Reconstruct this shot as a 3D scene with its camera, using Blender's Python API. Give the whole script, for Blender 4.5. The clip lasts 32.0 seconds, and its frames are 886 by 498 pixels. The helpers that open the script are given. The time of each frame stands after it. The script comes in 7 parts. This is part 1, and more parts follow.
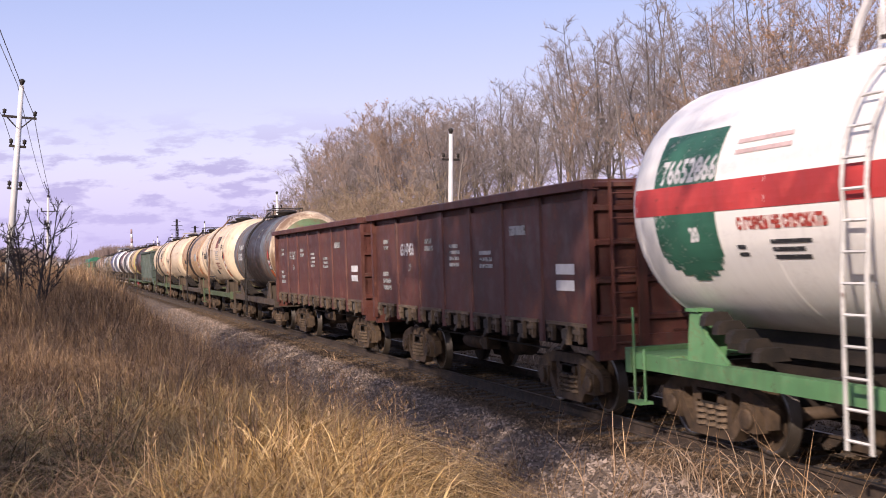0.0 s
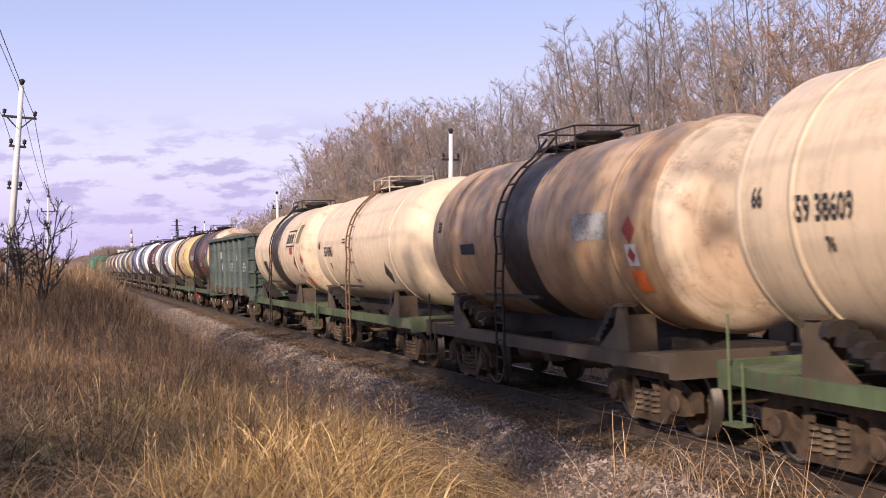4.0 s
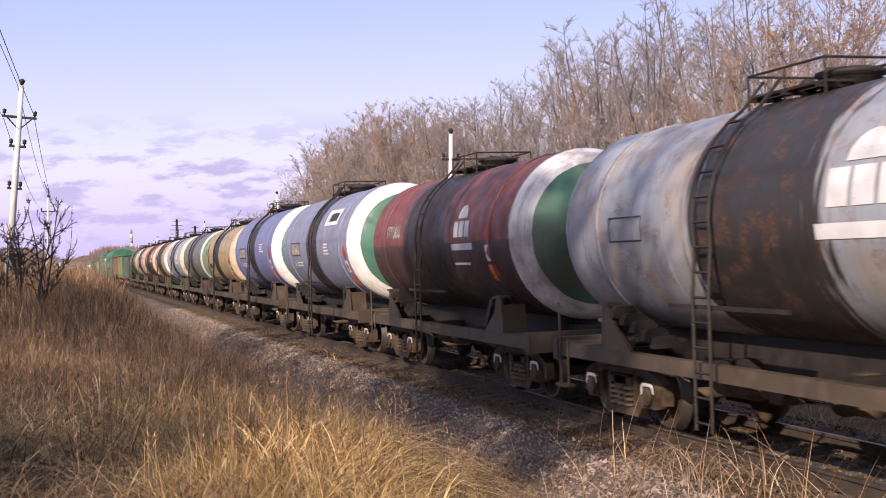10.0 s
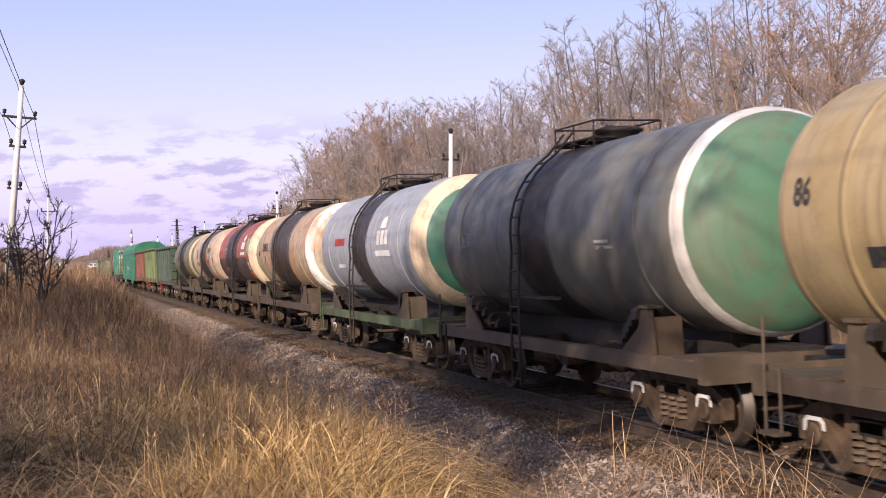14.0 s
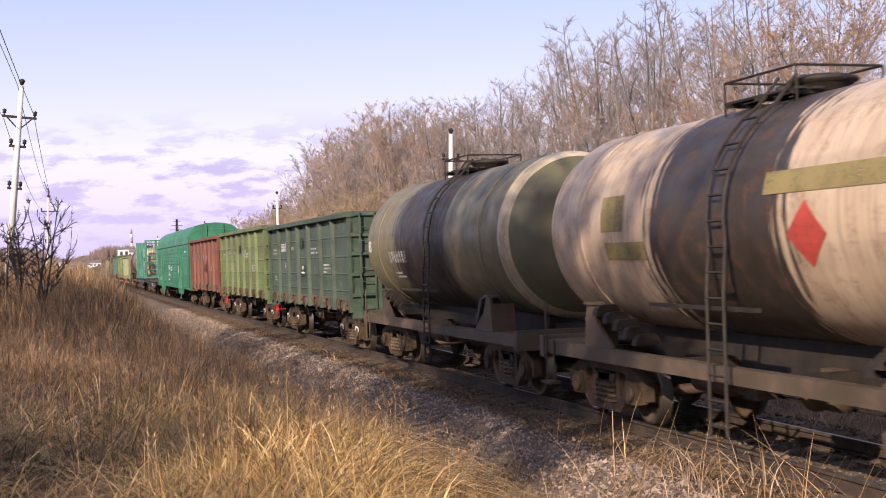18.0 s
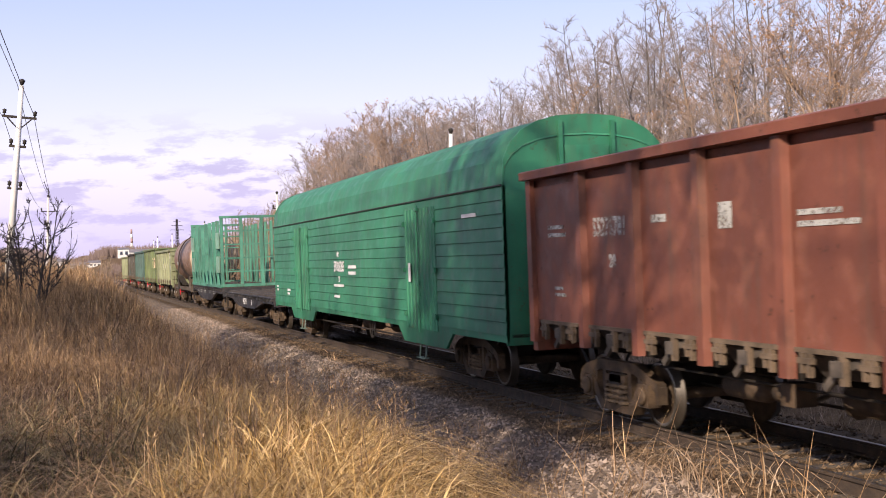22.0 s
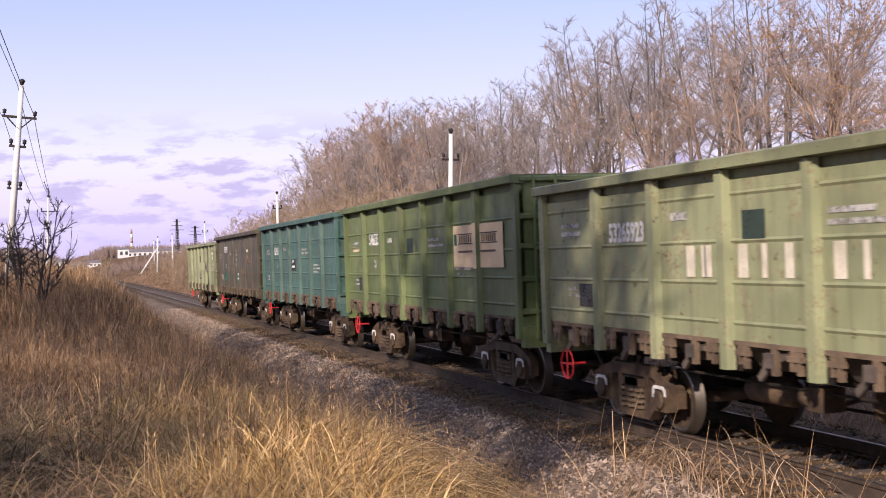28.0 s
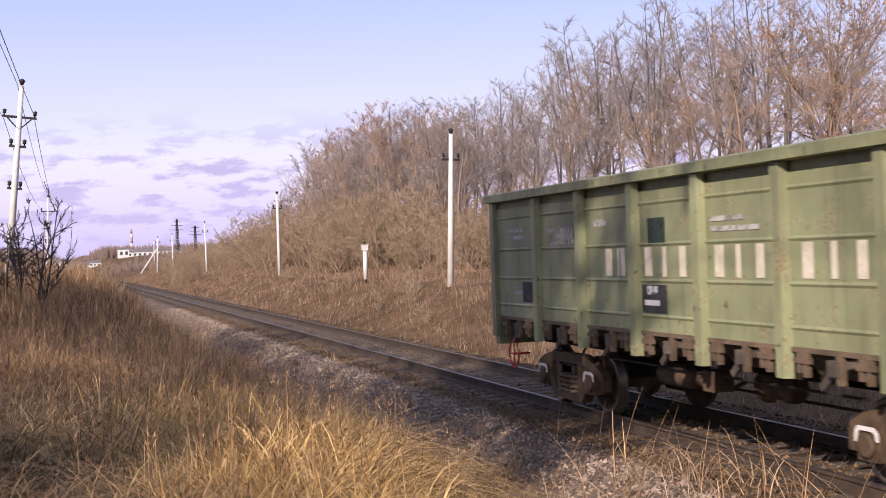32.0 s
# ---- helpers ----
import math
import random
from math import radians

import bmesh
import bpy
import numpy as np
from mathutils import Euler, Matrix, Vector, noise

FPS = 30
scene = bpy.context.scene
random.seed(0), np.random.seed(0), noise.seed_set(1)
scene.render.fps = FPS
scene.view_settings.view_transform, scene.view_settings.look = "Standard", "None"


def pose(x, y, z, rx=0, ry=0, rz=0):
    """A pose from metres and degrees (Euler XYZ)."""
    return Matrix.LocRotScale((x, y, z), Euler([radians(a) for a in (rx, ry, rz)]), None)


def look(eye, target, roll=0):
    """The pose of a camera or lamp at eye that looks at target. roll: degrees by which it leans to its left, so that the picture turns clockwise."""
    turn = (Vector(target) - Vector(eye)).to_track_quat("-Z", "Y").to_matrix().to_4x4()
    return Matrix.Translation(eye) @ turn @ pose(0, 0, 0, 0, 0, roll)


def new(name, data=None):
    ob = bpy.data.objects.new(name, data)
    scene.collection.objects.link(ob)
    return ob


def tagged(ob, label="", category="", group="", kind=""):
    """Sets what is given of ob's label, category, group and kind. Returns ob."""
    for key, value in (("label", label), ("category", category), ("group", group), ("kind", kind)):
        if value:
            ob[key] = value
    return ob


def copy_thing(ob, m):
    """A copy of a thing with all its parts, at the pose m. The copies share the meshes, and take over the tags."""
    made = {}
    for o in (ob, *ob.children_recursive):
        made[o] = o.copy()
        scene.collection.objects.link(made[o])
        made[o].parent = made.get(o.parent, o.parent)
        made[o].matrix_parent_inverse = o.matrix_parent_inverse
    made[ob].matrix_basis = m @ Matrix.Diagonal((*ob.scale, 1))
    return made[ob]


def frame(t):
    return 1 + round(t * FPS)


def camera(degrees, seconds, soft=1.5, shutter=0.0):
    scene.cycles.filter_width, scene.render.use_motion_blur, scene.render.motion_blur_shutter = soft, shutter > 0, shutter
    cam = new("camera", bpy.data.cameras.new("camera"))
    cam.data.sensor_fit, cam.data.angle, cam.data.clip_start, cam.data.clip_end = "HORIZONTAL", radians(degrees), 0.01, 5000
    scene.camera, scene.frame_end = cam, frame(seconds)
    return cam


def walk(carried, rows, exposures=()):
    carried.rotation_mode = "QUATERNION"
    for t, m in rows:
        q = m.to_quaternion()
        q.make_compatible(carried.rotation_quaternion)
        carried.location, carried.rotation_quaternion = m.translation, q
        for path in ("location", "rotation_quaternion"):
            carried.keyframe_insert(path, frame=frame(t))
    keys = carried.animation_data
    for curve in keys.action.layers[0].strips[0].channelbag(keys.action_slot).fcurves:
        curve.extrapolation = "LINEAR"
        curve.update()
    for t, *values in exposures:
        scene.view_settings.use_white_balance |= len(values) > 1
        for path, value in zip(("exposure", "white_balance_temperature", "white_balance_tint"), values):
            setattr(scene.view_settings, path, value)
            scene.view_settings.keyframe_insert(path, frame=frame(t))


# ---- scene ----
# Plan: the track runs along +Y at x = TX, rail tops at z = 0; the train comes from +Y.
TX = 8.89
EYE = Vector((0.0, 0.0, 2.561))
YAW, PITCH, ROLL = radians(17.477), radians(0.256), -2.02
AIM = EYE + Vector((math.sin(YAW) * math.cos(PITCH), math.cos(YAW) * math.cos(PITCH), math.sin(PITCH)))
cam = camera(39.91, 32.0, soft=1.0, shutter=0.15)
walk(cam, [(0.0, look(EYE, AIM, ROLL)), (32.0, look(EYE, AIM, ROLL))],
     exposures=[(0.0, 0.28, 6350, 21), (1.8, 0.4, 6600, 21), (3.2, 0.33, 6500, 21), (5.6, 0.24, 6350, 21), (6.4, 0.27, 6350, 21), (8.0, 0.42, 6650, 21), (10.0, 0.38, 6450, 20), (14.0, 0.4, 6500, 20), (16.6, 0.48, 6650, 20), (20.0, 0.56, 6700, 15), (23.6, 0.54, 6700, 15), (25.2, 0.43, 6400, 19), (28.0, 0.45, 6450, 20), (29.2, 0.53, 6450, 20), (31.0, 0.56, 6650, 20), (32.0, 0.41, 6450, 20)])


def travelled(t):
    """Metres that the train has gone after t seconds."""
    return 13.55 * t - 0.0035 * t * t


# ---- sky and sun ----
SUN_EL, SUN_DIR = radians(27), Vector((-0.69, -0.72, 0.0))
world = bpy.data.worlds.new("world")
scene.world = world
world.use_nodes = True


def build_sky():
    nt = world.node_tree
    nt.nodes.clear()
    n, l = nt.nodes.new, nt.links.new
    out, bg = n("ShaderNodeOutputWorld"), n("ShaderNodeBackground")
    sky = n("ShaderNodeTexSky")
    sky.sky_type, sky.sun_disc = "NISHITA", False
    sky.sun_elevation = SUN_EL
    sky.sun_rotation = math.atan2(SUN_DIR.x, SUN_DIR.y)
    sky.air_density, sky.dust_density, sky.ozone_density = 1.0, 1.2, 1.0
    tc, sep = n("ShaderNodeTexCoord"), n("ShaderNodeSeparateXYZ")
    l(tc.outputs["Generated"], sep.inputs[0])
    # thin bright veil towards the horizon
    veil = n("ShaderNodeMapRange")
    veil.inputs["From Min"].default_value, veil.inputs["From Max"].default_value = 0.02, 0.24
    veil.inputs["To Min"].default_value, veil.inputs["To Max"].default_value = 0.95, 0.5
    l(sep.outputs["Z"], veil.inputs["Value"])
    wash = n("ShaderNodeMix")
    wash.data_type = "RGBA"
    l(veil.outputs[0], wash.inputs[0])
    l(sky.outputs[0], wash.inputs[6])
    tone = n("ShaderNodeMix")
    tone.data_type = "RGBA"
    rise = n("ShaderNodeMapRange")
    rise.inputs["From Min"].default_value, rise.inputs["From Max"].default_value = 0.06, 0.2
    l(sep.outputs["Z"], rise.inputs["Value"]), l(rise.outputs[0], tone.inputs[0])
    tone.inputs[6].default_value = (10.6, 10.2, 12.2, 1)
    tone.inputs[7].default_value = (7.6, 8.7, 13.4, 1)
    l(tone.outputs[2], wash.inputs[7])
    # low grey-violet clouds, stretched along the horizon
    mp = n("ShaderNodeMapping")
    mp.inputs["Scale"].default_value = (23.0, 23.0, 80.0)
    mp.inputs["Location"].default_value = (0.35, 0.2, 0.4)
    l(tc.outputs["Generated"], mp.inputs[0])
    ns = n("ShaderNodeTexNoise")
    ns.inputs["Scale"].default_value, ns.inputs["Detail"].default_value, ns.inputs["Roughness"].default_value = 1.0, 6.0, 0.6
    l(mp.outputs[0], ns.inputs[0])
    cut = n("ShaderNodeMapRange")
    cut.inputs["From Min"].default_value, cut.inputs["From Max"].default_value = 0.5, 0.6
    l(ns.outputs[0], cut.inputs["Value"])
    low = n("ShaderNodeValToRGB")
    e = low.color_ramp.elements
    e[0].position, e[0].color = 0.0, (1, 1, 1, 1)
    e[1].position, e[1].color = 0.125, (0, 0, 0, 1)
    m = low.color_ramp.elements.new(0.075)
    m.color = (1, 1, 1, 1)
    l(sep.outputs["Z"], low.inputs[0])
    mul = n("ShaderNodeMath")
    mul.operation = "MULTIPLY"
    l(cut.outputs[0], mul.inputs[0]), l(low.outputs[0], mul.inputs[1])
    mul2 = n("ShaderNodeMath")
    mul2.operation, mul2.inputs[1].default_value = "MULTIPLY", 0.8
    l(mul.outputs[0], mul2.inputs[0])
    cl = n("ShaderNodeMix")
    cl.data_type = "RGBA"
    l(mul2.outputs[0], cl.inputs[0]), l(wash.outputs[2], cl.inputs[6])
    cl.inputs[7].default_value = (5.2, 4.8, 7.8, 1)
    haze = n("ShaderNodeMix")
    haze.data_type = "RGBA"
    deep = n("ShaderNodeMapRange")
    deep.inputs["From Min"].default_value, deep.inputs["From Max"].default_value = 0.015, 0.085
    deep.inputs["To Min"].default_value, deep.inputs["To Max"].default_value = 0.85, 0.0
    l(sep.outputs["Z"], deep.inputs["Value"]), l(deep.outputs[0], haze.inputs[0])
    l(cl.outputs[2], haze.inputs[6])
    haze.inputs[7].default_value = (6.9, 6.2, 9.7, 1)
    l(haze.outputs[2], bg.inputs[0])
    bg.inputs[1].default_value = 0.0735
    l(bg.outputs[0], out.inputs[0])


build_sky()
sun_data = bpy.data.lights.new("sun", "SUN")
sun_data.energy, sun_data.angle, sun_data.color = 4.9, radians(0.6), (1.0, 0.88, 0.72)
sun = new("sun", sun_data)
d = SUN_DIR.normalized() * math.cos(SUN_EL) + Vector((0, 0, math.sin(SUN_EL)))
sun.matrix_basis = Matrix.Translation((-30, -40, 40)) @ (-d).to_track_quat("-Z", "Y").to_matrix().to_4x4()

# ---- materials ----


class Nodes:
    """Short forms for building a node material."""

    def __init__(self, name):
        self.mat = bpy.data.materials.new(name)
        self.mat.use_nodes = True
        self.nt = self.mat.node_tree
        self.b = self.nt.nodes["Principled BSDF"]
        self.tc = self.add("ShaderNodeTexCoord")
        self.info = self.add("ShaderNodeObjectInfo")

    def add(self, kind):
        return self.nt.nodes.new(kind)

    def put(self, value, socket):
        if hasattr(value, "links"):
            self.nt.links.new(value, socket)
        else:
            socket.default_value = value

    def coords(self, scale=(1, 1, 1), vary=True, kind="Object"):
        mp = self.add("ShaderNodeMapping")
        mp.inputs["Scale"].default_value = scale
        src = self.tc.outputs[kind]
        if vary:
            v = self.add("ShaderNodeVectorMath")
            v.operation = "MULTIPLY_ADD"
            self.put(self.info.outputs["Random"], v.inputs[0])
            v.inputs[1].default_value = (37.0, 53.0, 29.0)
            self.put(src, v.inputs[2])
            src = v.outputs[0]
        self.put(src, mp.inputs[0])
        return mp.outputs[0]

    def noise(self, co, scale, detail=4.0, rough=0.55):
        t = self.add("ShaderNodeTexNoise")
        t.inputs["Scale"].default_value, t.inputs["Detail"].default_value, t.inputs["Roughness"].default_value = scale, detail, rough
        self.put(co, t.inputs[0])
        return t.outputs[0]

    def span(self, v, a, b, c=0.0, d=1.0):
        t = self.add("ShaderNodeMapRange")
        for key, x in (("From Min", a), ("From Max", b), ("To Min", c), ("To Max", d)):
            t.inputs[key].default_value = x
        self.put(v, t.inputs["Value"])
        return t.outputs[0]

    def mix(self, f, a, b):
        t = self.add("ShaderNodeMix")
        t.data_type = "RGBA"
        self.put(f, t.inputs[0])
        for x, s in ((a, t.inputs[6]), (b, t.inputs[7])):
            self.put(x if hasattr(x, "links") else (*x[:3], 1), s)
        return t.outputs[2]

    def math(self, op, a, b=0.0):
        t = self.add("ShaderNodeMath")
        t.operation = op
        self.put(a, t.inputs[0]), self.put(b, t.inputs[1])
        return t.outputs[0]

    def bump(self, v, strength, distance=0.02):
        t = self.add("ShaderNodeBump")
        t.inputs["Strength"].default_value, t.inputs["Distance"].default_value = strength, distance
        self.put(v, t.inputs["Height"])
        self.put(t.outputs[0], self.b.inputs["Normal"])

    def done(self, colour, rough=0.7, metal=0.0, spec=None):
        self.put(colour if hasattr(colour, "links") else (*colour[:3], 1), self.b.inputs["Base Color"])
        self.put(rough, self.b.inputs["Roughness"])
        self.put(metal, self.b.inputs["Metallic"])
        if spec is not None:
            self.b.inputs["Specular IOR Level"].default_value = spec
        return self.mat


def mottled(name, a, b, scale=3.0, rough=0.8, bump=0.2, metal=0.0, fine=40.0, spec=None):
    """Two colours mixed by a broad and a fine noise, with relief."""
    m = Nodes(name)
    co = m.coords()
    n1, n2 = m.noise(co, scale), m.noise(co, fine, 3.0)
    c = m.mix(m.span(n1, 0.35, 0.65), a, b)
    dark = tuple(x * 0.6 for x in a)
    c = m.mix(m.span(n2, 0.5, 0.8, 0.0, 0.6), c, dark)
    m.bump(n2, bump)
    return m.done(c, rough, metal, spec)


def paint(name, base, dirt=(0.07, 0.05, 0.035), rust=(0.16, 0.055, 0.025), dirty=0.5, rusty=0.25, fade=0.25, rough=0.55):
    """Weathered vehicle paint: fading in patches, soot running down in streaks, rust spots."""
    m = Nodes(name)
    co = m.coords()
    broad, mid, fine = m.noise(co, 0.55, 3.0), m.noise(co, 2.6, 5.0), m.noise(co, 22.0, 4.0)
    streak = m.noise(m.coords((3.2, 3.2, 0.35)), 1.6, 5.0, 0.6)
    pale = tuple(min(1.0, x * 1.35 + 0.03) for x in base)
    dull = tuple(x * 0.6 for x in base)
    c = m.mix(m.span(broad, 0.36, 0.62), dull, base)
    c = m.mix(m.span(mid, 0.5, 0.75, 0.0, fade * 2), c, pale)
    c = m.mix(m.span(streak, 0.5, 0.72, 0.0, dirty), c, dirt)
    chips = m.noise(co, 5.5, 5.0, 0.7)
    c = m.mix(m.span(chips, 0.63, 0.67, 0.0, min(0.9, 0.4 + rusty)), c, tuple(x * 0.35 for x in rust))
    spots = m.math("MULTIPLY", m.span(mid, 0.52, 0.62), m.span(fine, 0.5, 0.6))
    c = m.mix(m.math("MULTIPLY", spots, rusty * 1.2), c, rust)
    m.bump(m.math("ADD", fine, m.math("MULTIPLY", broad, 4.0)), 0.14, 0.014)
    return m.done(c, m.span(mid, 0.3, 0.7, rough - 0.1, rough + 0.2), 0.0)


def plain(name, c, rough=0.6, metal=0.0):
    return Nodes(name).done(c, rough, metal)


def worn(name, c, rough=0.7, keep=0.42):
    """Old marking paint, flaked away in places."""
    m = Nodes(name)
    co = m.coords()
    n1, n2 = m.noise(co, 2.2, 4.0), m.noise(co, 19.0, 4.0, 0.65)
    col = m.mix(m.span(n1, 0.35, 0.7), tuple(x * 0.7 for x in c), c)
    m.put(m.span(m.math("ADD", m.math("MULTIPLY", n1, 0.4), m.math("MULTIPLY", n2, 0.6)), keep - 0.05, keep + 0.05, 0.15, 1.0), m.b.inputs["Alpha"])
    return m.done(col, rough)


SOOT = (0.019, 0.014, 0.011)
BRAKE = mottled("oily_iron", (0.036, 0.022, 0.012), (0.105, 0.066, 0.037), 4.0, 0.75, 0.35, 0.0, 30.0)
IRON = mottled("dark_iron", (0.012, 0.009, 0.007), (0.03, 0.021, 0.015), 4.0, 0.7, 0.3, 0.1, 30.0)
RUST_RAIL = mottled("rusty_rail", (0.035, 0.024, 0.017), (0.07, 0.046, 0.03), 6.0, 0.8, 0.3)
TREAD = mottled("worn_wheel_tread", (0.065, 0.052, 0.04), (0.045, 0.035, 0.027), 3.0, 0.5, 0.05, 0.4)
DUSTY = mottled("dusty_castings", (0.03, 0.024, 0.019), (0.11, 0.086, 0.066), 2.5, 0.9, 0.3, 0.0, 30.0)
RIM = mottled("bright_wheel_rim", (0.36, 0.34, 0.31), (0.2, 0.18, 0.155), 3.0, 0.35, 0.05, 0.9)
# the dusty castings in lighter, sunlit tones, for springs and hatch hinges
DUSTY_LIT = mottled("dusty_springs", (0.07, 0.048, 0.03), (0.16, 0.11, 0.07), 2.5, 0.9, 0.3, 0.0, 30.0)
RAIL_HEAD = mottled("worn_rail_head", (0.2, 0.18, 0.165), (0.13, 0.115, 0.1), 3.0, 0.42, 0.05, 1.0)
WHITE_MARK = worn("white_marking", (0.72, 0.7, 0.68), 0.7, 0.36)
PALE_MARK = worn("faded_marking", (0.42, 0.41, 0.38), 0.8, 0.47)
BLACK_MARK = worn("black_marking", (0.03, 0.03, 0.032), 0.7)
RED_MARK = worn("red_marking", (0.45, 0.06, 0.04), 0.6, 0.4)
ORANGE_MARK = worn("orange_marking", (0.8, 0.17, 0.03), 0.6)
YELLOW_MARK = worn("yellow_marking", (0.56, 0.48, 0.28), 0.6, 0.38)
GREEN_MARK = worn("green_marking", (0.03, 0.13, 0.08), 0.6)
RED_WHEEL = plain("red_handwheel_paint", (0.5, 0.025, 0.03), 0.5)
PLYWOOD = mottled("plywood", (0.6, 0.45, 0.26), (0.7, 0.54, 0.34), 2.0, 0.8, 0.1)

# ---- mesh helpers ----


def part(name, bm, material, parent, label=""):
    """Links a bmesh as one mesh object under a thing or a part."""
    me = bpy.data.meshes.new(name)
    bm.to_mesh(me)
    bm.free()
    return use(name, me, material, parent, label)


def use(name, me, material, parent, label="", at=None):
    """An object on a mesh that others may share, with its own material."""
    ob = new(name, me)
    if not me.materials:
        me.materials.append(material)
    ob.material_slots[0].link = "OBJECT"
    ob.material_slots[0].material = material
    ob.parent = parent
    if at is not None:
        ob.matrix_basis = at
    if label:
        ob["label"] = label
    return ob


def box(bm, x0, x1, y0, y1, z0, z1):
    v = [bm.verts.new((x, y, z)) for x in (x0, x1) for y in (y0, y1) for z in (z0, z1)]
    for f in ((0, 1, 3, 2), (4, 6, 7, 5), (0, 4, 5, 1), (2, 3, 7, 6), (0, 2, 6, 4), (1, 5, 7, 3)):
        bm.faces.new([v[i] for i in f])
    return v


def bar(bm, a, b, r, n=6, r2=None):
    """A round bar from a to b."""
    a, b = Vector(a), Vector(b)
    z = (b - a).normalized()
    x = z.orthogonal().normalized()
    y = z.cross(x)
    r2 = r if r2 is None else r2
    p, q = [], []
    for i in range(n):
        c, s = math.cos(i * math.tau / n), math.sin(i * math.tau / n)
        p.append(bm.verts.new(a + (x * c + y * s) * r))
        q.append(bm.verts.new(b + (x * c + y * s) * r2))
    for i in range(n):
        j = (i + 1) % n
        f = bm.faces.new((p[i], p[j], q[j], q[i]))
        f.smooth = n > 6
    bm.faces.new(p[::-1]), bm.faces.new(q)


def tube(bm, pts, r, n=6, closed=False):
    """One unbroken round bar along a line of points."""
    pts, rings = [Vector(p) for p in pts], []
    k = len(pts)
    for i, p in enumerate(pts):
        a = pts[(i + 1) % k if closed else min(i + 1, k - 1)] - pts[i - 1 if closed else max(i - 1, 0)]
        a.normalize()
        x = a.cross(Vector((0.31, 0.87, 0.4)) if abs(a.z) > 0.9 else Vector((0, 0, 1))).normalized()
        y = a.cross(x)
        rings.append([bm.verts.new(p + (x * math.cos(j * math.tau / n) + y * math.sin(j * math.tau / n)) * r) for j in range(n)])
    for i in range(k if closed else k - 1):
        a, b = rings[i], rings[(i + 1) % k]
        for j in range(n):
            bm.faces.new((a[j], a[(j + 1) % n], b[(j + 1) % n], b[j]))
    if not closed:
        bm.faces.new(rings[0][::-1]), bm.faces.new(rings[-1])


def prism(bm, pts, axis, a, b):
    """Extrudes an outline of 2D points along an axis from a to b."""
    put = {"x": lambda u, v, w: (w, u, v), "y": lambda u, v, w: (u, w, v), "z": lambda u, v, w: (u, v, w)}[axis]
    p = [bm.verts.new(put(u, v, a)) for u, v in pts]
    q = [bm.verts.new(put(u, v, b)) for u, v in pts]
    k = len(pts)
    for i in range(k):
        j = (i + 1) % k
        bm.faces.new((p[i], p[j], q[j], q[i]))
    bm.faces.new(p[::-1]), bm.faces.new(q)


def lathe(bm, prof, axis, n=24, at=(0, 0, 0), smooth=True, caps=True):
    """Turns (along, radius) points round an axis."""
    rings = []
    for u, r in prof:
        ring = []
        for i in range(n):
            c, s = math.cos(i * math.tau / n) * r, math.sin(i * math.tau / n) * r
            v = {"x": (u, c, s), "y": (c, u, s), "z": (c, s, u)}[axis]
            ring.append(bm.verts.new((v[0] + at[0], v[1] + at[1], v[2] + at[2])))
        rings.append(ring)
    for a, b in zip(rings, rings[1:]):
        for i in range(n):
            j = (i + 1) % n
            f = bm.faces.new((a[i], a[j], b[j], b[i]))
            f.smooth = smooth
    if caps and prof[0][1] > 1e-4:
        bm.faces.new(rings[0][::-1])
    if caps and prof[-1][1] > 1e-4:
        bm.faces.new(rings[-1])
    bmesh.ops.recalc_face_normals(bm, faces=bm.faces)


CACHE = {}


def shared(key, build):
    """A mesh made once and kept for all its users."""
    if key not in CACHE:
        bm = bmesh.new()
        build(bm)
        bmesh.ops.recalc_face_normals(bm, faces=bm.faces)
        me = bpy.data.meshes.new(key)
        bm.to_mesh(me)
        bm.free()
        CACHE[key] = me
    return CACHE[key]


def empty(name, label, category, group="", kind=""):
    return tagged(new(name), label, category, group, kind)
# ---- running gear shared by all wagons ----
WHEEL_R = 0.475
SPIN = []  # (wheelset, wagon index)


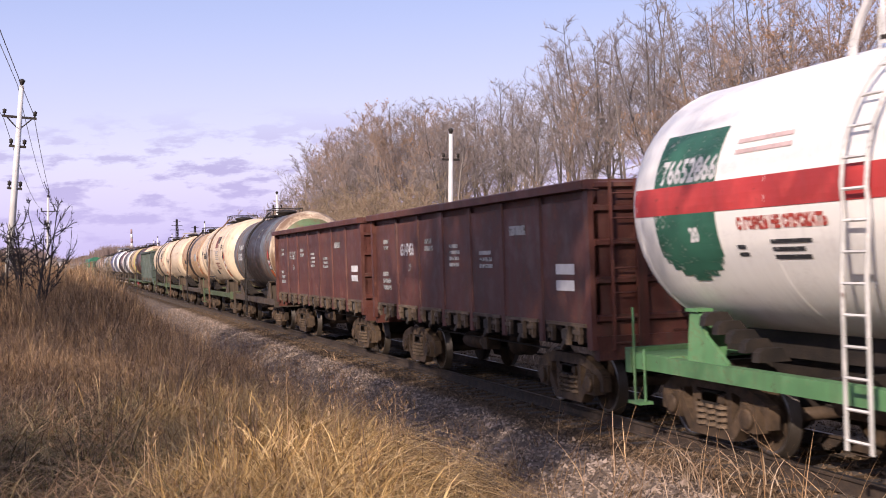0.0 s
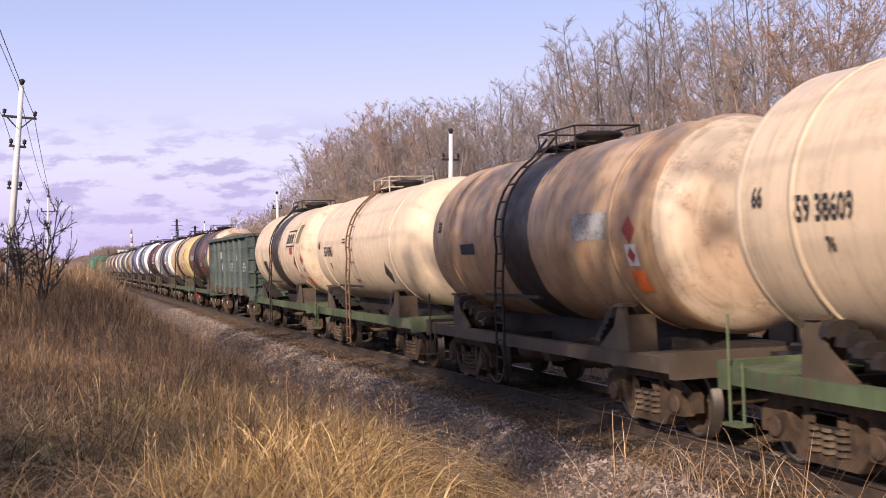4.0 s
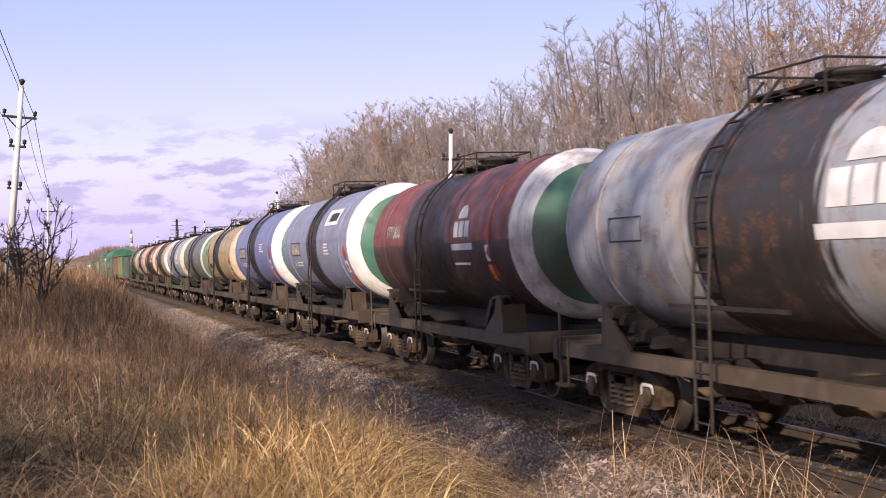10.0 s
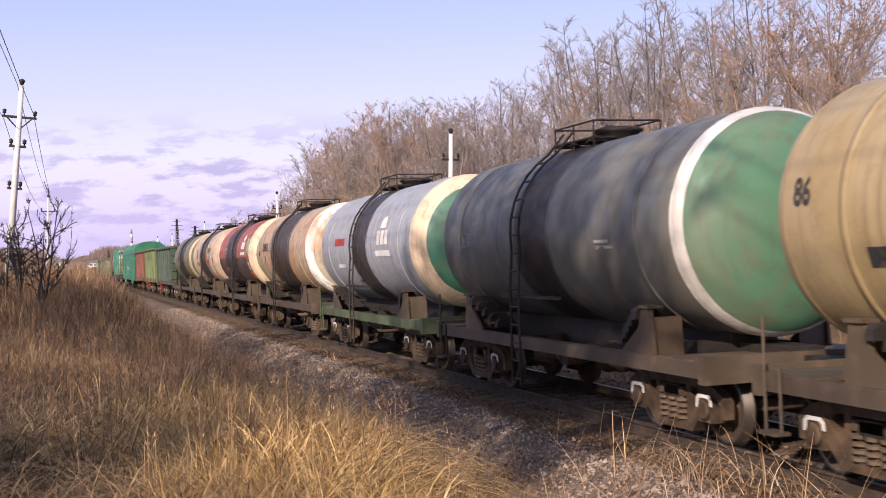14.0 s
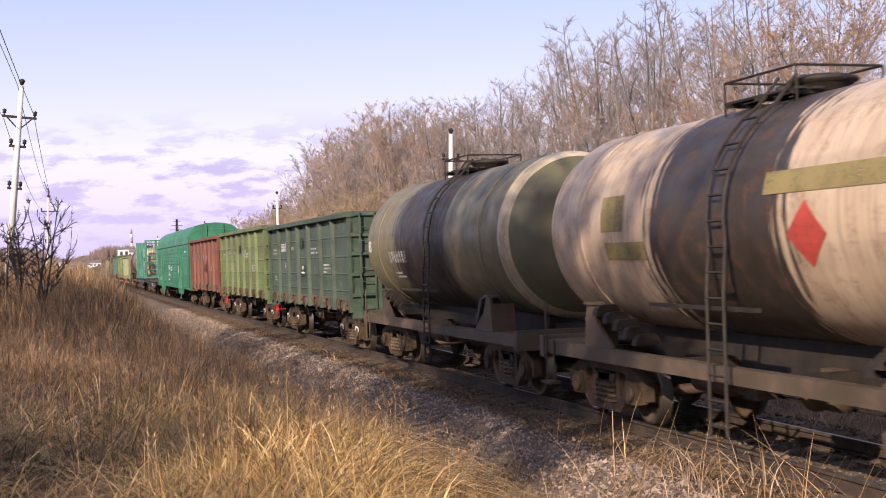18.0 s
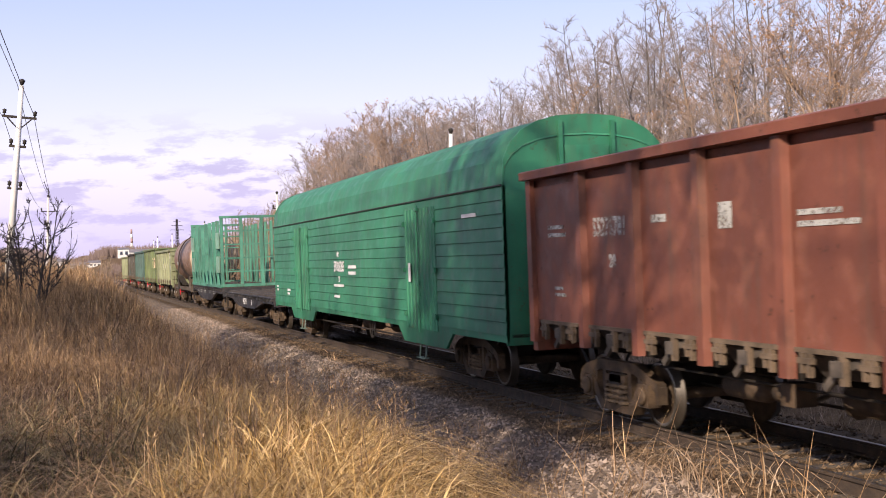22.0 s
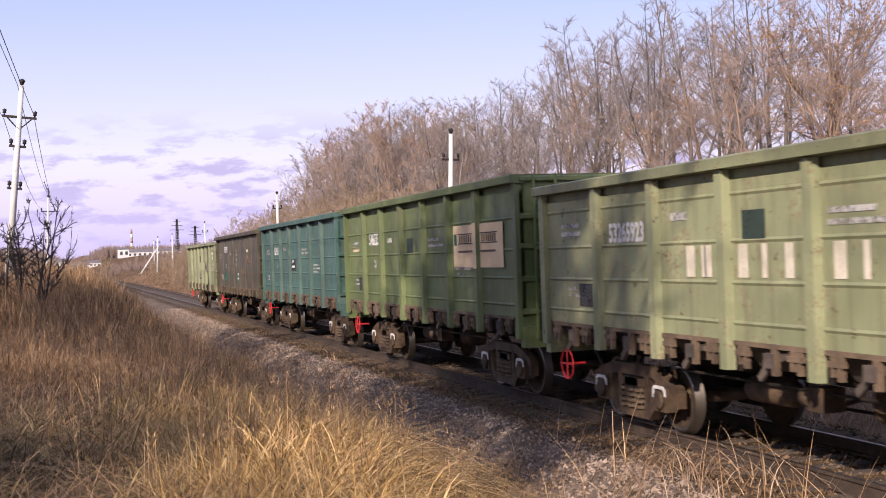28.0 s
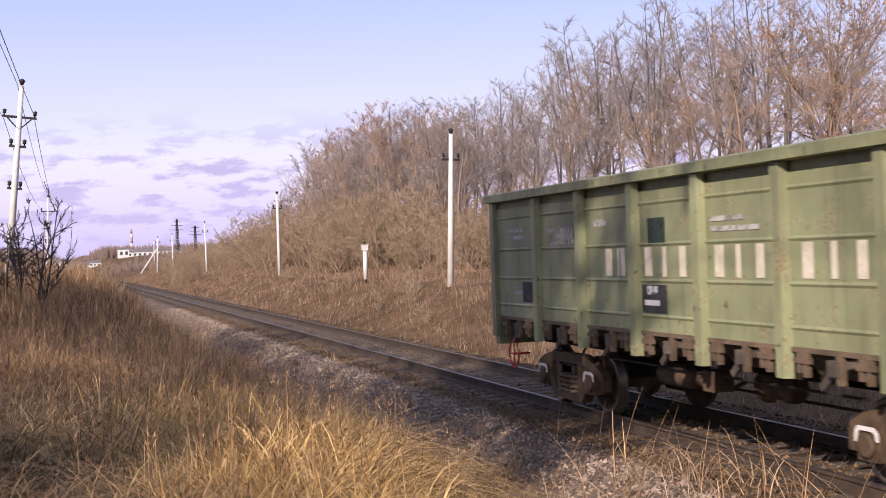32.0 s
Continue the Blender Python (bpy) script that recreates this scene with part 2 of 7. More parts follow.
def bogie_meshes():
    def bolster(bm):
        prism(bm, [(-1.12, 0.52), (-0.95, 0.44), (0.95, 0.44), (1.12, 0.52), (1.12, 0.72), (0.5, 0.8), (-0.5, 0.8), (-1.12, 0.72)], "y", -0.2, 0.2)
        lathe(bm, [(0.8, 0.22), (0.86, 0.2), (0.9, 0.2)], "z", 16)

    def side(bm):
        # cast side frame: arched upper chord, lower chord, two pillars beside the spring nest
        w0, w1 = -0.07, 0.07
        up = [(-1.28, 0.5), (-1.28, 0.66), (-1.05, 0.76), (-0.6, 0.9), (0.6, 0.9), (1.05, 0.8), (1.28, 0.68), (1.28, 0.46),
              (1.05, 0.62), (0.55, 0.74), (-0.55, 0.74), (-1.05, 0.62)]
        prism(bm, up, "x", w0, w1)
        lo = [(-0.98, 0.62), (-0.52, 0.15), (0.52, 0.15), (0.98, 0.62), (0.8, 0.7), (0.44, 0.27), (-0.44, 0.27), (-0.8, 0.7)]
        prism(bm, lo, "x", w0 - 0.02, w1 + 0.02)
        for s in (-1, 1):
            box(bm, w0, w1, s * 0.42 - 0.06, s * 0.42 + 0.06, 0.25, 0.8)
            box(bm, w0, w1, s * 1.26 - 0.05, s * 1.26 + 0.05, 0.38, 0.62)
            box(bm, w0, w1, s * 0.72 - 0.035, s * 0.72 + 0.035, 0.4, 0.78)

    def springs(bm):
        prof = [(0.27, 0.06)]
        for k in range(4):
            z = 0.285 + k * 0.078
            prof += [(z, 0.115), (z + 0.036, 0.115), (z + 0.042, 0.055), (z + 0.074, 0.055)]
        lathe(bm, prof + [(0.6, 0.06)], "z", 12, smooth=False)

    def spring_cap(bm):
        box(bm, -0.1, 0.1, -0.34, 0.34, 0.59, 0.7)

    def axlebox(bm):
        box(bm, -0.1, 0.1, -0.17, 0.17, WHEEL_R - 0.16, WHEEL_R + 0.16)
        lathe(bm, [(-0.1, 0.13), (-0.14, 0.13), (-0.15, 0.1)], "x", 12, (0, 0, WHEEL_R))

    def mark(bm):
        # whitewashed adapter edge over the axle box
        prism(bm, [(-0.2, 0.53), (-0.19, 0.62), (-0.13, 0.67), (0.13, 0.67), (0.18, 0.62), (0.19, 0.5), (0.15, 0.5), (0.13, 0.6), (0.1, 0.625), (-0.1, 0.625), (-0.14, 0.6), (-0.16, 0.53)], "x", -0.125, -0.115)

    def wheel(bm, s):
        lathe(bm, [(s * 0.705, 0.44), (s * 0.72, 0.505), (s * 0.745, 0.5), (s * 0.755, WHEEL_R), (s * 0.845, WHEEL_R - 0.012), (s * 0.85, 0.4),
                   (s * 0.815, 0.385), (s * 0.78, 0.2), (s * 0.84, 0.16), (s * 0.86, 0.1), (s * 1.0, 0.09), (s * 1.0, 0.0)], "x", 32)

    def wheels(bm):
        bar(bm, (-0.74, 0, 0), (0.74, 0, 0), 0.085, 12)
        for s in (-1, 1):
            wheel(bm, s)
        for s in (-1, 1):
            for k in range(5):
                a = k * math.tau / 5
                bar(bm, (s * 0.81, 0.29 * math.cos(a), 0.29 * math.sin(a)), (s * 0.823, 0.29 * math.cos(a), 0.29 * math.sin(a)), 0.025, 6)

    def tread(bm):
        lathe(bm, [(0.722, 0.507), (0.747, 0.502), (0.757, WHEEL_R + 0.002), (0.847, WHEEL_R - 0.01), (0.852, 0.452)], "x", 32, caps=False)

    def rim(bm):
        lathe(bm, [(0.852, 0.405), (0.857, 0.41), (0.857, 0.446), (0.853, 0.45)], "x", 32, caps=False)

    def shoe(bm):
        for x in (-0.79, 0.79):
            for s in (-1, 1):
                prism(bm, [(s * 0.44, 0.36), (s * 0.38, 0.36), (s * 0.36, 0.6), (s * 0.41, 0.62)], "x", x - 0.06, x + 0.06)
        for s in (-1, 1):
            bar(bm, (-0.8, s * 0.36, 0.42), (0.8, s * 0.36, 0.42), 0.035)
    return {k: shared("bogie_" + k, f) for k, f in dict(bolster=bolster, side=side, springs=springs, cap=spring_cap, axlebox=axlebox, mark=mark, wheels=wheels, tread=tread, rim=rim, shoe=shoe).items()}


def add_bogie(wagon, y, index, marked=False, half=0.925):
    m = bogie_meshes()
    b = use("bogie", m["bolster"], IRON, wagon, "sooty cast-iron three-piece bogie", pose(0, y, 0))
    for s in (-1, 1):
        use("side_frame", m["side"], BRAKE, b, "", pose(s * 1.02, 0, 0))
        use("spring_seat", m["cap"], BRAKE, b, "", pose(s * 1.02, 0, 0))
        for e in (-0.235, 0, 0.235):
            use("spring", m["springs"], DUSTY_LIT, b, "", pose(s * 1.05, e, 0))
        for e in (-1, 1):
            use("axle_box", m["axlebox"], BRAKE, b, "", pose(s * 1.04, e * half, 0, 0, 0, 0 if s < 0 else 180))
            if marked and s < 0:
                use("whitewash_mark", m["mark"], WHITE_MARK, b, "white paint stroke over the axle box", pose(s * 1.04, e * half, 0))
    use("brake_gear", m["shoe"], IRON, b)
    for e in (-1, 1):
        w = use("wheelset", m["wheels"], BRAKE, b, "dark wheelset with bright worn treads", pose(0, e * half, WHEEL_R))
        for q in (0, 180):
            use("wheel_tread", m["tread"], TREAD, w, "", pose(0, 0, 0, 0, 0, q))
            use("wheel_rim", m["rim"], RIM, w, "", pose(0, 0, 0, 0, 0, q))
        SPIN.append((w, index, (0, e * half, WHEEL_R)))
    return b


def add_coupler(wagon, y, s):
    def build(bm):
        prism(bm, [(-0.1, 0), (0.1, 0), (0.12, 0.32), (0.24, 0.42), (0.2, 0.56), (0.06, 0.5), (0.0, 0.58), (-0.2, 0.5), (-0.16, 0.34)], "z", 0.93, 1.15)
    use("coupler", shared("coupler", build), IRON, wagon, "", pose(0, y, 0, 0, 0, 0 if s > 0 else 180))

    def hose(bm):
        pts = [Vector((0.3, 0.05, 0.9)), Vector((0.3, 0.25, 0.8)), Vector((0.28, 0.42, 0.6)), Vector((0.2, 0.55, 0.52))]
        tube(bm, pts, 0.028)
    use("brake_hose", shared("brake_hose", hose), IRON, wagon, "", pose(0, y, 0, 0, 0, 0 if s > 0 else 180))


def add_brake_rig(wagon, half):
    """Air tank, cylinder, rods and pipe below the floor."""
    def tank(bm):
        lathe(bm, [(-0.55, 0.0), (-0.52, 0.1), (-0.42, 0.16), (0.42, 0.16), (0.52, 0.1), (0.55, 0.0)], "y", 14, (-0.75, 1.2, 0.78))

    def cylinder(bm):
        lathe(bm, [(-0.3, 0.0), (-0.3, 0.19), (0.2, 0.19), (0.24, 0.23), (0.28, 0.23), (0.3, 0.0)], "y", 14, (-0.5, -0.9, 0.8))
        bar(bm, (-0.5, -0.6, 0.8), (-0.5, -0.1, 0.8), 0.03)
        box(bm, -0.58, -0.42, -1.15, -0.85, 0.9, 1.1)

    def valve(bm):
        box(bm, -1.0, -0.72, -0.15, 0.15, 0.68, 0.95)
        lathe(bm, [(-0.14, 0.0), (-0.14, 0.11), (0.1, 0.11), (0.12, 0.0)], "y", 10, (-0.86, 0.3, 0.8))

    def rod(bm):
        bar(bm, (-0.3, -half, 0.62), (-0.3, half, 0.62), 0.022)
        bar(bm, (-0.95, -half, 0.9), (-0.95, half, 0.9), 0.02)
        bar(bm, (-0.5, -0.1, 0.8), (-0.28, 0.6, 0.62), 0.03)
    k = "%.1f" % half
    use("air_reservoir", shared("air_reservoir", tank), BRAKE, wagon)
    use("brake_cylinder", shared("brake_cylinder", cylinder), BRAKE, wagon)
    use("brake_valve", shared("brake_valve", valve), BRAKE, wagon)
    use("brake_rod", shared("brake_rod" + k, rod), IRON, wagon)


def add_handwheel(wagon, y, z=0.78, red=True):
    def build(bm):
        n = 18
        tube(bm, [(0, 0.23 * math.cos(i * math.tau / n), 0.23 * math.sin(i * math.tau / n)) for i in range(n)], 0.016, 5, True)
        for i in range(4):
            a = i * math.tau / 4
            bar(bm, (0, 0, 0), (0, 0.23 * math.cos(a), 0.23 * math.sin(a)), 0.013, 5)
        bar(bm, (0, 0, 0), (0.3, 0, 0), 0.02)
    use("handwheel", shared("handwheel", build), RED_WHEEL if red else IRON, wagon, "red brake handwheel" if red else "", pose(-1.42, y, z))


# ---- lettering and marks ----
def text_mesh(txt, size, bold=0.012):
    key = "writing %s %.2f" % (txt, size)
    if key not in CACHE:
        cu = bpy.data.curves.new("writing", "FONT")
        cu.body, cu.size, cu.extrude, cu.offset, cu.resolution_u = txt, size, 0.0, bold, 2
        cu.align_x, cu.align_y = "CENTER", "CENTER"
        ob = bpy.data.objects.new("writing", cu)
        scene.collection.objects.link(ob)
        dg = bpy.context.evaluated_depsgraph_get()
        me = bpy.data.meshes.new_from_object(ob.evaluated_get(dg))
        bpy.data.objects.remove(ob)
        me.materials.clear()
        CACHE[key] = me
    return CACHE[key]


def write_on(wagon, txt, y, z, size, material, wide=1.0, radius=None, off=-1.6, axis_z=3.05, name="writing"):
    """Writing on the side that faces -X: flat, or wrapped round a barrel. y grows away, so the words run towards -Y."""
    src = text_mesh(txt, size)
    key = "%s %.2f %.2f %.2f %s %.2f" % (src.name, y, z, wide, radius, off)
    if key not in CACHE:
        me = src.copy()
        for v in me.vertices:
            u, h = v.co.x * wide, v.co.y
            if radius:
                a = math.asin(max(-0.99, min(0.99, (z - axis_z) / radius))) + h / radius
                v.co = (-radius * math.cos(a), y - u, axis_z + radius * math.sin(a))
            else:
                v.co = (off, y - u, z + h)
        CACHE[key] = me
    return use(name, CACHE[key], material, wagon)


def patch_on(wagon, y0, y1, z0, z1, material, radius=None, off=-1.6, axis_z=3.05, name="marking", label="", pts=None):
    """A painted patch on the side that faces -X, following the barrel."""
    bm = bmesh.new()
    if radius:
        n = 6
        a0, a1 = [math.asin(max(-0.98, min(0.98, (z - axis_z) / radius))) for z in (z0, z1)]
        rows = []
        for i in range(n + 1):
            a = a0 + (a1 - a0) * i / n
            rows.append([bm.verts.new((-radius * math.cos(a), y, axis_z + radius * math.sin(a))) for y in (y0, y1)])
        for r, s in zip(rows, rows[1:]):
            bm.faces.new((r[0], r[1], s[1], s[0]))
    else:
        box(bm, off - 0.004, off, y0, y1, z0, z1)
    return part(name, bm, material, wagon, label)


def bars_on(wagon, y, z, n, width, material, h=0.05, gap=0.1, **kw):
    """Lines of writing too small to read, as plain bars."""
    rng = random.Random(int(1000 * abs(y + 7 * z)))
    for i in range(n):
        w = width * rng.uniform(0.6, 1.0)
        patch_on(wagon, y - w, y, z - i * gap - h, z - i * gap, material, name="faded_lettering", **kw)


def diamond_on(wagon, y, z, r, material, radius, axis_z=3.05):
    bm = bmesh.new()
    a, n, rows = math.asin((z - axis_z) / radius), 8, []
    for i in range(n + 1):
        h = -r + 2 * r * i / n
        b, half = a + h / radius, max(0.004, r - abs(h))
        rows.append([bm.verts.new((-radius * math.cos(b), y + e * half, axis_z + radius * math.sin(b))) for e in (-1, 1)])
    for p, q in zip(rows, rows[1:]):
        bm.faces.new((p[0], p[1], q[1], q[0]))
    part("hazard_diamond", bm, material, wagon, "diamond hazard placard")


# ---- gondola wagon ----
GH = 6.44  # half length of the body
POSTS = (-4.35, -2.61, -0.87, 0.87, 2.61, 4.35)


def gondola(index, colour, top, label, marked=True, red_wheel=True, ribs=True, low=None):
    w = empty("gondola_wagon", label, "freight wagon", "freight train")
    P, U = colour, low or colour
    kt = "%.2f" % top
    X, zb = 1.52, 1.46  # sheet plane, lower edge of the sheet

    def sheet(bm):
        # wall sheet with pressed horizontal creases
        zs = [zb, 1.63, 1.66, 1.69, 2.09, 2.12, 2.15, 2.57, 2.6, 2.63, 3.11, 3.14, 3.17, top - 0.16]
        xs = [0.0, 0.0, 0.018, 0.0, 0.0, 0.018, 0.0, 0.0, 0.018, 0.0, 0.0, 0.018, 0.0, 0.0]
        if not ribs:
            xs = [0.0] * len(xs)
        prof = [(X + a, z) for a, z in zip(xs, zs)]
        prof[-1:] = [(X, top - 0.27), (X - 0.05, top - 0.26), (X - 0.05, top - 0.08), (X - 0.075, top - 0.08), (X - 0.075, zb)]
        prism(bm, prof, "y", -GH, GH)

    def chord(bm):
        prism(bm, [(X - 0.08, top - 0.15), (X + 0.17, top - 0.14), (X + 0.18, top - 0.02), (X + 0.15, top), (X - 0.08, top)], "y", -GH - 0.04, GH + 0.04)

    def post(bm):
        d_ = 0.1 if ribs or top > 3.8 else 0.03
        prism(bm, [(-0.11, 0), (-0.08, d_), (0.08, d_), (0.11, 0)], "z", 1.12, top - 0.15)

    def corner(bm):
        prism(bm, [(-0.09, 0), (-0.09, 0.08), (0.09, 0.08), (0.09, -0.1), (0.05, -0.1), (0.05, 0)], "z", 1.1, top - 0.1)

    def end(bm):
        box(bm, -X, X, -0.05, 0, 1.2, top)

    def end_rib(bm):
        prism(bm, [(0.0, -0.06), (0.07, -0.03), (0.07, 0.03), (0.0, 0.06)], "x", -X, X)

    def end_post(bm):
        box(bm, -0.07, 0.07, 0, 0.1, 0.95, top - 0.14)

    def frame_(bm):
        box(bm, -X + 0.1, X - 0.1, -GH + 0.05, GH - 0.05, 1.36, 1.44)
        for y in (-4.35, -2.61, -0.87, 0.87, 2.61, 4.35):
            prism(bm, [(-1.45, 1.1), (-1.45, 1.36), (1.45, 1.36), (1.45, 1.1), (0.4, 0.9), (-0.4, 0.9)], "y", y - 0.06, y + 0.06)

    def sill(bm):
        box(bm, -0.3, 0.3, -GH, GH, 0.95, 1.35)

    def beam(bm):
        box(bm, -X, X, -0.12, 0.06, 0.95, 1.3)

    def hatch(bm):
        # sloping discharge hatch behind its lip
        prism(bm, [(-1.47, 1.42), (-1.3, 1.42), (-1.12, 1.14), (-1.2, 1.12)], "y", -0.72, 0.72)
        box(bm, -1.58, -1.48, -0.1, 0.1, 1.2, 1.36)
        prism(bm, [(-0.35, 1.34), (0.05, 1.22), (0.3, 1.02), (0.36, 1.08), (0.1, 1.3), (-0.3, 1.4)], "x", -1.5, -1.45)

    def lip(bm):
        box(bm, -1.56, -1.5, -0.74, 0.74, 1.41, 1.46)
        for y in (-0.52, 0.52):
            box(bm, -1.59, -1.53, y - 0.09, y - 0.03, 1.16, 1.41)
            box(bm, -1.59, -1.53, y + 0.03, y + 0.09, 1.2, 1.41)
            box(bm, -1.6, -1.54, y - 0.13, y + 0.13, 1.3, 1.36)
        box(bm, -1.57, -1.51, -0.13, -0.04, 1.12, 1.41)

    def ladder(bm):
        for x in (-0.2, 0.2):
            box(bm, x - 0.02, x + 0.02, 0.1, 0.14, 1.1, top)
        for k in range(7):
            z = 1.2 + k * 0.36
            if z < top - 0.05:
                bar(bm, (-0.2, 0.12, z), (0.2, 0.12, z), 0.014, 5)

    use("side_wall", shared("g_sheet%s%d" % (kt, ribs), sheet), P, w)
    use("side_wall", CACHE["g_sheet%s%d" % (kt, ribs)], P, w, "", pose(0, 0, 0, 0, 0, 180))
    for r in (0, 180):
        use("top_rail", shared("g_chord" + kt, chord), P, w, "", pose(0, 0, 0, 0, 0, r))
        use("end_wall", shared("g_end" + kt, end), P, w, "", pose(0, GH, 0, 0, 0, 0) if r == 0 else pose(0, -GH, 0, 0, 0, 180))
        for z in (1.55, 2.1, 2.65, 3.15, top - 0.08):
            use("end_rib", shared("g_endrib", end_rib), P, w, "", pose(0, GH if r == 0 else -GH, z, 0, 0, r))
        for x in (-0.8, 0.8):
            use("end_post", shared("g_endpost" + kt, end_post), P, w, "", pose(x, GH if r == 0 else -GH, 0, 0, 0, r))
        use("end_beam", shared("g_beam", beam), U, w, "", pose(0, GH if r == 0 else -GH, 0, 0, 0, r))
        use("ladder", shared("g_ladder" + kt, ladder), P, w, "", pose(-1.1 if r == 180 else 1.1, GH if r == 0 else -GH, 0, 0, 0, r))
        for y in POSTS:
            use("side_post", shared("g_post%s%d" % (kt, ribs), post), P, w, "", pose(-X if r == 0 else X, y, 0, 0, 0, 90 if r == 0 else -90))
        for y in (-GH + 0.09, GH - 0.09):
            use("corner_post", shared("g_corner" + kt, corner), P, w, "", pose(-X if r == 0 else X, y, 0, 0, 0, 90 if r == 0 else -90))
        for y in (-5.35, -3.48, -1.74, 0, 1.74, 3.48, 5.35):
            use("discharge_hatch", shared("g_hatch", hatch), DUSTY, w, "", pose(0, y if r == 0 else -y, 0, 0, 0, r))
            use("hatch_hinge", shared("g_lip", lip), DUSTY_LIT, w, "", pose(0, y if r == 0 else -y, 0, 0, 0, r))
    use("floor_frame", shared("g_frame", frame_), IRON, w)
    use("center_sill", shared("g_sill", sill), IRON, w)
    for s in (-1, 1):
        add_bogie(w, s * 4.325, index, marked)
        add_coupler(w, s * GH, s)
    add_brake_rig(w, 3.2)
    if red_wheel:
        add_handwheel(w, 5.9, 0.8)
    return w


# ---- tank wagon ----
TR, TZ, TH = 1.5, 3.05, 5.38  # barrel radius, axis height, half length over the heads


def barrel_paint(name, stops, dirt=0.45, rust=0.07, soot_top=0.0, edge=0.004, rough=0.5, lower=None, soot_at=0.1, patina=None):
    """Barrel paint in zones along the axis, from the near head (-) to the far one (+), with uneven edges, grime and spill."""
    m = Nodes(name)
    co = m.coords()
    sep = m.add("ShaderNodeSeparateXYZ")
    m.put(m.tc.outputs["Object"], sep.inputs[0])
    broad, mid, fine = m.noise(co, 0.7, 4.0), m.noise(co, 3.0, 5.0), m.noise(co, 24.0, 4.0)
    streak = m.noise(m.coords((2.0, 9.0, 0.22)), 1.8, 5.0, 0.62)
    wob = m.math("MULTIPLY", m.math("SUBTRACT", mid, 0.5), edge)
    u = m.math("ADD", m.math("DIVIDE", m.math("ADD", sep.outputs[1], 5.5), 11.0), m.math("MULTIPLY", wob, 0.6))
    ramp = m.add("ShaderNodeValToRGB")
    ramp.color_ramp.interpolation = "CONSTANT"
    e = ramp.color_ramp.elements
    while len(e) < len(stops):
        e.new(0.5)
    for el, (y, c) in zip(e, stops):
        el.position, el.color = (y + 5.5) / 11.0, (*c, 1)
    m.put(u, ramp.inputs[0])
    c = ramp.outputs[0]
    if lower:
        zc, col, y0, y1 = lower
        f = m.math("MULTIPLY", m.math("LESS_THAN", sep.outputs[2], zc), m.math("MULTIPLY", m.math("GREATER_THAN", sep.outputs[1], y0), m.math("LESS_THAN", sep.outputs[1], y1)))
        c = m.mix(f, c, col)
    c = m.mix(m.span(broad, 0.3, 0.6, min(0.5, dirt * 0.55), 0.0), c, (0.12, 0.085, 0.055))
    c = m.mix(m.span(mid, 0.5, 0.75, 0.0, dirt * 0.45), c, (0.14, 0.1, 0.07))
    c = m.mix(m.span(streak, 0.5, 0.72, 0.0, dirt * 0.9), c, (0.06, 0.042, 0.03))
    runs = m.noise(m.coords((0.6, 7.0, 0.25)), 1.5, 4.0, 0.6)
    c = m.mix(m.span(runs, 0.56, 0.7, 0.0, dirt * 0.8), c, (0.14, 0.075, 0.04))
    if patina:
        col, amount = patina
        old = m.noise(m.coords((1.0, 1.3, 0.6)), 0.9, 6.0, 0.62)
        c = m.mix(m.span(old, 0.46, 0.6, 0.0, amount), c, col)
    if soot_top:
        # product spilled from the filling hatch: a ragged dark belt round the middle
        belt = m.math("SUBTRACT", 1.0, m.math("DIVIDE", m.math("ABSOLUTE", m.math("SUBTRACT", sep.outputs[1], soot_at)), soot_top))
        belt = m.math("ADD", belt, m.math("MULTIPLY", m.math("SUBTRACT", m.noise(m.coords((1, 5, 0.4)), 2.0, 5.0), 0.5), 1.1))
        c = m.mix(m.span(belt, 0.02, 0.14, 0.0, 0.96), c, SOOT)
    spots = m.math("MULTIPLY", m.span(mid, 0.52, 0.62), m.span(fine, 0.46, 0.58))
    c = m.mix(m.math("MULTIPLY", spots, rust * 2.4), c, (0.17, 0.06, 0.025))
    m.bump(m.math("ADD", fine, m.math("MULTIPLY", broad, 3.0)), 0.12, 0.012)
    return m.done(c, m.span(mid, 0.3, 0.7, rough - 0.12, rough + 0.2))


RUSTY_LADDER = mottled("rusty_ladder", (0.09, 0.045, 0.026), (0.2, 0.11, 0.065), 3.0, 0.9, 0.3)
SADDLE_PAINT = paint("saddle_paint", (0.085, 0.06, 0.036), dirty=0.8, rusty=0.3)


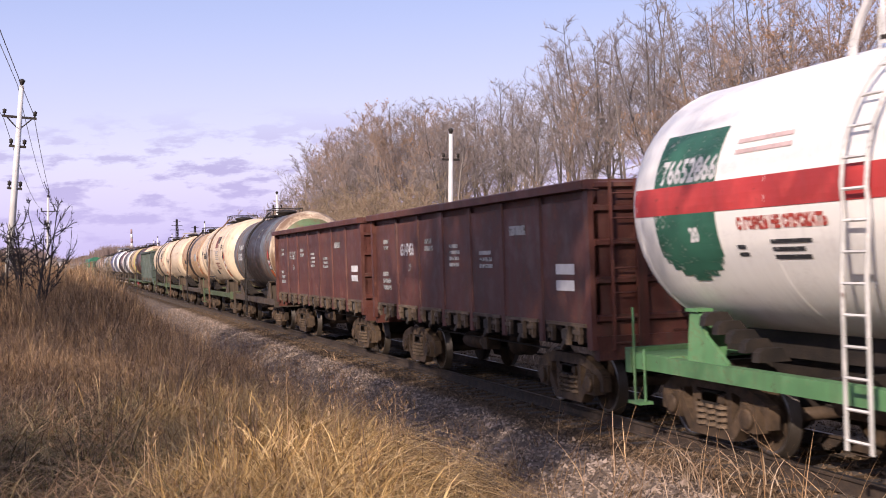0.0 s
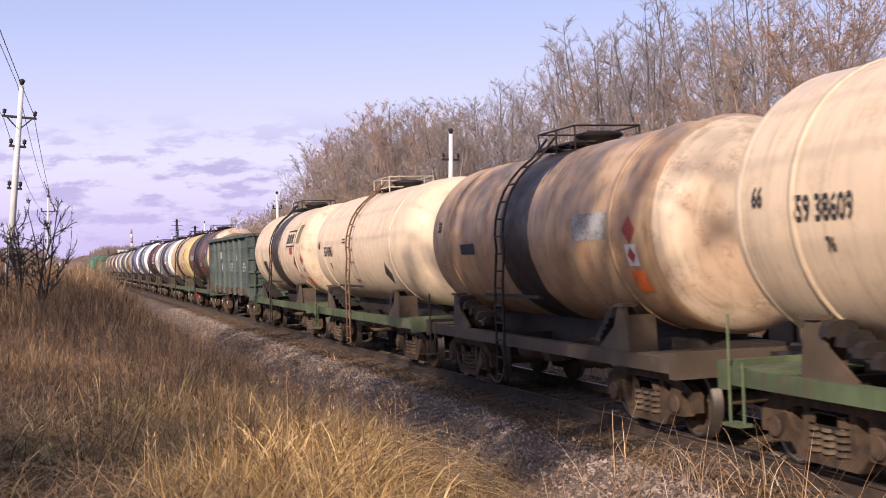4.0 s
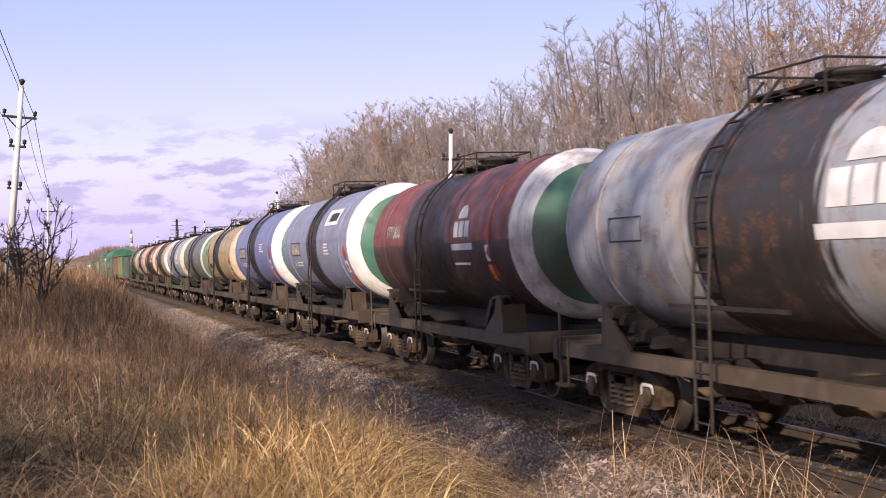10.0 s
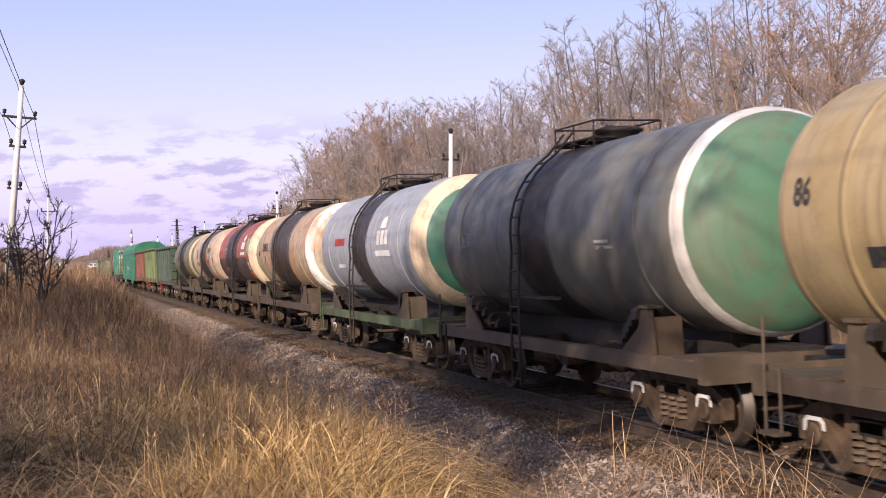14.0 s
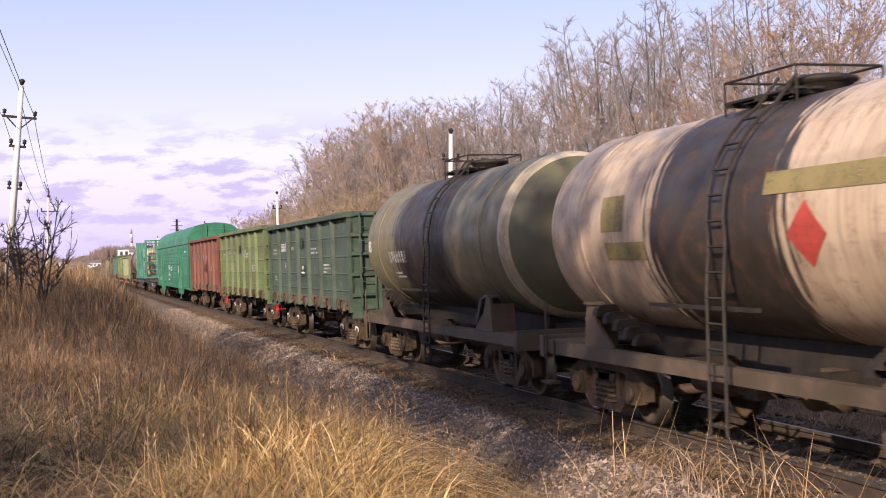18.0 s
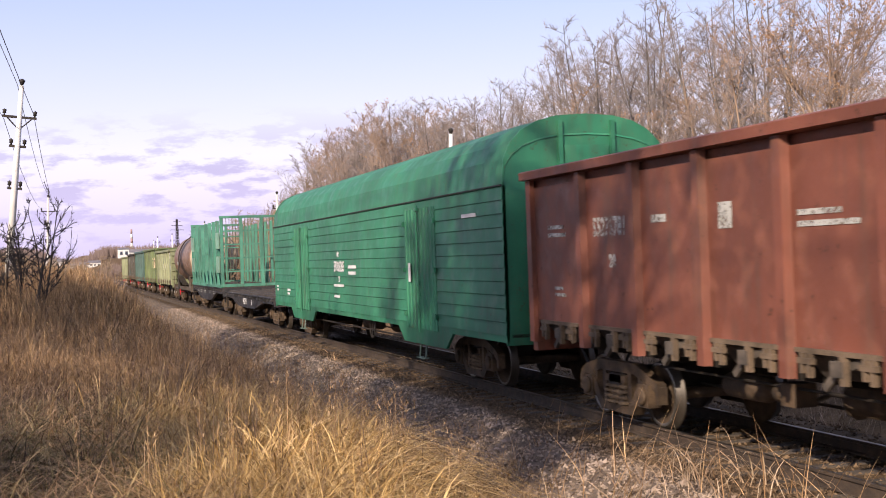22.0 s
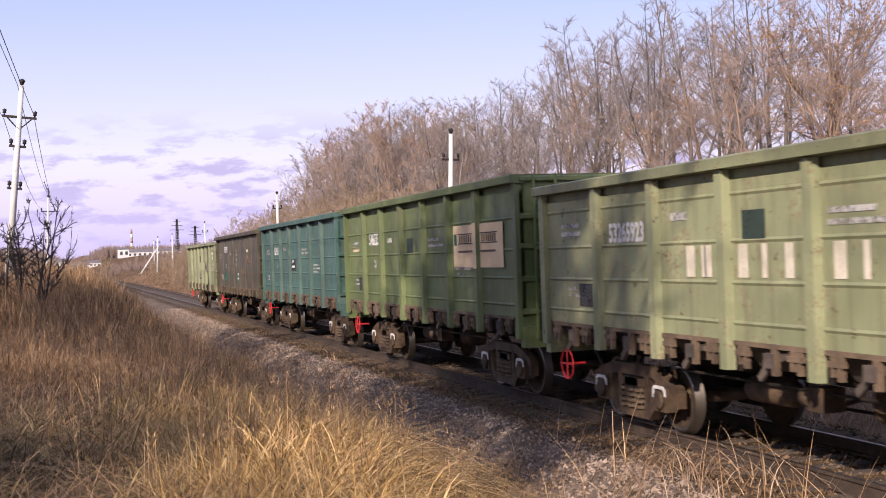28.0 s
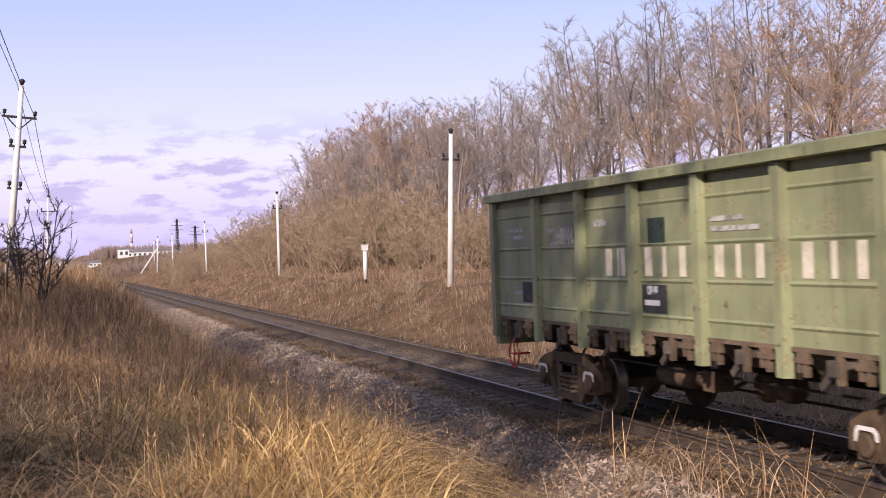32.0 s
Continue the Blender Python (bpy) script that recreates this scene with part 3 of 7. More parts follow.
def tank(index, body, frame_paint, label, red_wheel=False, marked=False, r=TR, ladder_y=0.55, white_rail=None, hoop=0.0):
    w = empty("tank_wagon", label, "freight wagon", "freight train")
    kr = "%.2f" % r
    top = TZ + r
    Fr = frame_paint

    def barrel(bm):
        prof = [(-TH, 0.0)]
        for i in range(1, 9):
            a = i * math.pi / 16
            prof.append((-TH + 0.62 * (1 - math.cos(a)), r * math.sin(a)))
        for y in (-4.0, -2.7, -1.35, 0, 1.35, 2.7, 4.0):
            prof.append((y, r))
        prof += [(-y, q) for y, q in prof[:9]][::-1]
        lathe(bm, prof, "y", 48, (0, 0, TZ))

    def strap(y):
        return lambda bm: lathe(bm, [(y - 0.05, r + 0.003), (y - 0.045, r + 0.02), (y + 0.045, r + 0.02), (y + 0.05, r + 0.003)], "y", 48, (0, 0, TZ), caps=False)

    def weld(y):
        return lambda bm: lathe(bm, [(y - 0.02, r), (y, r + 0.008), (y + 0.02, r)], "y", 48, (0, 0, TZ), caps=False)

    def dome(bm):
        lathe(bm, [(top - 0.06, 0.36), (top + 0.12, 0.36), (top + 0.14, 0.42), (top + 0.18, 0.42), (top + 0.22, 0.3), (top + 0.24, 0.0)], "z", 20, (0, -0.25, 0))
        bar(bm, (0, -0.7, top + 0.15), (0, 0.2, top + 0.28), 0.03)
        lathe(bm, [(top - 0.05, 0.1), (top + 0.2, 0.1), (top + 0.24, 0.07), (top + 0.24, 0.0)], "z", 12, (0.1, 0.75, 0))

    def deck(bm):
        box(bm, -0.08, 0.08, -0.6, 1.0, top + 0.02, top + 0.05)

    def bearer(bm):
        box(bm, -0.65, 0.65, -0.03, 0.03, top - 0.03, top + 0.02)

    def rail(bm):
        zt = top + 0.3
        for x in (-0.6, 0.6):
            for y in (-0.6, 0.2, 1.0):
                bar(bm, (x, y, top - 0.16), (x, y, zt), 0.016)
            bar(bm, (x, -0.6, zt), (x, 1.0, zt), 0.016)
        for y in (-0.6, 1.0):
            bar(bm, (-0.6, y, zt), (0.6, y, zt), 0.016)

    def ladder(bm):
        # outside ladder that follows the barrel and drops past the sill
        path = [(-0.55, top + 0.2)]
        for k in range(0, 8):
            a = radians(58 - k * 9.5)
            path.append((-(r + 0.1) * math.cos(a), TZ + (r + 0.1) * math.sin(a)))
        path += [(-(r + 0.13), 2.2), (-(r + 0.14), 0.55)]
        for dy in (-0.19, 0.19):
            tube(bm, [(x, dy, z) for x, z in path], 0.024, 5)
        return path

    def rung(bm):
        bar(bm, (0, -0.19, 0), (0, 0.19, 0), 0.018, 5)

    def rung_places():
        path, out, z = ladder(bmesh.new()), [], 0.65
        while z < top + 0.1:
            for a, b in zip(path, path[1:]):
                if b[1] <= z <= a[1]:
                    t = (z - b[1]) / max(1e-6, a[1] - b[1])
                    out.append((b[0] + (a[0] - b[0]) * t, z))
                    break
            z += 0.3
        return out

    def saddle(bm):
        # triangular bearer plate below the barrel end
        prism(bm, [(-0.2, 1.08), (-0.16, 1.4), (-0.1, 1.74), (0.12, 1.74), (0.26, 1.46), (0.75, 1.15), (0.75, 1.08)], "x", -1.38, -1.33)
        prism(bm, [(-0.14, 1.1), (-0.1, 1.62), (-0.05, 1.62), (-0.05, 1.1)], "x", -1.34, -0.9)
        box(bm, -1.42, -1.2, -0.14, 0.16, 1.74, 1.78)

    def block(bm):
        prism(bm, [(-1.44, 1.55), (-1.42, 1.66), (-1.36, 1.71), (-1.12, 1.71), (-1.0, 1.55)], "y", -0.075, 0.075)

    def sill_side(bm):
        prism(bm, [(-1.46, 0.92), (-1.46, 1.12), (-1.3, 1.12), (-1.3, 1.09), (-1.42, 1.09), (-1.42, 0.95), (-1.3, 0.95), (-1.3, 0.92)], "y", -5.4, 5.4)

    def sill(bm):
        box(bm, -0.25, 0.25, -5.4, 5.4, 0.9, 1.25)
        for y in (-3.9, -1.3, 1.3, 3.9):
            box(bm, -1.4, 1.4, y - 0.08, y + 0.08, 0.93, 1.1)

    def beam(bm):
        box(bm, -1.5, 1.5, -0.1, 0.06, 0.86, 1.2)
        box(bm, -1.45, 1.45, -1.1, -0.1, 1.1, 1.14)

    def grab(bm):
        x = -1.48
        bar(bm, (x, 0, 0.5), (x, 0, 1.75), 0.018, 5)
        bar(bm, (x, -0.3, 0.5), (x, -0.3, 1.2), 0.018, 5)
        box(bm, x - 0.1, x + 0.1, -0.32, 0.02, 0.46, 0.5)

    def cradle(bm):
        # dark tray that bears the barrel along the middle
        prism(bm, [(-0.4, 1.15), (0.4, 1.15), (0.34, TZ - r * 0.96), (-0.34, TZ - r * 0.96)], "y", -4.2, 4.2)

    def gutter(bm):
        for x in (-1,):
            box(bm, x * (r + 0.02) - 0.03, x * (r + 0.02) + 0.03, -1.1, 1.5, 2.0, 2.05)

    def drain(bm):
        lathe(bm, [(0.55, 0.1), (0.8, 0.1), (0.85, 0.16), (TZ - r + 0.05, 0.16)], "z", 12)
        bar(bm, (0, 0.3, 0.95), (-1.3, 0.3, 0.95), 0.02)

    use("barrel", shared("t_barrel" + kr, barrel), body, w)
    for y in (-3.7, 3.7) if index else ():
        use("strap", shared("t_strap%s%.2f" % (kr, y), strap(y)), body, w)
    for y in (-4.72, 4.72, -1.35, 1.7):
        use("weld_seam", shared("t_weld%s%.2f" % (kr, y), weld(y)), body, w)
    use("filling_dome", shared("t_dome" + kr, dome), IRON, w)
    rungs = RUSTY_LADDER if index in (4, 6) else white_rail or IRON
    lad = use("ladder", shared("t_ladder" + kr, ladder), rungs, w, "", pose(0, ladder_y, 0))
    for x, z in rung_places():
        use("rung", shared("t_rung", rung), rungs, lad, "", pose(x, 0, z))
    for x in (-0.52, -0.3, 0.3, 0.52):
        use("walkway_board", shared("t_deck" + kr, deck), white_rail or IRON, w, "", pose(x, 0, 0))
    for y in (-0.5, 0.2, 0.9):
        use("walkway_bearer", shared("t_bearer" + kr, bearer), IRON, w, "", pose(0, y, 0))
    use("guard_rail", shared("t_rail" + kr, rail), white_rail or IRON, w)
    for q in (0, 180):
        use("side_sill", shared("t_sill_side", sill_side), Fr, w, "", pose(0, 0, 0, 0, 0, q))
        use("end_beam", shared("t_beam", beam), Fr, w, "", pose(0, 5.42, 0) if q == 0 else pose(0, -5.42, 0, 0, 0, 180))
        use("grab_rail", shared("t_grab", grab), Fr, w, "", pose(0, 5.25, 0) if q == 0 else pose(0, -5.25, 0, 0, 0, 180))
        for s in (-1, 1):
            me = shared("t_saddle", saddle)
            o = use("saddle", me, SADDLE_PAINT if index else Fr, w, "", pose(0, s * 3.75, 0, 0, 0, q))
            if (s > 0) == (q == 0):
                o.scale = (1, -1, 1)
            if q == 0:
                for k in range(5):
                    use("saddle_block", shared("t_block", block), IRON, w, "", pose(0.05 * k, s * (3.45 - k * 0.21), 0.03 - k * 0.1))
    use("cradle", shared("t_cradle" + kr, cradle), IRON, w)
    if index:
        use("spill_gutter", shared("t_gutter" + kr, gutter), IRON, w)
    use("center_sill", shared("t_sill", sill), IRON, w)
    use("drain_valve", shared("t_drain" + kr, drain), IRON, w)
    for s in (-1, 1):
        add_bogie(w, s * 3.9, index, marked or 9 <= index <= 17)
        add_coupler(w, s * 5.42, s)
    add_brake_rig(w, 2.6)
    if red_wheel:
        add_handwheel(w, 2.2, 0.75)
    return w
# ---- long covered wagon ----
def covered(index, colour, label):
    w = empty("covered_wagon", label, "freight wagon", "freight train")
    H, X, ze, zt = 11.7, 1.6, 3.72, 4.95
    base = paint("covered_frame_paint", (0.03, 0.028, 0.026))

    def wall(bm):
        # overlapping horizontal boards of pressed steel
        prof, z = [(X - 0.06, 1.12)], 1.12
        while z < ze - 0.05:
            z2 = min(z + 0.235, ze)
            prof += [(X + 0.018, z), (X, z2 - 0.012), (X - 0.012, z2)]
            z = z2
        prof.append((X - 0.06, ze))
        prism(bm, prof, "y", -H, H)

    def skirt(bm):
        for y0, y1 in ((-8.75, -4.6), (4.6, 8.75)):
            prism(bm, [(y0 + 0.55, 0.68), (y1 - 0.55, 0.68), (y1, 1.06), (y1, 1.12), (y0, 1.12), (y0, 1.06)], "x", X - 0.05, X + 0.004)
        box(bm, X - 0.05, X + 0.002, -H, H, 1.0, 1.13)

    def roof(bm):
        n, prof = 12, []
        for i in range(n + 1):
            a = math.pi * i / n
            c, s = math.cos(a), math.sin(a)
            prof.append(((X + 0.03) * (abs(c) ** 0.8) * (1 if c > 0 else -1), ze + (zt - ze) * (s ** 0.75)))
        prof += [(p[0] * 0.97, p[1] - 0.04) for p in prof[::-1]]
        prism(bm, prof, "y", -H + 0.9, H - 0.9)

    def roof_end(bm):
        # rounded roof end bay
        n = 12
        rows = []
        for k, (y, f) in enumerate(((0.0, 1.0), (0.5, 0.97), (0.8, 0.86), (0.92, 0.7))):
            ring = []
            for i in range(n + 1):
                a = math.pi * i / n
                c, s = math.cos(a), math.sin(a)
                ring.append(bm.verts.new(((X + 0.03) * (abs(c) ** 0.8) * (1 if c > 0 else -1) * (1 - (1 - f) * 0.1), y, ze + (zt - ze) * f * (s ** 0.75))))
            rows.append(ring)
        for a, b in zip(rows, rows[1:]):
            for i in range(n):
                f = bm.faces.new((a[i], a[i + 1], b[i + 1], b[i]))
                f.smooth = True

    def end(bm):
        n = 12
        pts = [(X, 0.95)]
        for i in range(n + 1):
            a = math.pi * i / n
            c, s = math.cos(a), math.sin(a)
            pts.append((X * (abs(c) ** 0.8) * (1 if c > 0 else -1), ze + (zt - ze) * (s ** 0.75)))
        pts.append((-X, 0.95))
        prism(bm, pts, "y", -0.05, 0.0)

    def end_post(bm):
        box(bm, -0.04, 0.04, 0, 0.06, 1.0, zt - 0.12)

    def end_panel(bm):
        box(bm, -0.42, 0.42, 0, 0.03, 2.6, 4.4)

    def seam(bm):
        box(bm, X + 0.0, X + 0.035, -H, H, ze - 0.012, ze + 0.012)

    def leaf(bm):
        # one door leaf, pressed into upright ribs
        pts = [(-0.56, 0.0), (-0.56, 0.014)]
        for k in range(4):
            y = -0.39 + k * 0.26
            pts += [(y - 0.035, 0.014), (y - 0.015, 0.036), (y + 0.015, 0.036), (y + 0.035, 0.014)]
        pts += [(0.56, 0.014), (0.56, 0.0)]
        prism(bm, pts, "z", 1.0, 3.55)

    def lock(bm):
        bar(bm, (X + 0.07, 0.0, 0.95), (X + 0.07, 0.0, 3.62), 0.018)
        box(bm, X + 0.05, X + 0.1, -0.08, 0.08, 3.5, 3.56)
        box(bm, X + 0.05, X + 0.1, -0.14, 0.06, 1.95, 2.02)
        for z in (1.25, 2.2, 3.2):
            for y in (-1.14, 1.14):
                box(bm, X + 0.03, X + 0.08, y - 0.05, y + 0.05, z, z + 0.1)

    def under(bm):
        box(bm, -0.4, 0.4, -H, H, 0.85, 1.1)
        for y in (-7, -3.5, 0, 3.5, 7):
            box(bm, -1.45, 1.45, y - 0.08, y + 0.08, 0.9, 1.08)
        box(bm, -1.5, 1.5, -H, H, 1.08, 1.14)

    def truss(bm):
        for x in (-1.3, 1.3):
            bar(bm, (x, -6.3, 0.7), (x, 6.3, 0.7), 0.025)

    def step(bm):
        for y in (-0.22, 0.22):
            bar(bm, (-X + 0.02, y, 0.75), (-X - 0.02, y, 0.4), 0.02, 5)
        box(bm, -X - 0.08, -X + 0.04, -0.24, 0.24, 0.38, 0.41)

    for q in (0, 180):
        use("side_wall", shared("c_wall", wall), colour, w, "", pose(0, 0, 0, 0, 0, q))
        use("skirt", shared("c_skirt", skirt), colour, w, "", pose(0, 0, 0, 0, 0, q))
        use("eave_strip", shared("c_seam", seam), IRON, w, "", pose(0, 0, 0, 0, 0, q))
        e = use("end_wall", shared("c_end", end), colour, w, "", pose(0, H, 0) if q == 0 else pose(0, -H, 0, 0, 0, 180))
        for x in (-0.5, 0.5):
            use("end_post", shared("c_end_post", end_post), colour, e, "", pose(x, 0, 0))
        use("end_panel", shared("c_end_panel", end_panel), colour, e)
        use("roof_end", shared("c_roof_end", roof_end), colour, w, "", pose(0, H - 0.9, 0) if q == 0 else pose(0, -H + 0.9, 0, 0, 0, 180))
        for y in (-6.6, 6.6):
            for e in (-0.575, 0.575):
                use("door_leaf", shared("c_leaf", leaf), colour, w, "ribbed green door leaf", pose(X + 0.012, y + e, 0, 0, 0, -90) if q else pose(-X - 0.012, y + e, 0, 0, 0, 90))
            use("lock_bar", shared("c_lock", lock), colour, w, "", pose(0, y, 0, 0, 0, q))
    use("roof", shared("c_roof", roof), colour, w)
    use("underframe", shared("c_under", under), IRON, w)
    use("truss_rod", shared("c_truss", truss), IRON, w)
    for y in (-6.6, 6.6):
        use("footstep", shared("c_step", step), STEP_PAINT, w, "", pose(0, y, 0))
    for s in (-1, 1):
        add_bogie(w, s * 8.5, index)
        add_coupler(w, s * H, s)
    add_brake_rig(w, 4.0)
    add_handwheel(w, -1.5, 0.75, False)
    return w


STEP_PAINT = mottled("pale_step_paint", (0.06, 0.1, 0.08), (0.12, 0.16, 0.13), 3.0, 0.7, 0.1)


# ---- flat wagons ----
def flat(index, label, name="flat_wagon"):
    w = empty(name, label, "freight wagon", "freight train")
    H = 6.75
    black = FLAT_PAINT

    def sill(bm):
        # fish-bellied side sill
        low = [(-H, 1.04), (-4.4, 1.04), (-3.4, 0.86), (-2.4, 0.68), (-1.6, 0.64), (1.6, 0.64), (2.4, 0.68), (3.4, 0.86), (4.4, 1.04), (H, 1.04)]
        pts = low + [(H, 1.3), (-H, 1.3)]
        prism(bm, low + [(y, z + 0.025) for y, z in low[::-1]], "x", -1.52, -1.45)
        prism(bm, pts, "x", -1.45, -1.39)
        box(bm, -1.5, -1.38, -H, H, 1.28, 1.33)
        for k in range(16):
            y = -6.2 + k * 0.827
            box(bm, -1.54, -1.45, y - 0.1, y + 0.1, 1.15, 1.26)

    def board(bm):
        box(bm, -1.4, 1.4, -0.11, 0.11, 1.3, 1.36)

    def bearer(bm):
        box(bm, -0.06, 0.06, -H + 0.1, H - 0.1, 1.36, 1.42)

    def mid(bm):
        prism(bm, [(-H, 0.95), (-4.9, 0.95), (-3.8, 0.6), (3.8, 0.6), (4.9, 0.95), (H, 0.95), (H, 1.28), (-H, 1.28)], "x", -0.25, 0.25)
        for y in (-4.86, -2.4, 0, 2.4, 4.86):
            box(bm, -1.4, 1.4, y - 0.07, y + 0.07, 1.0, 1.28)

    def beam(bm):
        box(bm, -1.48, 1.48, -0.1, 0.05, 0.92, 1.33)

    def grab(bm):
        bar(bm, (-1.45, 0, 0.45), (-1.45, 0, 1.2), 0.018, 5)
        bar(bm, (-1.45, -0.35, 0.45), (-1.45, -0.35, 1.2), 0.018, 5)
        box(bm, -1.55, -1.35, -0.37, 0.02, 0.42, 0.46)

    for q in (0, 180):
        use("side_sill", shared("f_sill", sill), black, w, "", pose(0, 0, 0, 0, 0, q))
        use("end_beam", shared("f_beam", beam), black, w, "", pose(0, H, 0) if q == 0 else pose(0, -H, 0, 0, 0, 180))
        use("footstep", shared("f_grab", grab), IRON, w, "", pose(0, 6.5, 0) if q == 0 else pose(0, -6.5, 0, 0, 0, 180))
    for k in range(54):
        use("deck_board", shared("f_board", board), DECK_WOOD, w, "", pose(0, -H + 0.2 + k * 0.2396, 0))
    for x in (-1.25, -0.75, -0.25, 0.25, 0.75, 1.25):
        use("deck_bearer", shared("f_bearer", bearer), DECK_WOOD, w, "", pose(x, 0, 0))
    use("center_sill", shared("f_mid", mid), IRON, w)
    for s in (-1, 1):
        add_bogie(w, s * 4.86, index)
        add_coupler(w, s * H, s)
    add_brake_rig(w, 3.4)
    return w


def timber(index, label):
    w = flat(index, label, "timber_wagon")
    T = TEAL_PAINT
    H = 6.6

    def stake(bm):
        # tapering stake on a broad gusset foot
        prism(bm, [(-0.1, 1.33), (0.1, 1.33), (0.1, 3.7), (0.07, 4.6), (0.02, 4.6), (-0.1, 3.7)], "x", -1.53, -1.36)
        prism(bm, [(0.09, 1.46), (0.6, 1.46), (0.42, 1.6), (0.22, 1.8), (0.1, 2.2)], "x", -1.5, -1.46)
        prism(bm, [(-0.09, 1.46), (-0.6, 1.46), (-0.42, 1.6), (-0.22, 1.8), (-0.1, 2.2)], "x", -1.5, -1.46)

    def rail(bm):
        box(bm, -1.54, -1.38, -H, H, 1.34, 1.46)

    def rack_base(bm):
        box(bm, -1.5, 1.5, -0.07, 0.07, 1.36, 1.5)

    def rack_post(bm):
        box(bm, -0.07, 0.07, -0.06, 0.06, 1.5, 4.75)

    def rack_top(bm):
        box(bm, -1.51, 1.51, -0.07, 0.07, 4.66, 4.78)

    def rack_rail(bm):
        box(bm, -1.45, 1.45, -0.03, 0.03, -0.035, 0.035)

    def rack_bar(bm):
        bar(bm, (0, 0, 1.45), (0, 0, 4.7), 0.013, 5)

    def gusset(bm):
        box(bm, -1.55, -1.5, 0.3, 1.46, 2.05, 2.85)
        box(bm, -1.55, -1.5, 0.3, 1.46, 3.2, 4.0)

    for q in (0, 180):
        use("stake_rail", shared("tm_rail", rail), T, w, "", pose(0, 0, 0, 0, 0, q))
        for y in (-5.25, -3.7, -2.05, -0.4, 1.25, 2.6, 3.9, 5.25):
            use("stake", shared("tm_stake", stake), T, w, "tapered green steel stake", pose(0, y, 0, 0, 0, q))
        e = use("end_rack", shared("tm_base", rack_base), T, w, "green steel end rack with thin bars", pose(0, H, 0, 0, 0, 0) if q == 0 else pose(0, -H, 0, 0, 0, 180))
        for x in (-1.43, -0.5, 0.5, 1.43):
            use("rack_post", shared("tm_post", rack_post), T, e, "", pose(x, 0, 0))
        use("rack_top", shared("tm_top", rack_top), T, e)
        for z in (2.1, 2.75, 3.4, 4.05):
            use("rack_rail", shared("tm_rail_", rack_rail), T, e, "", pose(0, 0, z))
        for k in range(19):
            use("rack_bar", shared("tm_bar", rack_bar), RUSTY_BARS, e, "", pose(-1.35 + k * 0.15, 0, 0))
        for x in (0, 1):
            g = use("side_plate", shared("tm_gusset", gusset), PALE_PLATE, w, "", pose(0, -H if not x else H, 0, 0, 0, q))
            if (x == 1) == (q == 0):
                g.scale = (1, -1, 1)
    return w


# ---- the train, from its head to its tail ----
GREEN_FRAME = paint("green_frame_paint", (0.085, 0.12, 0.055), dirty=0.9, rusty=0.3)
GRIMY_FRAME = paint("grimy_frame_paint", (0.085, 0.062, 0.04), dirty=0.7, rusty=0.3)
FLAT_PAINT = paint("black_frame_paint", (0.022, 0.021, 0.022), dirty=0.3)
DECK_WOOD = mottled("deck_boards", (0.025, 0.019, 0.016), (0.06, 0.045, 0.036), 3.0, 0.95, 0.3)
TEAL_PAINT = paint("mint_green_paint", (0.062, 0.235, 0.158), dirty=0.45, rusty=0.1)
PALE_PLATE = paint("pale_green_plate", (0.17, 0.33, 0.24), dirty=0.4)
RUSTY_BARS = mottled("rusty_bars", (0.06, 0.09, 0.06), (0.12, 0.07, 0.045), 2.0, 0.8, 0.1)
CREAM, TAN, WHITE, GRASS_G, BOTTLE = (0.68, 0.53, 0.36), (0.6, 0.42, 0.22), (0.85, 0.82, 0.76), (0.11, 0.18, 0.075), (0.04, 0.16, 0.105)
BLUE, SLATE, RED = (0.155, 0.17, 0.31), (0.21, 0.23, 0.31), (0.2, 0.042, 0.03)
OLIVE_T, GREY_T, DARK_T = (0.2, 0.17, 0.08), (0.3, 0.325, 0.36), (0.12, 0.13, 0.12)


def ringed(name, body, ring, cap, **kw):
    """Body colour, a ring round the near shoulder and a coloured near head."""
    return barrel_paint(name, [(-5.5, cap), (-5.12, ring), (-4.7, body)], **kw)


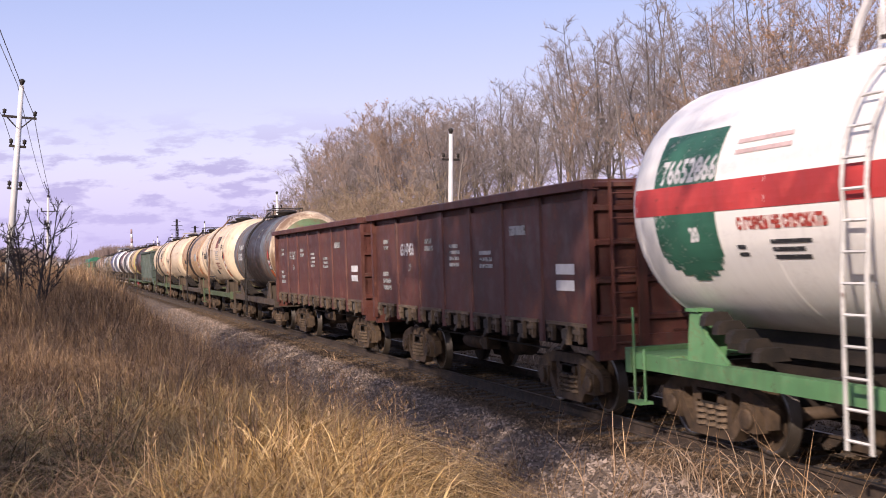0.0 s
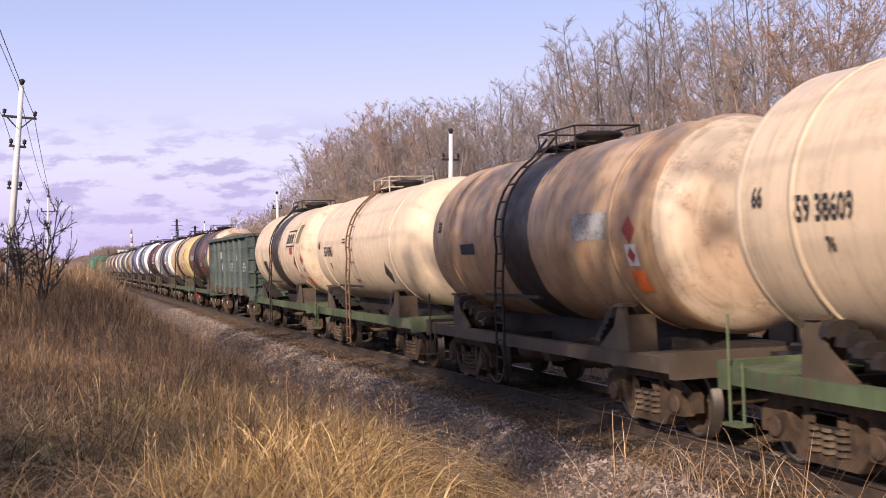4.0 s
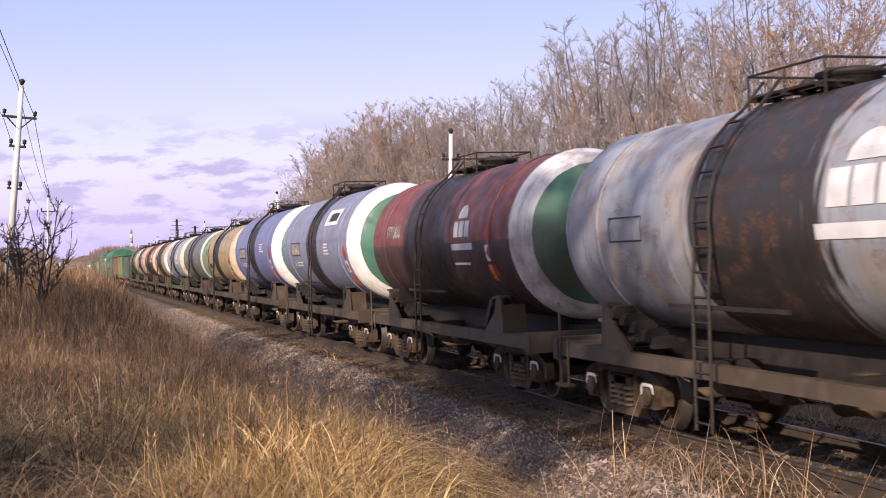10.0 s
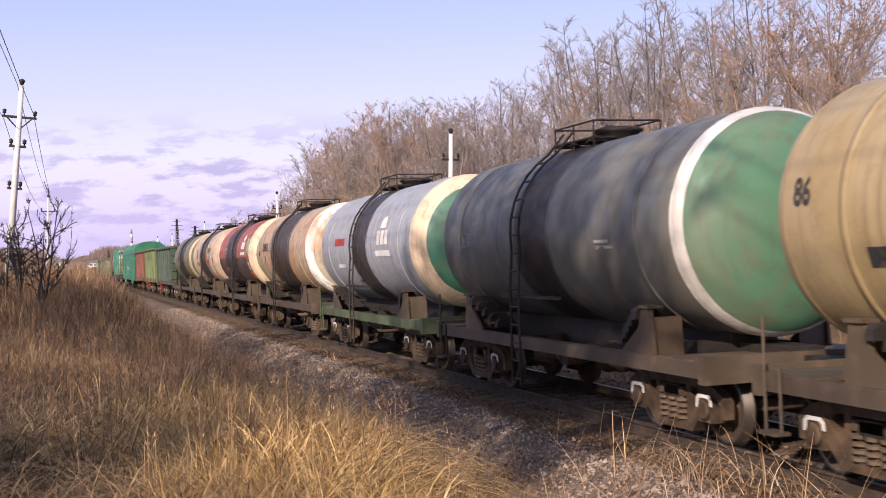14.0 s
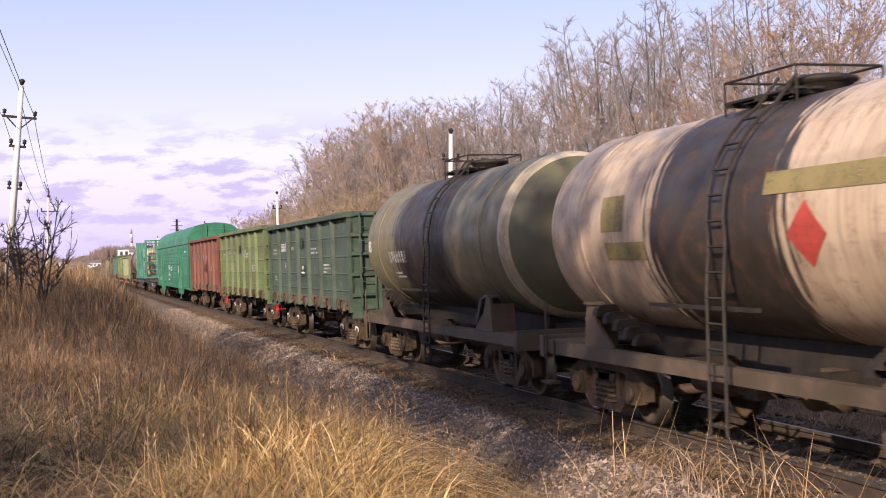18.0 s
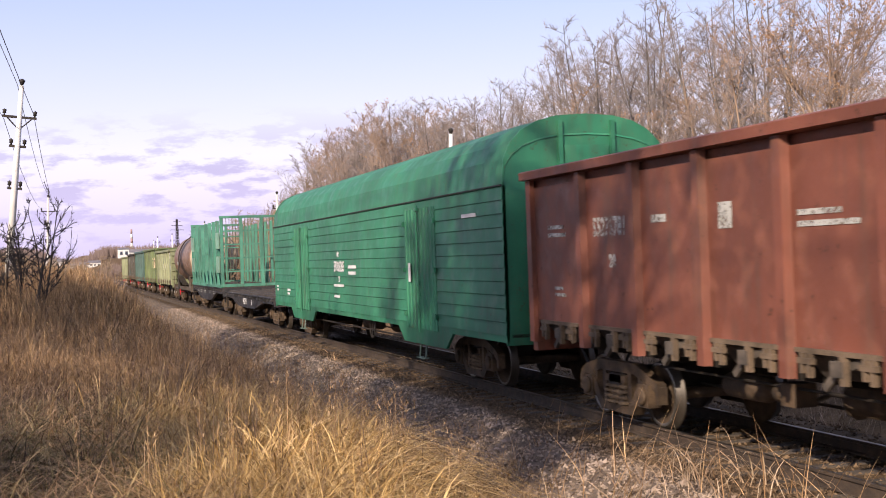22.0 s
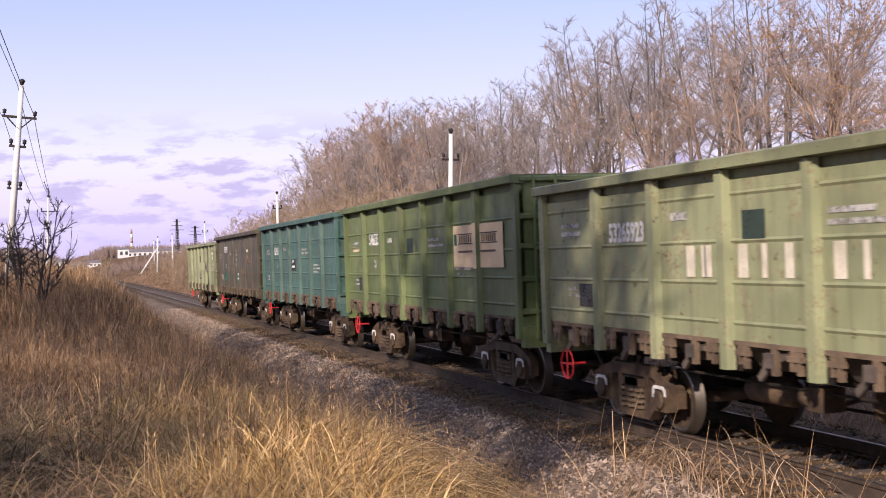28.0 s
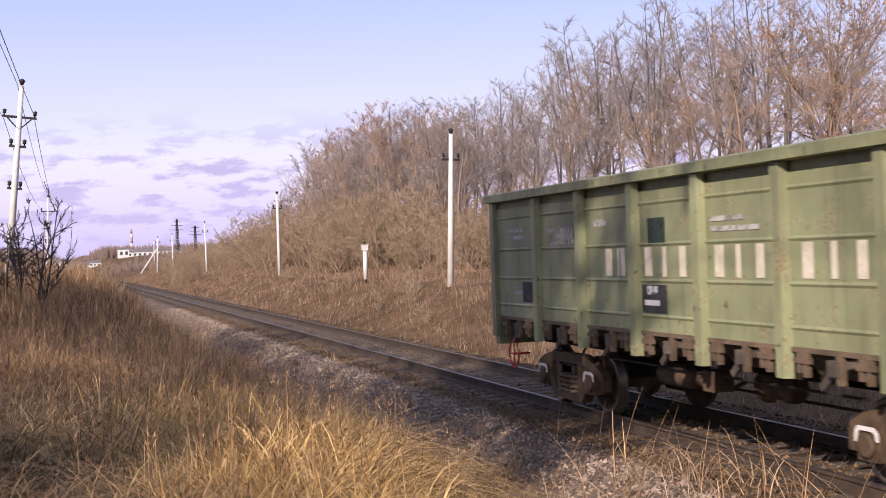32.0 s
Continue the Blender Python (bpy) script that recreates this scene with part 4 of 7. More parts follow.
def build_train():
    t = []
    white = barrel_paint("gas_tank_paint", [(-5.5, WHITE)], 0.1, 0.03, rough=0.4)
    t.append((tank(0, white, paint("leaf_green_frame", (0.1, 0.24, 0.1), dirty=0.4), "white gas tank wagon with red stripe and green frame", r=1.62, white_rail=paint("white_rail_paint", (0.7, 0.68, 0.64), dirty=0.2), ladder_y=0.0), 12.02))
    maroon = paint("maroon_paint", (0.11, 0.033, 0.022), dirty=0.55, rusty=0.5)
    t.append((gondola(1, maroon, 3.57, "rust-red steel gondola wagon with ribbed sides", False, False, False), 13.92))
    t.append((gondola(2, maroon, 3.57, "rust-red steel gondola wagon with faded lettering", False, False, False), 13.92))
    t.append((tank(3, ringed("black_tank_paint", (0.1, 0.12, 0.125), CREAM, GRASS_G, soot_top=2.5, soot_at=-0.1, dirt=0.6, rust=0.2, patina=((0.15, 0.08, 0.042), 0.9)), GRIMY_FRAME, "soot-black oil tank wagon with a cream and green end"), 12.02))
    t.append((tank(4, barrel_paint("cream_rail_tank", [(-5.5, GRASS_G), (-5.2, CREAM)], 0.28, 0.05), GREEN_FRAME, "cream fuel tank wagon with a green end and placards", white_rail=None), 12.02))
    t.append((tank(5, barrel_paint("orange_tank_paint", [(-5.5, CREAM), (-4.9, (0.5, 0.33, 0.18))], 0.4, 0.12, patina=((0.3, 0.13, 0.06), 0.4), soot_top=0.75), GRIMY_FRAME, "ochre fuel tank wagon with a black spill belt"), 12.02))
    t.append((tank(6, barrel_paint("cream_tank_paint", [(-5.5, CREAM)], 0.22, 0.06), GREEN_FRAME, "cream fuel tank wagon with a rusty ladder", white_rail=paint("cream_rail_paint", (0.55, 0.48, 0.35), dirty=0.4), ladder_y=0.2), 12.02))
    t.append((tank(7, barrel_paint("cream_belted_tank", [(-5.5, GRASS_G), (-5.26, CREAM)], 0.3, 0.1, patina=((0.4, 0.28, 0.16), 0.35), soot_top=0.85), GREEN_FRAME, "cream fuel tank wagon with a black belt and a green end"), 12.02))
    t.append((gondola(8, paint("slate_green_paint", (0.074, 0.104, 0.085), dirty=0.5), 3.7, "dark grey-green steel gondola wagon", True, False), 13.92))
    t.append((tank(9, ringed("brown_tank_paint", (0.075, 0.034, 0.025), CREAM, GRASS_G, soot_top=1.0, soot_at=0.5, dirt=0.5, patina=((0.19, 0.06, 0.034), 0.75)), GREEN_FRAME, "dark brown oil tank wagon with a cream and green end", True), 12.02))
    t.append((tank(10, barrel_paint("tan_tank_paint", [(-5.5, GRASS_G), (-5.1, (0.5, 0.42, 0.16)), (-4.7, TAN)], 0.28, 0.08, soot_top=0.95), GREEN_FRAME, "tan oil tank wagon with a black belt and a green end"), 12.02))
    t.append((tank(11, ringed("grey_logo_tank", GREY_T, WHITE, BOTTLE, soot_top=1.5, soot_at=-0.3, dirt=0.4, patina=((0.33, 0.24, 0.16), 0.5), rust=0.2), GRIMY_FRAME, "grey oil tank wagon with a white ring and green end"), 12.02))
    t.append((tank(12, ringed("red_black_tank", RED, WHITE, BOTTLE, soot_top=1.7, soot_at=0.5, patina=((0.08, 0.03, 0.024), 0.6), lower=(3.0, (0.045, 0.03, 0.028), -4.7, 6)), GRIMY_FRAME, "dark red and black oil tank wagon with a white ring"), 12.02))
    t.append((tank(13, ringed("slate_blue_tank", SLATE, WHITE, BOTTLE, soot_top=0.8, dirt=0.35), GRIMY_FRAME, "slate-blue oil tank wagon with a white ring and green end", ladder_y=-0.2), 12.02))
    t.append((tank(14, ringed("blue_tank_paint", BLUE, WHITE, BOTTLE, soot_top=0.75, dirt=0.28), GRIMY_FRAME, "violet-blue oil tank wagon with a white ring and green end", ladder_y=0.25), 12.02))
    t.append((tank(15, ringed("khaki_tank_paint", (0.36, 0.275, 0.145), CREAM, (0.12, 0.125, 0.055), soot_top=0.95, soot_at=0.35, patina=((0.28, 0.2, 0.085), 0.5)), GRIMY_FRAME, "orange-tan oil tank wagon with a black belt and cream ring"), 12.02))
    t.append((tank(16, barrel_paint("charcoal_tank_paint", [(-5.5, (0.075, 0.19, 0.11)), (-4.98, WHITE), (-4.74, DARK_T)], patina=((0.16, 0.145, 0.1), 0.4), soot_top=0.8, dirt=0.35), GRIMY_FRAME, "charcoal oil tank wagon with a cream ring and green end"), 12.02))
    t.append((tank(17, ringed("pale_grey_tank", GREY_T, CREAM, BOTTLE, soot_top=0.9), GREEN_FRAME, "pale grey oil tank wagon with a cream ring and green end"), 12.02))
    t.append((tank(18, barrel_paint("stained_cream_tank", [(-5.5, (0.45, 0.4, 0.3)), (-5.1, WHITE), (-4.7, (0.42, 0.33, 0.22))], 0.7, 0.2, soot_top=2.0, patina=((0.42, 0.2, 0.08), 0.7)), GRIMY_FRAME, "stained cream oil tank wagon with black spills"), 12.02))
    t.append((tank(19, ringed("red_logo_tank", (0.3, 0.07, 0.045), CREAM, GRASS_G, soot_top=1.9, soot_at=0.7, dirt=0.5, lower=(2.95, (0.05, 0.03, 0.028), -4.7, 6)), GRIMY_FRAME, "brick-red oil tank wagon with a black lower half", ladder_y=-0.6), 12.02))
    t.append((tank(20, barrel_paint("streaked_cream_tank", [(-5.5, (0.5, 0.385, 0.27))], 0.55, 0.15, soot_top=1.7, soot_at=0.05, patina=((0.36, 0.25, 0.17), 0.5)), GRIMY_FRAME, "cream oil tank wagon streaked with black spills", ladder_y=-0.35), 12.02))
    t.append((tank(21, barrel_paint("dark_olive_tank", [(-5.5, (0.1, 0.095, 0.045)), (-5.02, (0.6, 0.5, 0.33)), (-4.7, (0.15, 0.132, 0.068))], soot_top=2.1, soot_at=0.4, patina=((0.1, 0.09, 0.06), 0.5)), GRIMY_FRAME, "dark olive oil tank wagon with a cream ring", ladder_y=-0.6), 12.02))
    t.append((gondola(22, paint("deep_green_paint", (0.05, 0.085, 0.055), dirty=0.4), 3.78, "dark green steel gondola wagon with white lettering"), 13.92))
    t.append((gondola(23, paint("olive_green_paint", (0.13, 0.17, 0.06), dirty=0.4), 3.89, "olive green steel gondola wagon with faded lettering"), 13.92))
    t.append((gondola(24, paint("red_oxide_paint", (0.19, 0.06, 0.035), dirty=0.45, rusty=0.5), 3.85, "red-oxide steel gondola wagon", False, False, False), 13.92))
    t.append((covered(25, paint("bright_green_paint", (0.022, 0.185, 0.095), dirty=0.3, rusty=0.1, fade=0.15), "long bright green covered wagon with an arched roof"), 24.54))
    t.append((flat(26, "empty black flat wagon with a boarded deck"), 14.62))
    t.append((timber(27, "black timber wagon with green stakes and end racks"), 14.62))
    t.append((tank(28, barrel_paint("umber_tank_paint", [(-5.5, (0.6, 0.5, 0.36)), (-4.95, (0.15, 0.088, 0.06))], 0.5, 0.3, soot_top=1.0, patina=((0.24, 0.16, 0.11), 0.5)), GRIMY_FRAME, "dark brown tank wagon with a cream end", True), 12.02))
    lg = paint("pale_green_paint", (0.24, 0.26, 0.14), dirty=0.4, rusty=0.45)
    t.append((gondola(29, lg, 3.57, "pale olive-green gondola wagon with white stencilled letters"), 13.92))
    t.append((gondola(30, paint("moss_green_paint", (0.115, 0.155, 0.055), dirty=0.4), 3.86, "moss-green gondola wagon patched with plywood"), 13.92))
    t.append((gondola(31, paint("teal_paint", (0.052, 0.12, 0.1), dirty=0.4), 3.83, "weathered teal steel gondola wagon"), 13.92))
    t.append((gondola(32, paint("umber_paint", (0.072, 0.062, 0.036), dirty=0.35), 3.76, "dark umber steel gondola wagon with white lettering", ribs=False), 13.92))
    t.append((gondola(33, lg, 3.57, "pale olive-green gondola wagon at the tail of the train"), 13.92))
    return t


TRAIN = build_train()
START = [0.0] * len(TRAIN)  # distance of each wagon along the track at 0 s
START[22] = 11.1 + travelled(20.0)
for k in range(23, len(TRAIN)):
    START[k] = START[k - 1] + (TRAIN[k - 1][1] + TRAIN[k][1]) / 2
for k in range(21, -1, -1):
    START[k] = START[k + 1] - (TRAIN[k + 1][1] + TRAIN[k][1]) / 2
START[0] += 0.2


def motions():
    for (wagon, _), s0 in zip(TRAIN, START):
        walk(wagon, [(t, pose(TX, s0 - travelled(t), 0)) for t in range(0, 33, 2)])
    # wheels roll while their wagon is near
    for wheel, k, at in SPIN:
        rows, angle = [], 0.0
        for f in range(0, 961):
            t = f / FPS
            s = START[k] - travelled(t)
            if 4.0 < s < 36.0:
                rows.append((t, s))
        x, y, z = at
        if len(rows) < 2:
            walk(wheel, [(0.0, pose(x, y, z)), (32.0, pose(x, y, z))])
            continue
        s_first = rows[0][1]
        keys = [(t, pose(x, y, z, math.degrees((s_first - s) / WHEEL_R))) for t, s in rows]
        if rows[0][0] > 0.01:
            keys.insert(0, (0.0, keys[0][1]))
        if rows[-1][0] < 31.99:
            keys.append((32.0, keys[-1][1]))
        walk(wheel, keys)


# ---- lettering and marks, wagon by wagon ----
def dress():
    wag = [w for w, _ in TRAIN]
    R = TR + 0.008
    FL = -1.526  # just proud of a gondola's side sheet
    ABOVE = -1.5515  # proud of its creases

    def num(k, txt, y, z, size=0.36, mat=WHITE_MARK, wide=0.72, r=R):
        write_on(wag[k], txt, y, z, size, mat, wide, r)

    def lines(k, y, z, n, width, mat=WHITE_MARK, r=R, h=0.045, gap=0.085):
        bars_on(wag[k], y, z, n, width, mat, h, gap, radius=r)

    def patch(k, y0, y1, z0, z1, mat, r=R, label="", name="marking"):
        patch_on(wag[k], y0, y1, z0, z1, mat, radius=r, name=name, label=label)

    def dome_logo(k, y, z, w, mat, r=R):
        """A company mark: a half disc over three blocks."""
        bm = bmesh.new()
        a0 = math.asin((z - TZ) / r)
        ring = []
        for i in range(9):
            a = math.pi * i / 8
            b = a0 + (0.06 + 0.3 * w * math.sin(a)) / r
            ring.append(bm.verts.new((-r * math.cos(b), y + 0.3 * w * math.cos(a), TZ + r * math.sin(b))))
        bm.faces.new(ring)
        part("company_mark", bm, mat, wag[k], "half-disc company mark")
        for i in (-1, 0, 1):
            patch(k, y + i * w * 0.36 - w * 0.15, y + i * w * 0.36 + w * 0.15, z - 0.34 * w, z, mat, r, name="company_mark")
        patch(k, y - w * 0.7, y + w * 0.7, z - 0.62 * w, z - 0.48 * w, mat, r, name="company_mark")

    def placards(k, y, z):
        diamond_on(wag[k], y, z + 0.62, 0.2, RED_MARK, R + 0.002)
        patch(k, y - 0.16, y + 0.16, z + 0.12, z + 0.42, WHITE_MARK, R, "white hazard placard", "placard")
        diamond_on(wag[k], y, z + 0.27, 0.12, RED_MARK, R + 0.004)
        patch(k, y - 0.2, y + 0.2, z - 0.24, z + 0.06, ORANGE_MARK, R, "orange hazard plate", "placard")

    def frame_box(k, y0, y1, z0, z1, mat, r=R, t=0.025):
        patch(k, y0, y1, z0, z0 + t, mat, r), patch(k, y0, y1, z1 - t, z1, mat, r)
        patch(k, y0, y0 + t, z0, z1, mat, r), patch(k, y1 - t, y1, z0, z1, mat, r)

    # gas tank
    r0 = 1.628
    STRIPE = paint("red_stripe_paint", (0.55, 0.05, 0.045), dirty=0.2, rusty=0.05)
    bm, rows = bmesh.new(), []
    for y in np.linspace(-5.3, 5.3, 60):
        q = max(0.0, (abs(y) - TH + 0.62) / 0.62)
        ry = 1.62 * math.sqrt(max(0.0, 1 - q * q)) + 0.006
        rows.append([bm.verts.new((-math.sqrt(max(0.0, ry * ry - (z - TZ) ** 2)), y, z)) for z in (2.95, 3.04, 3.13, 3.22, 3.3)])
    for p, q in zip(rows, rows[1:]):
        for i in range(4):
            bm.faces.new((p[i], p[i + 1], q[i + 1], q[i]))
    part("stripe", bm, STRIPE, wag[0], "red waist stripe")
    patch(0, 2.75, 4.25, 3.3, 3.95, GREEN_MARK, r0, "dark green number panel", "panel")
    patch(0, 2.75, 4.25, 2.42, 2.95, GREEN_MARK, r0, "dark green number panel", "panel")
    for i, z in enumerate((2.34, 2.26, 2.19, 2.13)):
        q = (0.06, 0.16, 0.32, 0.55)[i]
        patch(0, 2.75 + q, 4.25 - q, z, (2.42, 2.34, 2.26, 2.19)[i], GREEN_MARK, r0, name="panel")
    num(0, "76652866", 3.42, 3.46, 0.42, WHITE_MARK, 0.8, r0 + 0.004)
    num(0, "20", 3.3, 2.68, 0.24, WHITE_MARK, 0.9, r0 + 0.004)
    num(0, "С ГОРКИ НЕ СПУСКАТЬ", 1.45, 2.78, 0.17, RED_MARK, 0.85, r0)
    lines(0, 1.7, 2.6, 3, 0.8, BLACK_MARK, r0), lines(0, 2.4, 2.55, 2, 0.25, BLACK_MARK, r0)
    lines(0, 2.4, 3.75, 2, 1.6, worn("faded_red_marking", (0.62, 0.45, 0.42), 0.7), r0, 0.05, 0.12)
    # rust-red gondolas
    for k, n in ((1, "65147456"), (2, "64156607")):
        write_on(wag[k], n, 3.48, 2.68, 0.36, WHITE_MARK if k == 1 else PALE_MARK, 0.75, None, FL)
        write_on(wag[k], "20", 3.3, 2.3, 0.22, PALE_MARK, 0.9, None, FL)
        bars_on(wag[k], 5.5, 2.95, 2, 0.5, PALE_MARK, 0.09, 0.14, off=FL)
        bars_on(wag[k], 5.6, 2.2, 3, 0.7, PALE_MARK, 0.1, 0.16, off=FL)
        bars_on(wag[k], 2.1, 2.9, 2, 0.6, PALE_MARK, 0.1, 0.15, off=FL)
        bars_on(wag[k], 0.4, 2.75, 4, 0.7, PALE_MARK, 0.07, 0.12, off=FL)
        bars_on(wag[k], -1.4, 2.6, 3, 0.8, PALE_MARK, 0.07, 0.12, off=FL)
        bars_on(wag[k], -3.0, 3.0, 1, 1.0, PALE_MARK, 0.16, 0.2, off=FL)
        bars_on(wag[k], -5.0, 2.35, 2, 1.0, WHITE_MARK, 0.16, 0.25, off=FL)
    # tanks
    num(3, "515 82682", 2.95, 2.95, 0.4), num(3, "62", 4.45, 2.55, 0.34, PALE_MARK), patch(3, 2.3, 2.5, 2.25, 2.5, PALE_MARK)
    patch(3, 2.0, 3.4, 3.25, 3.45, PALE_MARK, R, "scraped pale patch", "patch"), placards(3, -4.35, 2.35)
    frame_box(3, -1.6, -1.2, 3.7, 4.0, PALE_MARK)
    num(4, "559 38609", 3.2, 3.0, 0.36, BLACK_MARK), num(4, "66", 4.35, 3.15, 0.3, BLACK_MARK), num(4, "76", 3.1, 2.65, 0.2, BLACK_MARK)
    MAROON = worn("maroon_marking", (0.22, 0.06, 0.05), 0.7)
    patch(4, -1.75, -1.05, 3.35, 3.85, MAROON, R, "maroon company square", "company_mark")
    patch(4, -2.3, -1.85, 3.55, 3.85, BLACK_MARK, name="company_mark"), patch(4, -2.2, -1.85, 3.35, 3.47, MAROON, name="company_mark")
    lines(4, -1.1, 3.2, 5, 1.3, PALE_MARK), lines(4, -1.1, 2.68, 4, 1.4, MAROON), num(4, "БЕНЗИН С", -3.55, 3.35, 0.26, BLACK_MARK)
    diamond_on(wag[4], -3.95, 2.95, 0.24, BLACK_MARK, R + 0.002), placards(4, -4.3, 2.3)
    patch(4, -0.9, -0.3, 2.15, 2.35, BLACK_MARK, R, "dark repair patch", "patch")
    num(5, "50", 4.3, 3.3, 0.3, BLACK_MARK), patch(5, 2.2, 3.0, 2.75, 2.95, BLACK_MARK), patch(5, -3.6, -2.4, 2.9, 3.3, PALE_MARK), placards(5, -4.3, 2.4)
    num(6, "557 03961", 3.1, 2.95, 0.38, BLACK_MARK), num(6, "66", 4.3, 3.15, 0.32, BLACK_MARK), num(6, "76", 3.0, 2.55, 0.22, BLACK_MARK)
    lines(6, 1.3, 3.3, 2, 0.55, BLACK_MARK), diamond_on(wag[6], -3.0, 2.35, 0.3, BLACK_MARK, R)
    frame_box(7, -3.55, -2.1, 3.2, 3.75, BLACK_MARK, R, 0.05)
    for i in range(3):
        patch(7, -2.5 - i * 0.38, -2.22 - i * 0.38, 3.32, 3.62, BLACK_MARK, name="company_mark")
    patch(7, -3.2, -2.75, 2.95, 3.18, RED_MARK, name="company_mark"), placards(7, -4.65, 2.15)
    KHAKI = worn("khaki_patch", (0.25, 0.2, 0.08), 0.7)
    patch(7, -4.4, -3.8, 3.3, 3.9, KHAKI, R, "olive repaint patch", "patch"), patch(7, 2.2, 2.9, 2.2, 2.75, BLACK_MARK, R, "dark repaint patch", "patch")
    diamond_on(wag[7], -3.5, 2.65, 0.26, MAROON, R), diamond_on(wag[7], -3.65, 2.2, 0.26, MAROON, R)
    bars_on(wag[8], 5.7, 2.5, 2, 0.35, PALE_MARK, 0.18, 0.3, off=FL)
    write_on(wag[8], "57743515", 3.48, 2.85, 0.32, PALE_MARK, 0.75, None, FL)
    patch_on(wag[8], 1.1, 2.4, 2.72, 3.05, PALE_MARK, off=FL), patch_on(wag[8], 1.15, 1.75, 2.76, 3.0, GREEN_MARK, off=FL - 0.004)
    patch_on(wag[8], 1.6, 2.0, 2.2, 2.5, PALE_MARK, off=FL), patch_on(wag[8], 1.3, 1.9, 1.8, 2.05, BLACK_MARK, off=FL)
    bars_on(wag[8], -1.0, 2.5, 3, 1.3, PALE_MARK, 0.07, 0.13, off=FL), bars_on(wag[8], -3.0, 2.9, 1, 0.3, PALE_MARK, 0.3, 0.1, off=FL)
    bars_on(wag[8], -4.9, 2.5, 3, 0.9, PALE_MARK, 0.08, 0.14, off=FL)
    num(9, "504 56649", 2.95, 3.05, 0.42), num(9, "62", 4.5, 3.0, 0.32, PALE_MARK), num(9, "20", 1.85, 3.1, 0.22)
    patch(9, -4.6, -3.9, 2.55, 3.05, GRASS_PATCH, R, "green repaint patch", "patch"), diamond_on(wag[9], -3.55, 2.7, 0.22, PALE_MARK, R)
    lines(9, -1.0, 2.75, 2, 0.9, YELLOW_MARK), patch(9, -4.0, -3.6, 3.2, 3.45, PALE_MARK)
    patch(10, -4.1, -3.75, 3.1, 3.7, GRASS_PATCH, R, "green repaint patch", "patch"), placards(10, -4.05, 2.75), lines(10, -1.9, 2.65, 3, 0.8, KHAKI)
    patch(10, 1.4, 1.8, 2.95, 3.25, GRASS_PATCH)
    dome_logo(11, -2.4, 3.5, 1.15, WHITE_MARK)
    frame_box(11, 2.3, 3.3, 2.85, 3.2, BLACK_MARK), lines(11, 3.1, 2.7, 3, 0.6, PALE_MARK), placards(11, -4.1, 2.5)
    num(12, "51308656", 2.9, 3.3, 0.4, PALE_MARK), dome_logo(12, -2.1, 3.4, 0.9, WHITE_MARK), placards(12, -3.6, 2.5), lines(12, -1.5, 2.6, 1, 1.2)
    num(13, "506 64846", 2.62, 2.98, 0.42, YELLOW_MARK), frame_box(13, 1.86, 3.4, 2.8, 3.2, BLACK_MARK), num(13, "20", 3.0, 2.55, 0.22), lines(13, 2.7, 2.62, 2, 1.1)
    patch(13, -3.2, -1.5, 3.58, 4.0, WHITE_MARK, R, "white framed company panel", "company_mark"), patch(13, -3.0, -2.0, 3.68, 3.9, BLACK_MARK, R + 0.003, name="company_mark")
    lines(13, -1.7, 3.1, 4, 0.7), placards(13, -4.3, 2.2)
    num(14, "506 77137", 2.62, 2.98, 0.42, YELLOW_MARK), frame_box(14, 1.86, 3.4, 2.8, 3.2, BLACK_MARK), num(14, "20", 3.0, 2.55, 0.22), lines(14, 2.7, 2.62, 2, 1.1)
    lines(14, -1.9, 3.3, 4, 0.9), placards(14, -4.1, 2.3)
    num(15, "86", 4.4, 3.28, 0.42, BLACK_MARK), lines(15, 3.4, 2.7, 1, 1.3, BLACK_MARK, R, 0.2), placards(15, -4.2, 2.2)
    num(16, "51614063", 3.3, 3.0, 0.38, PALE_MARK), lines(16, 3.2, 3.35, 1, 0.5, PALE_MARK), lines(16, -2.4, 2.9, 2, 0.8, PALE_MARK)
    dome_logo(17, -2.3, 3.4, 1.0, WHITE_MARK), patch(17, 1.7, 2.9, 3.1, 3.3, RED_MARK), lines(17, 2.8, 2.6, 1, 1.3, WHITE_MARK, R, 0.1)
    num(18, "51049476", 3.1, 3.25, 0.4, BLACK_MARK), num(18, "20", 3.1, 2.85, 0.26, BLACK_MARK), patch(18, 4.3, 4.5, 2.95, 3.1, BLACK_MARK)
    num(19, "51174997", 2.6, 3.25, 0.38, PALE_MARK), dome_logo(19, -2.95, 3.6, 0.9, WHITE_MARK)
    patch(19, -4.7, -3.95, 3.05, 3.7, worn("pale_green_patch", (0.3, 0.38, 0.24), 0.7), R, "pale green repaint patch", "patch"), placards(19, -4.35, 2.3)
    lines(19, 2.8, 2.5, 2, 0.9, KHAKI)
    diamond_on(wag[20], -2.0, 2.85, 0.36, RED_MARK, R), patch(20, -3.6, -1.2, 3.3, 3.55, KHAKI, R, "olive repaint patch", "patch"), patch(20, 1.7, 2.9, 2.6, 2.85, KHAKI), placards(20, -4.3, 2.3)
    patch(20, 2.3, 3.0, 3.0, 3.5, KHAKI)
    num(21, "85", 4.5, 3.0, 0.36), [patch(21, 2.66 - 0.21 * i, 2.78 - 0.21 * i, 2.62, 2.88, PALE_MARK) for i in range(7)], lines(21, 2.7, 2.4, 2, 0.9, PALE_MARK)
    num(28, "61", 4.4, 2.95, 0.36, PALE_MARK), lines(28, 2.9, 2.9, 1, 1.3, PALE_MARK, R, 0.2)
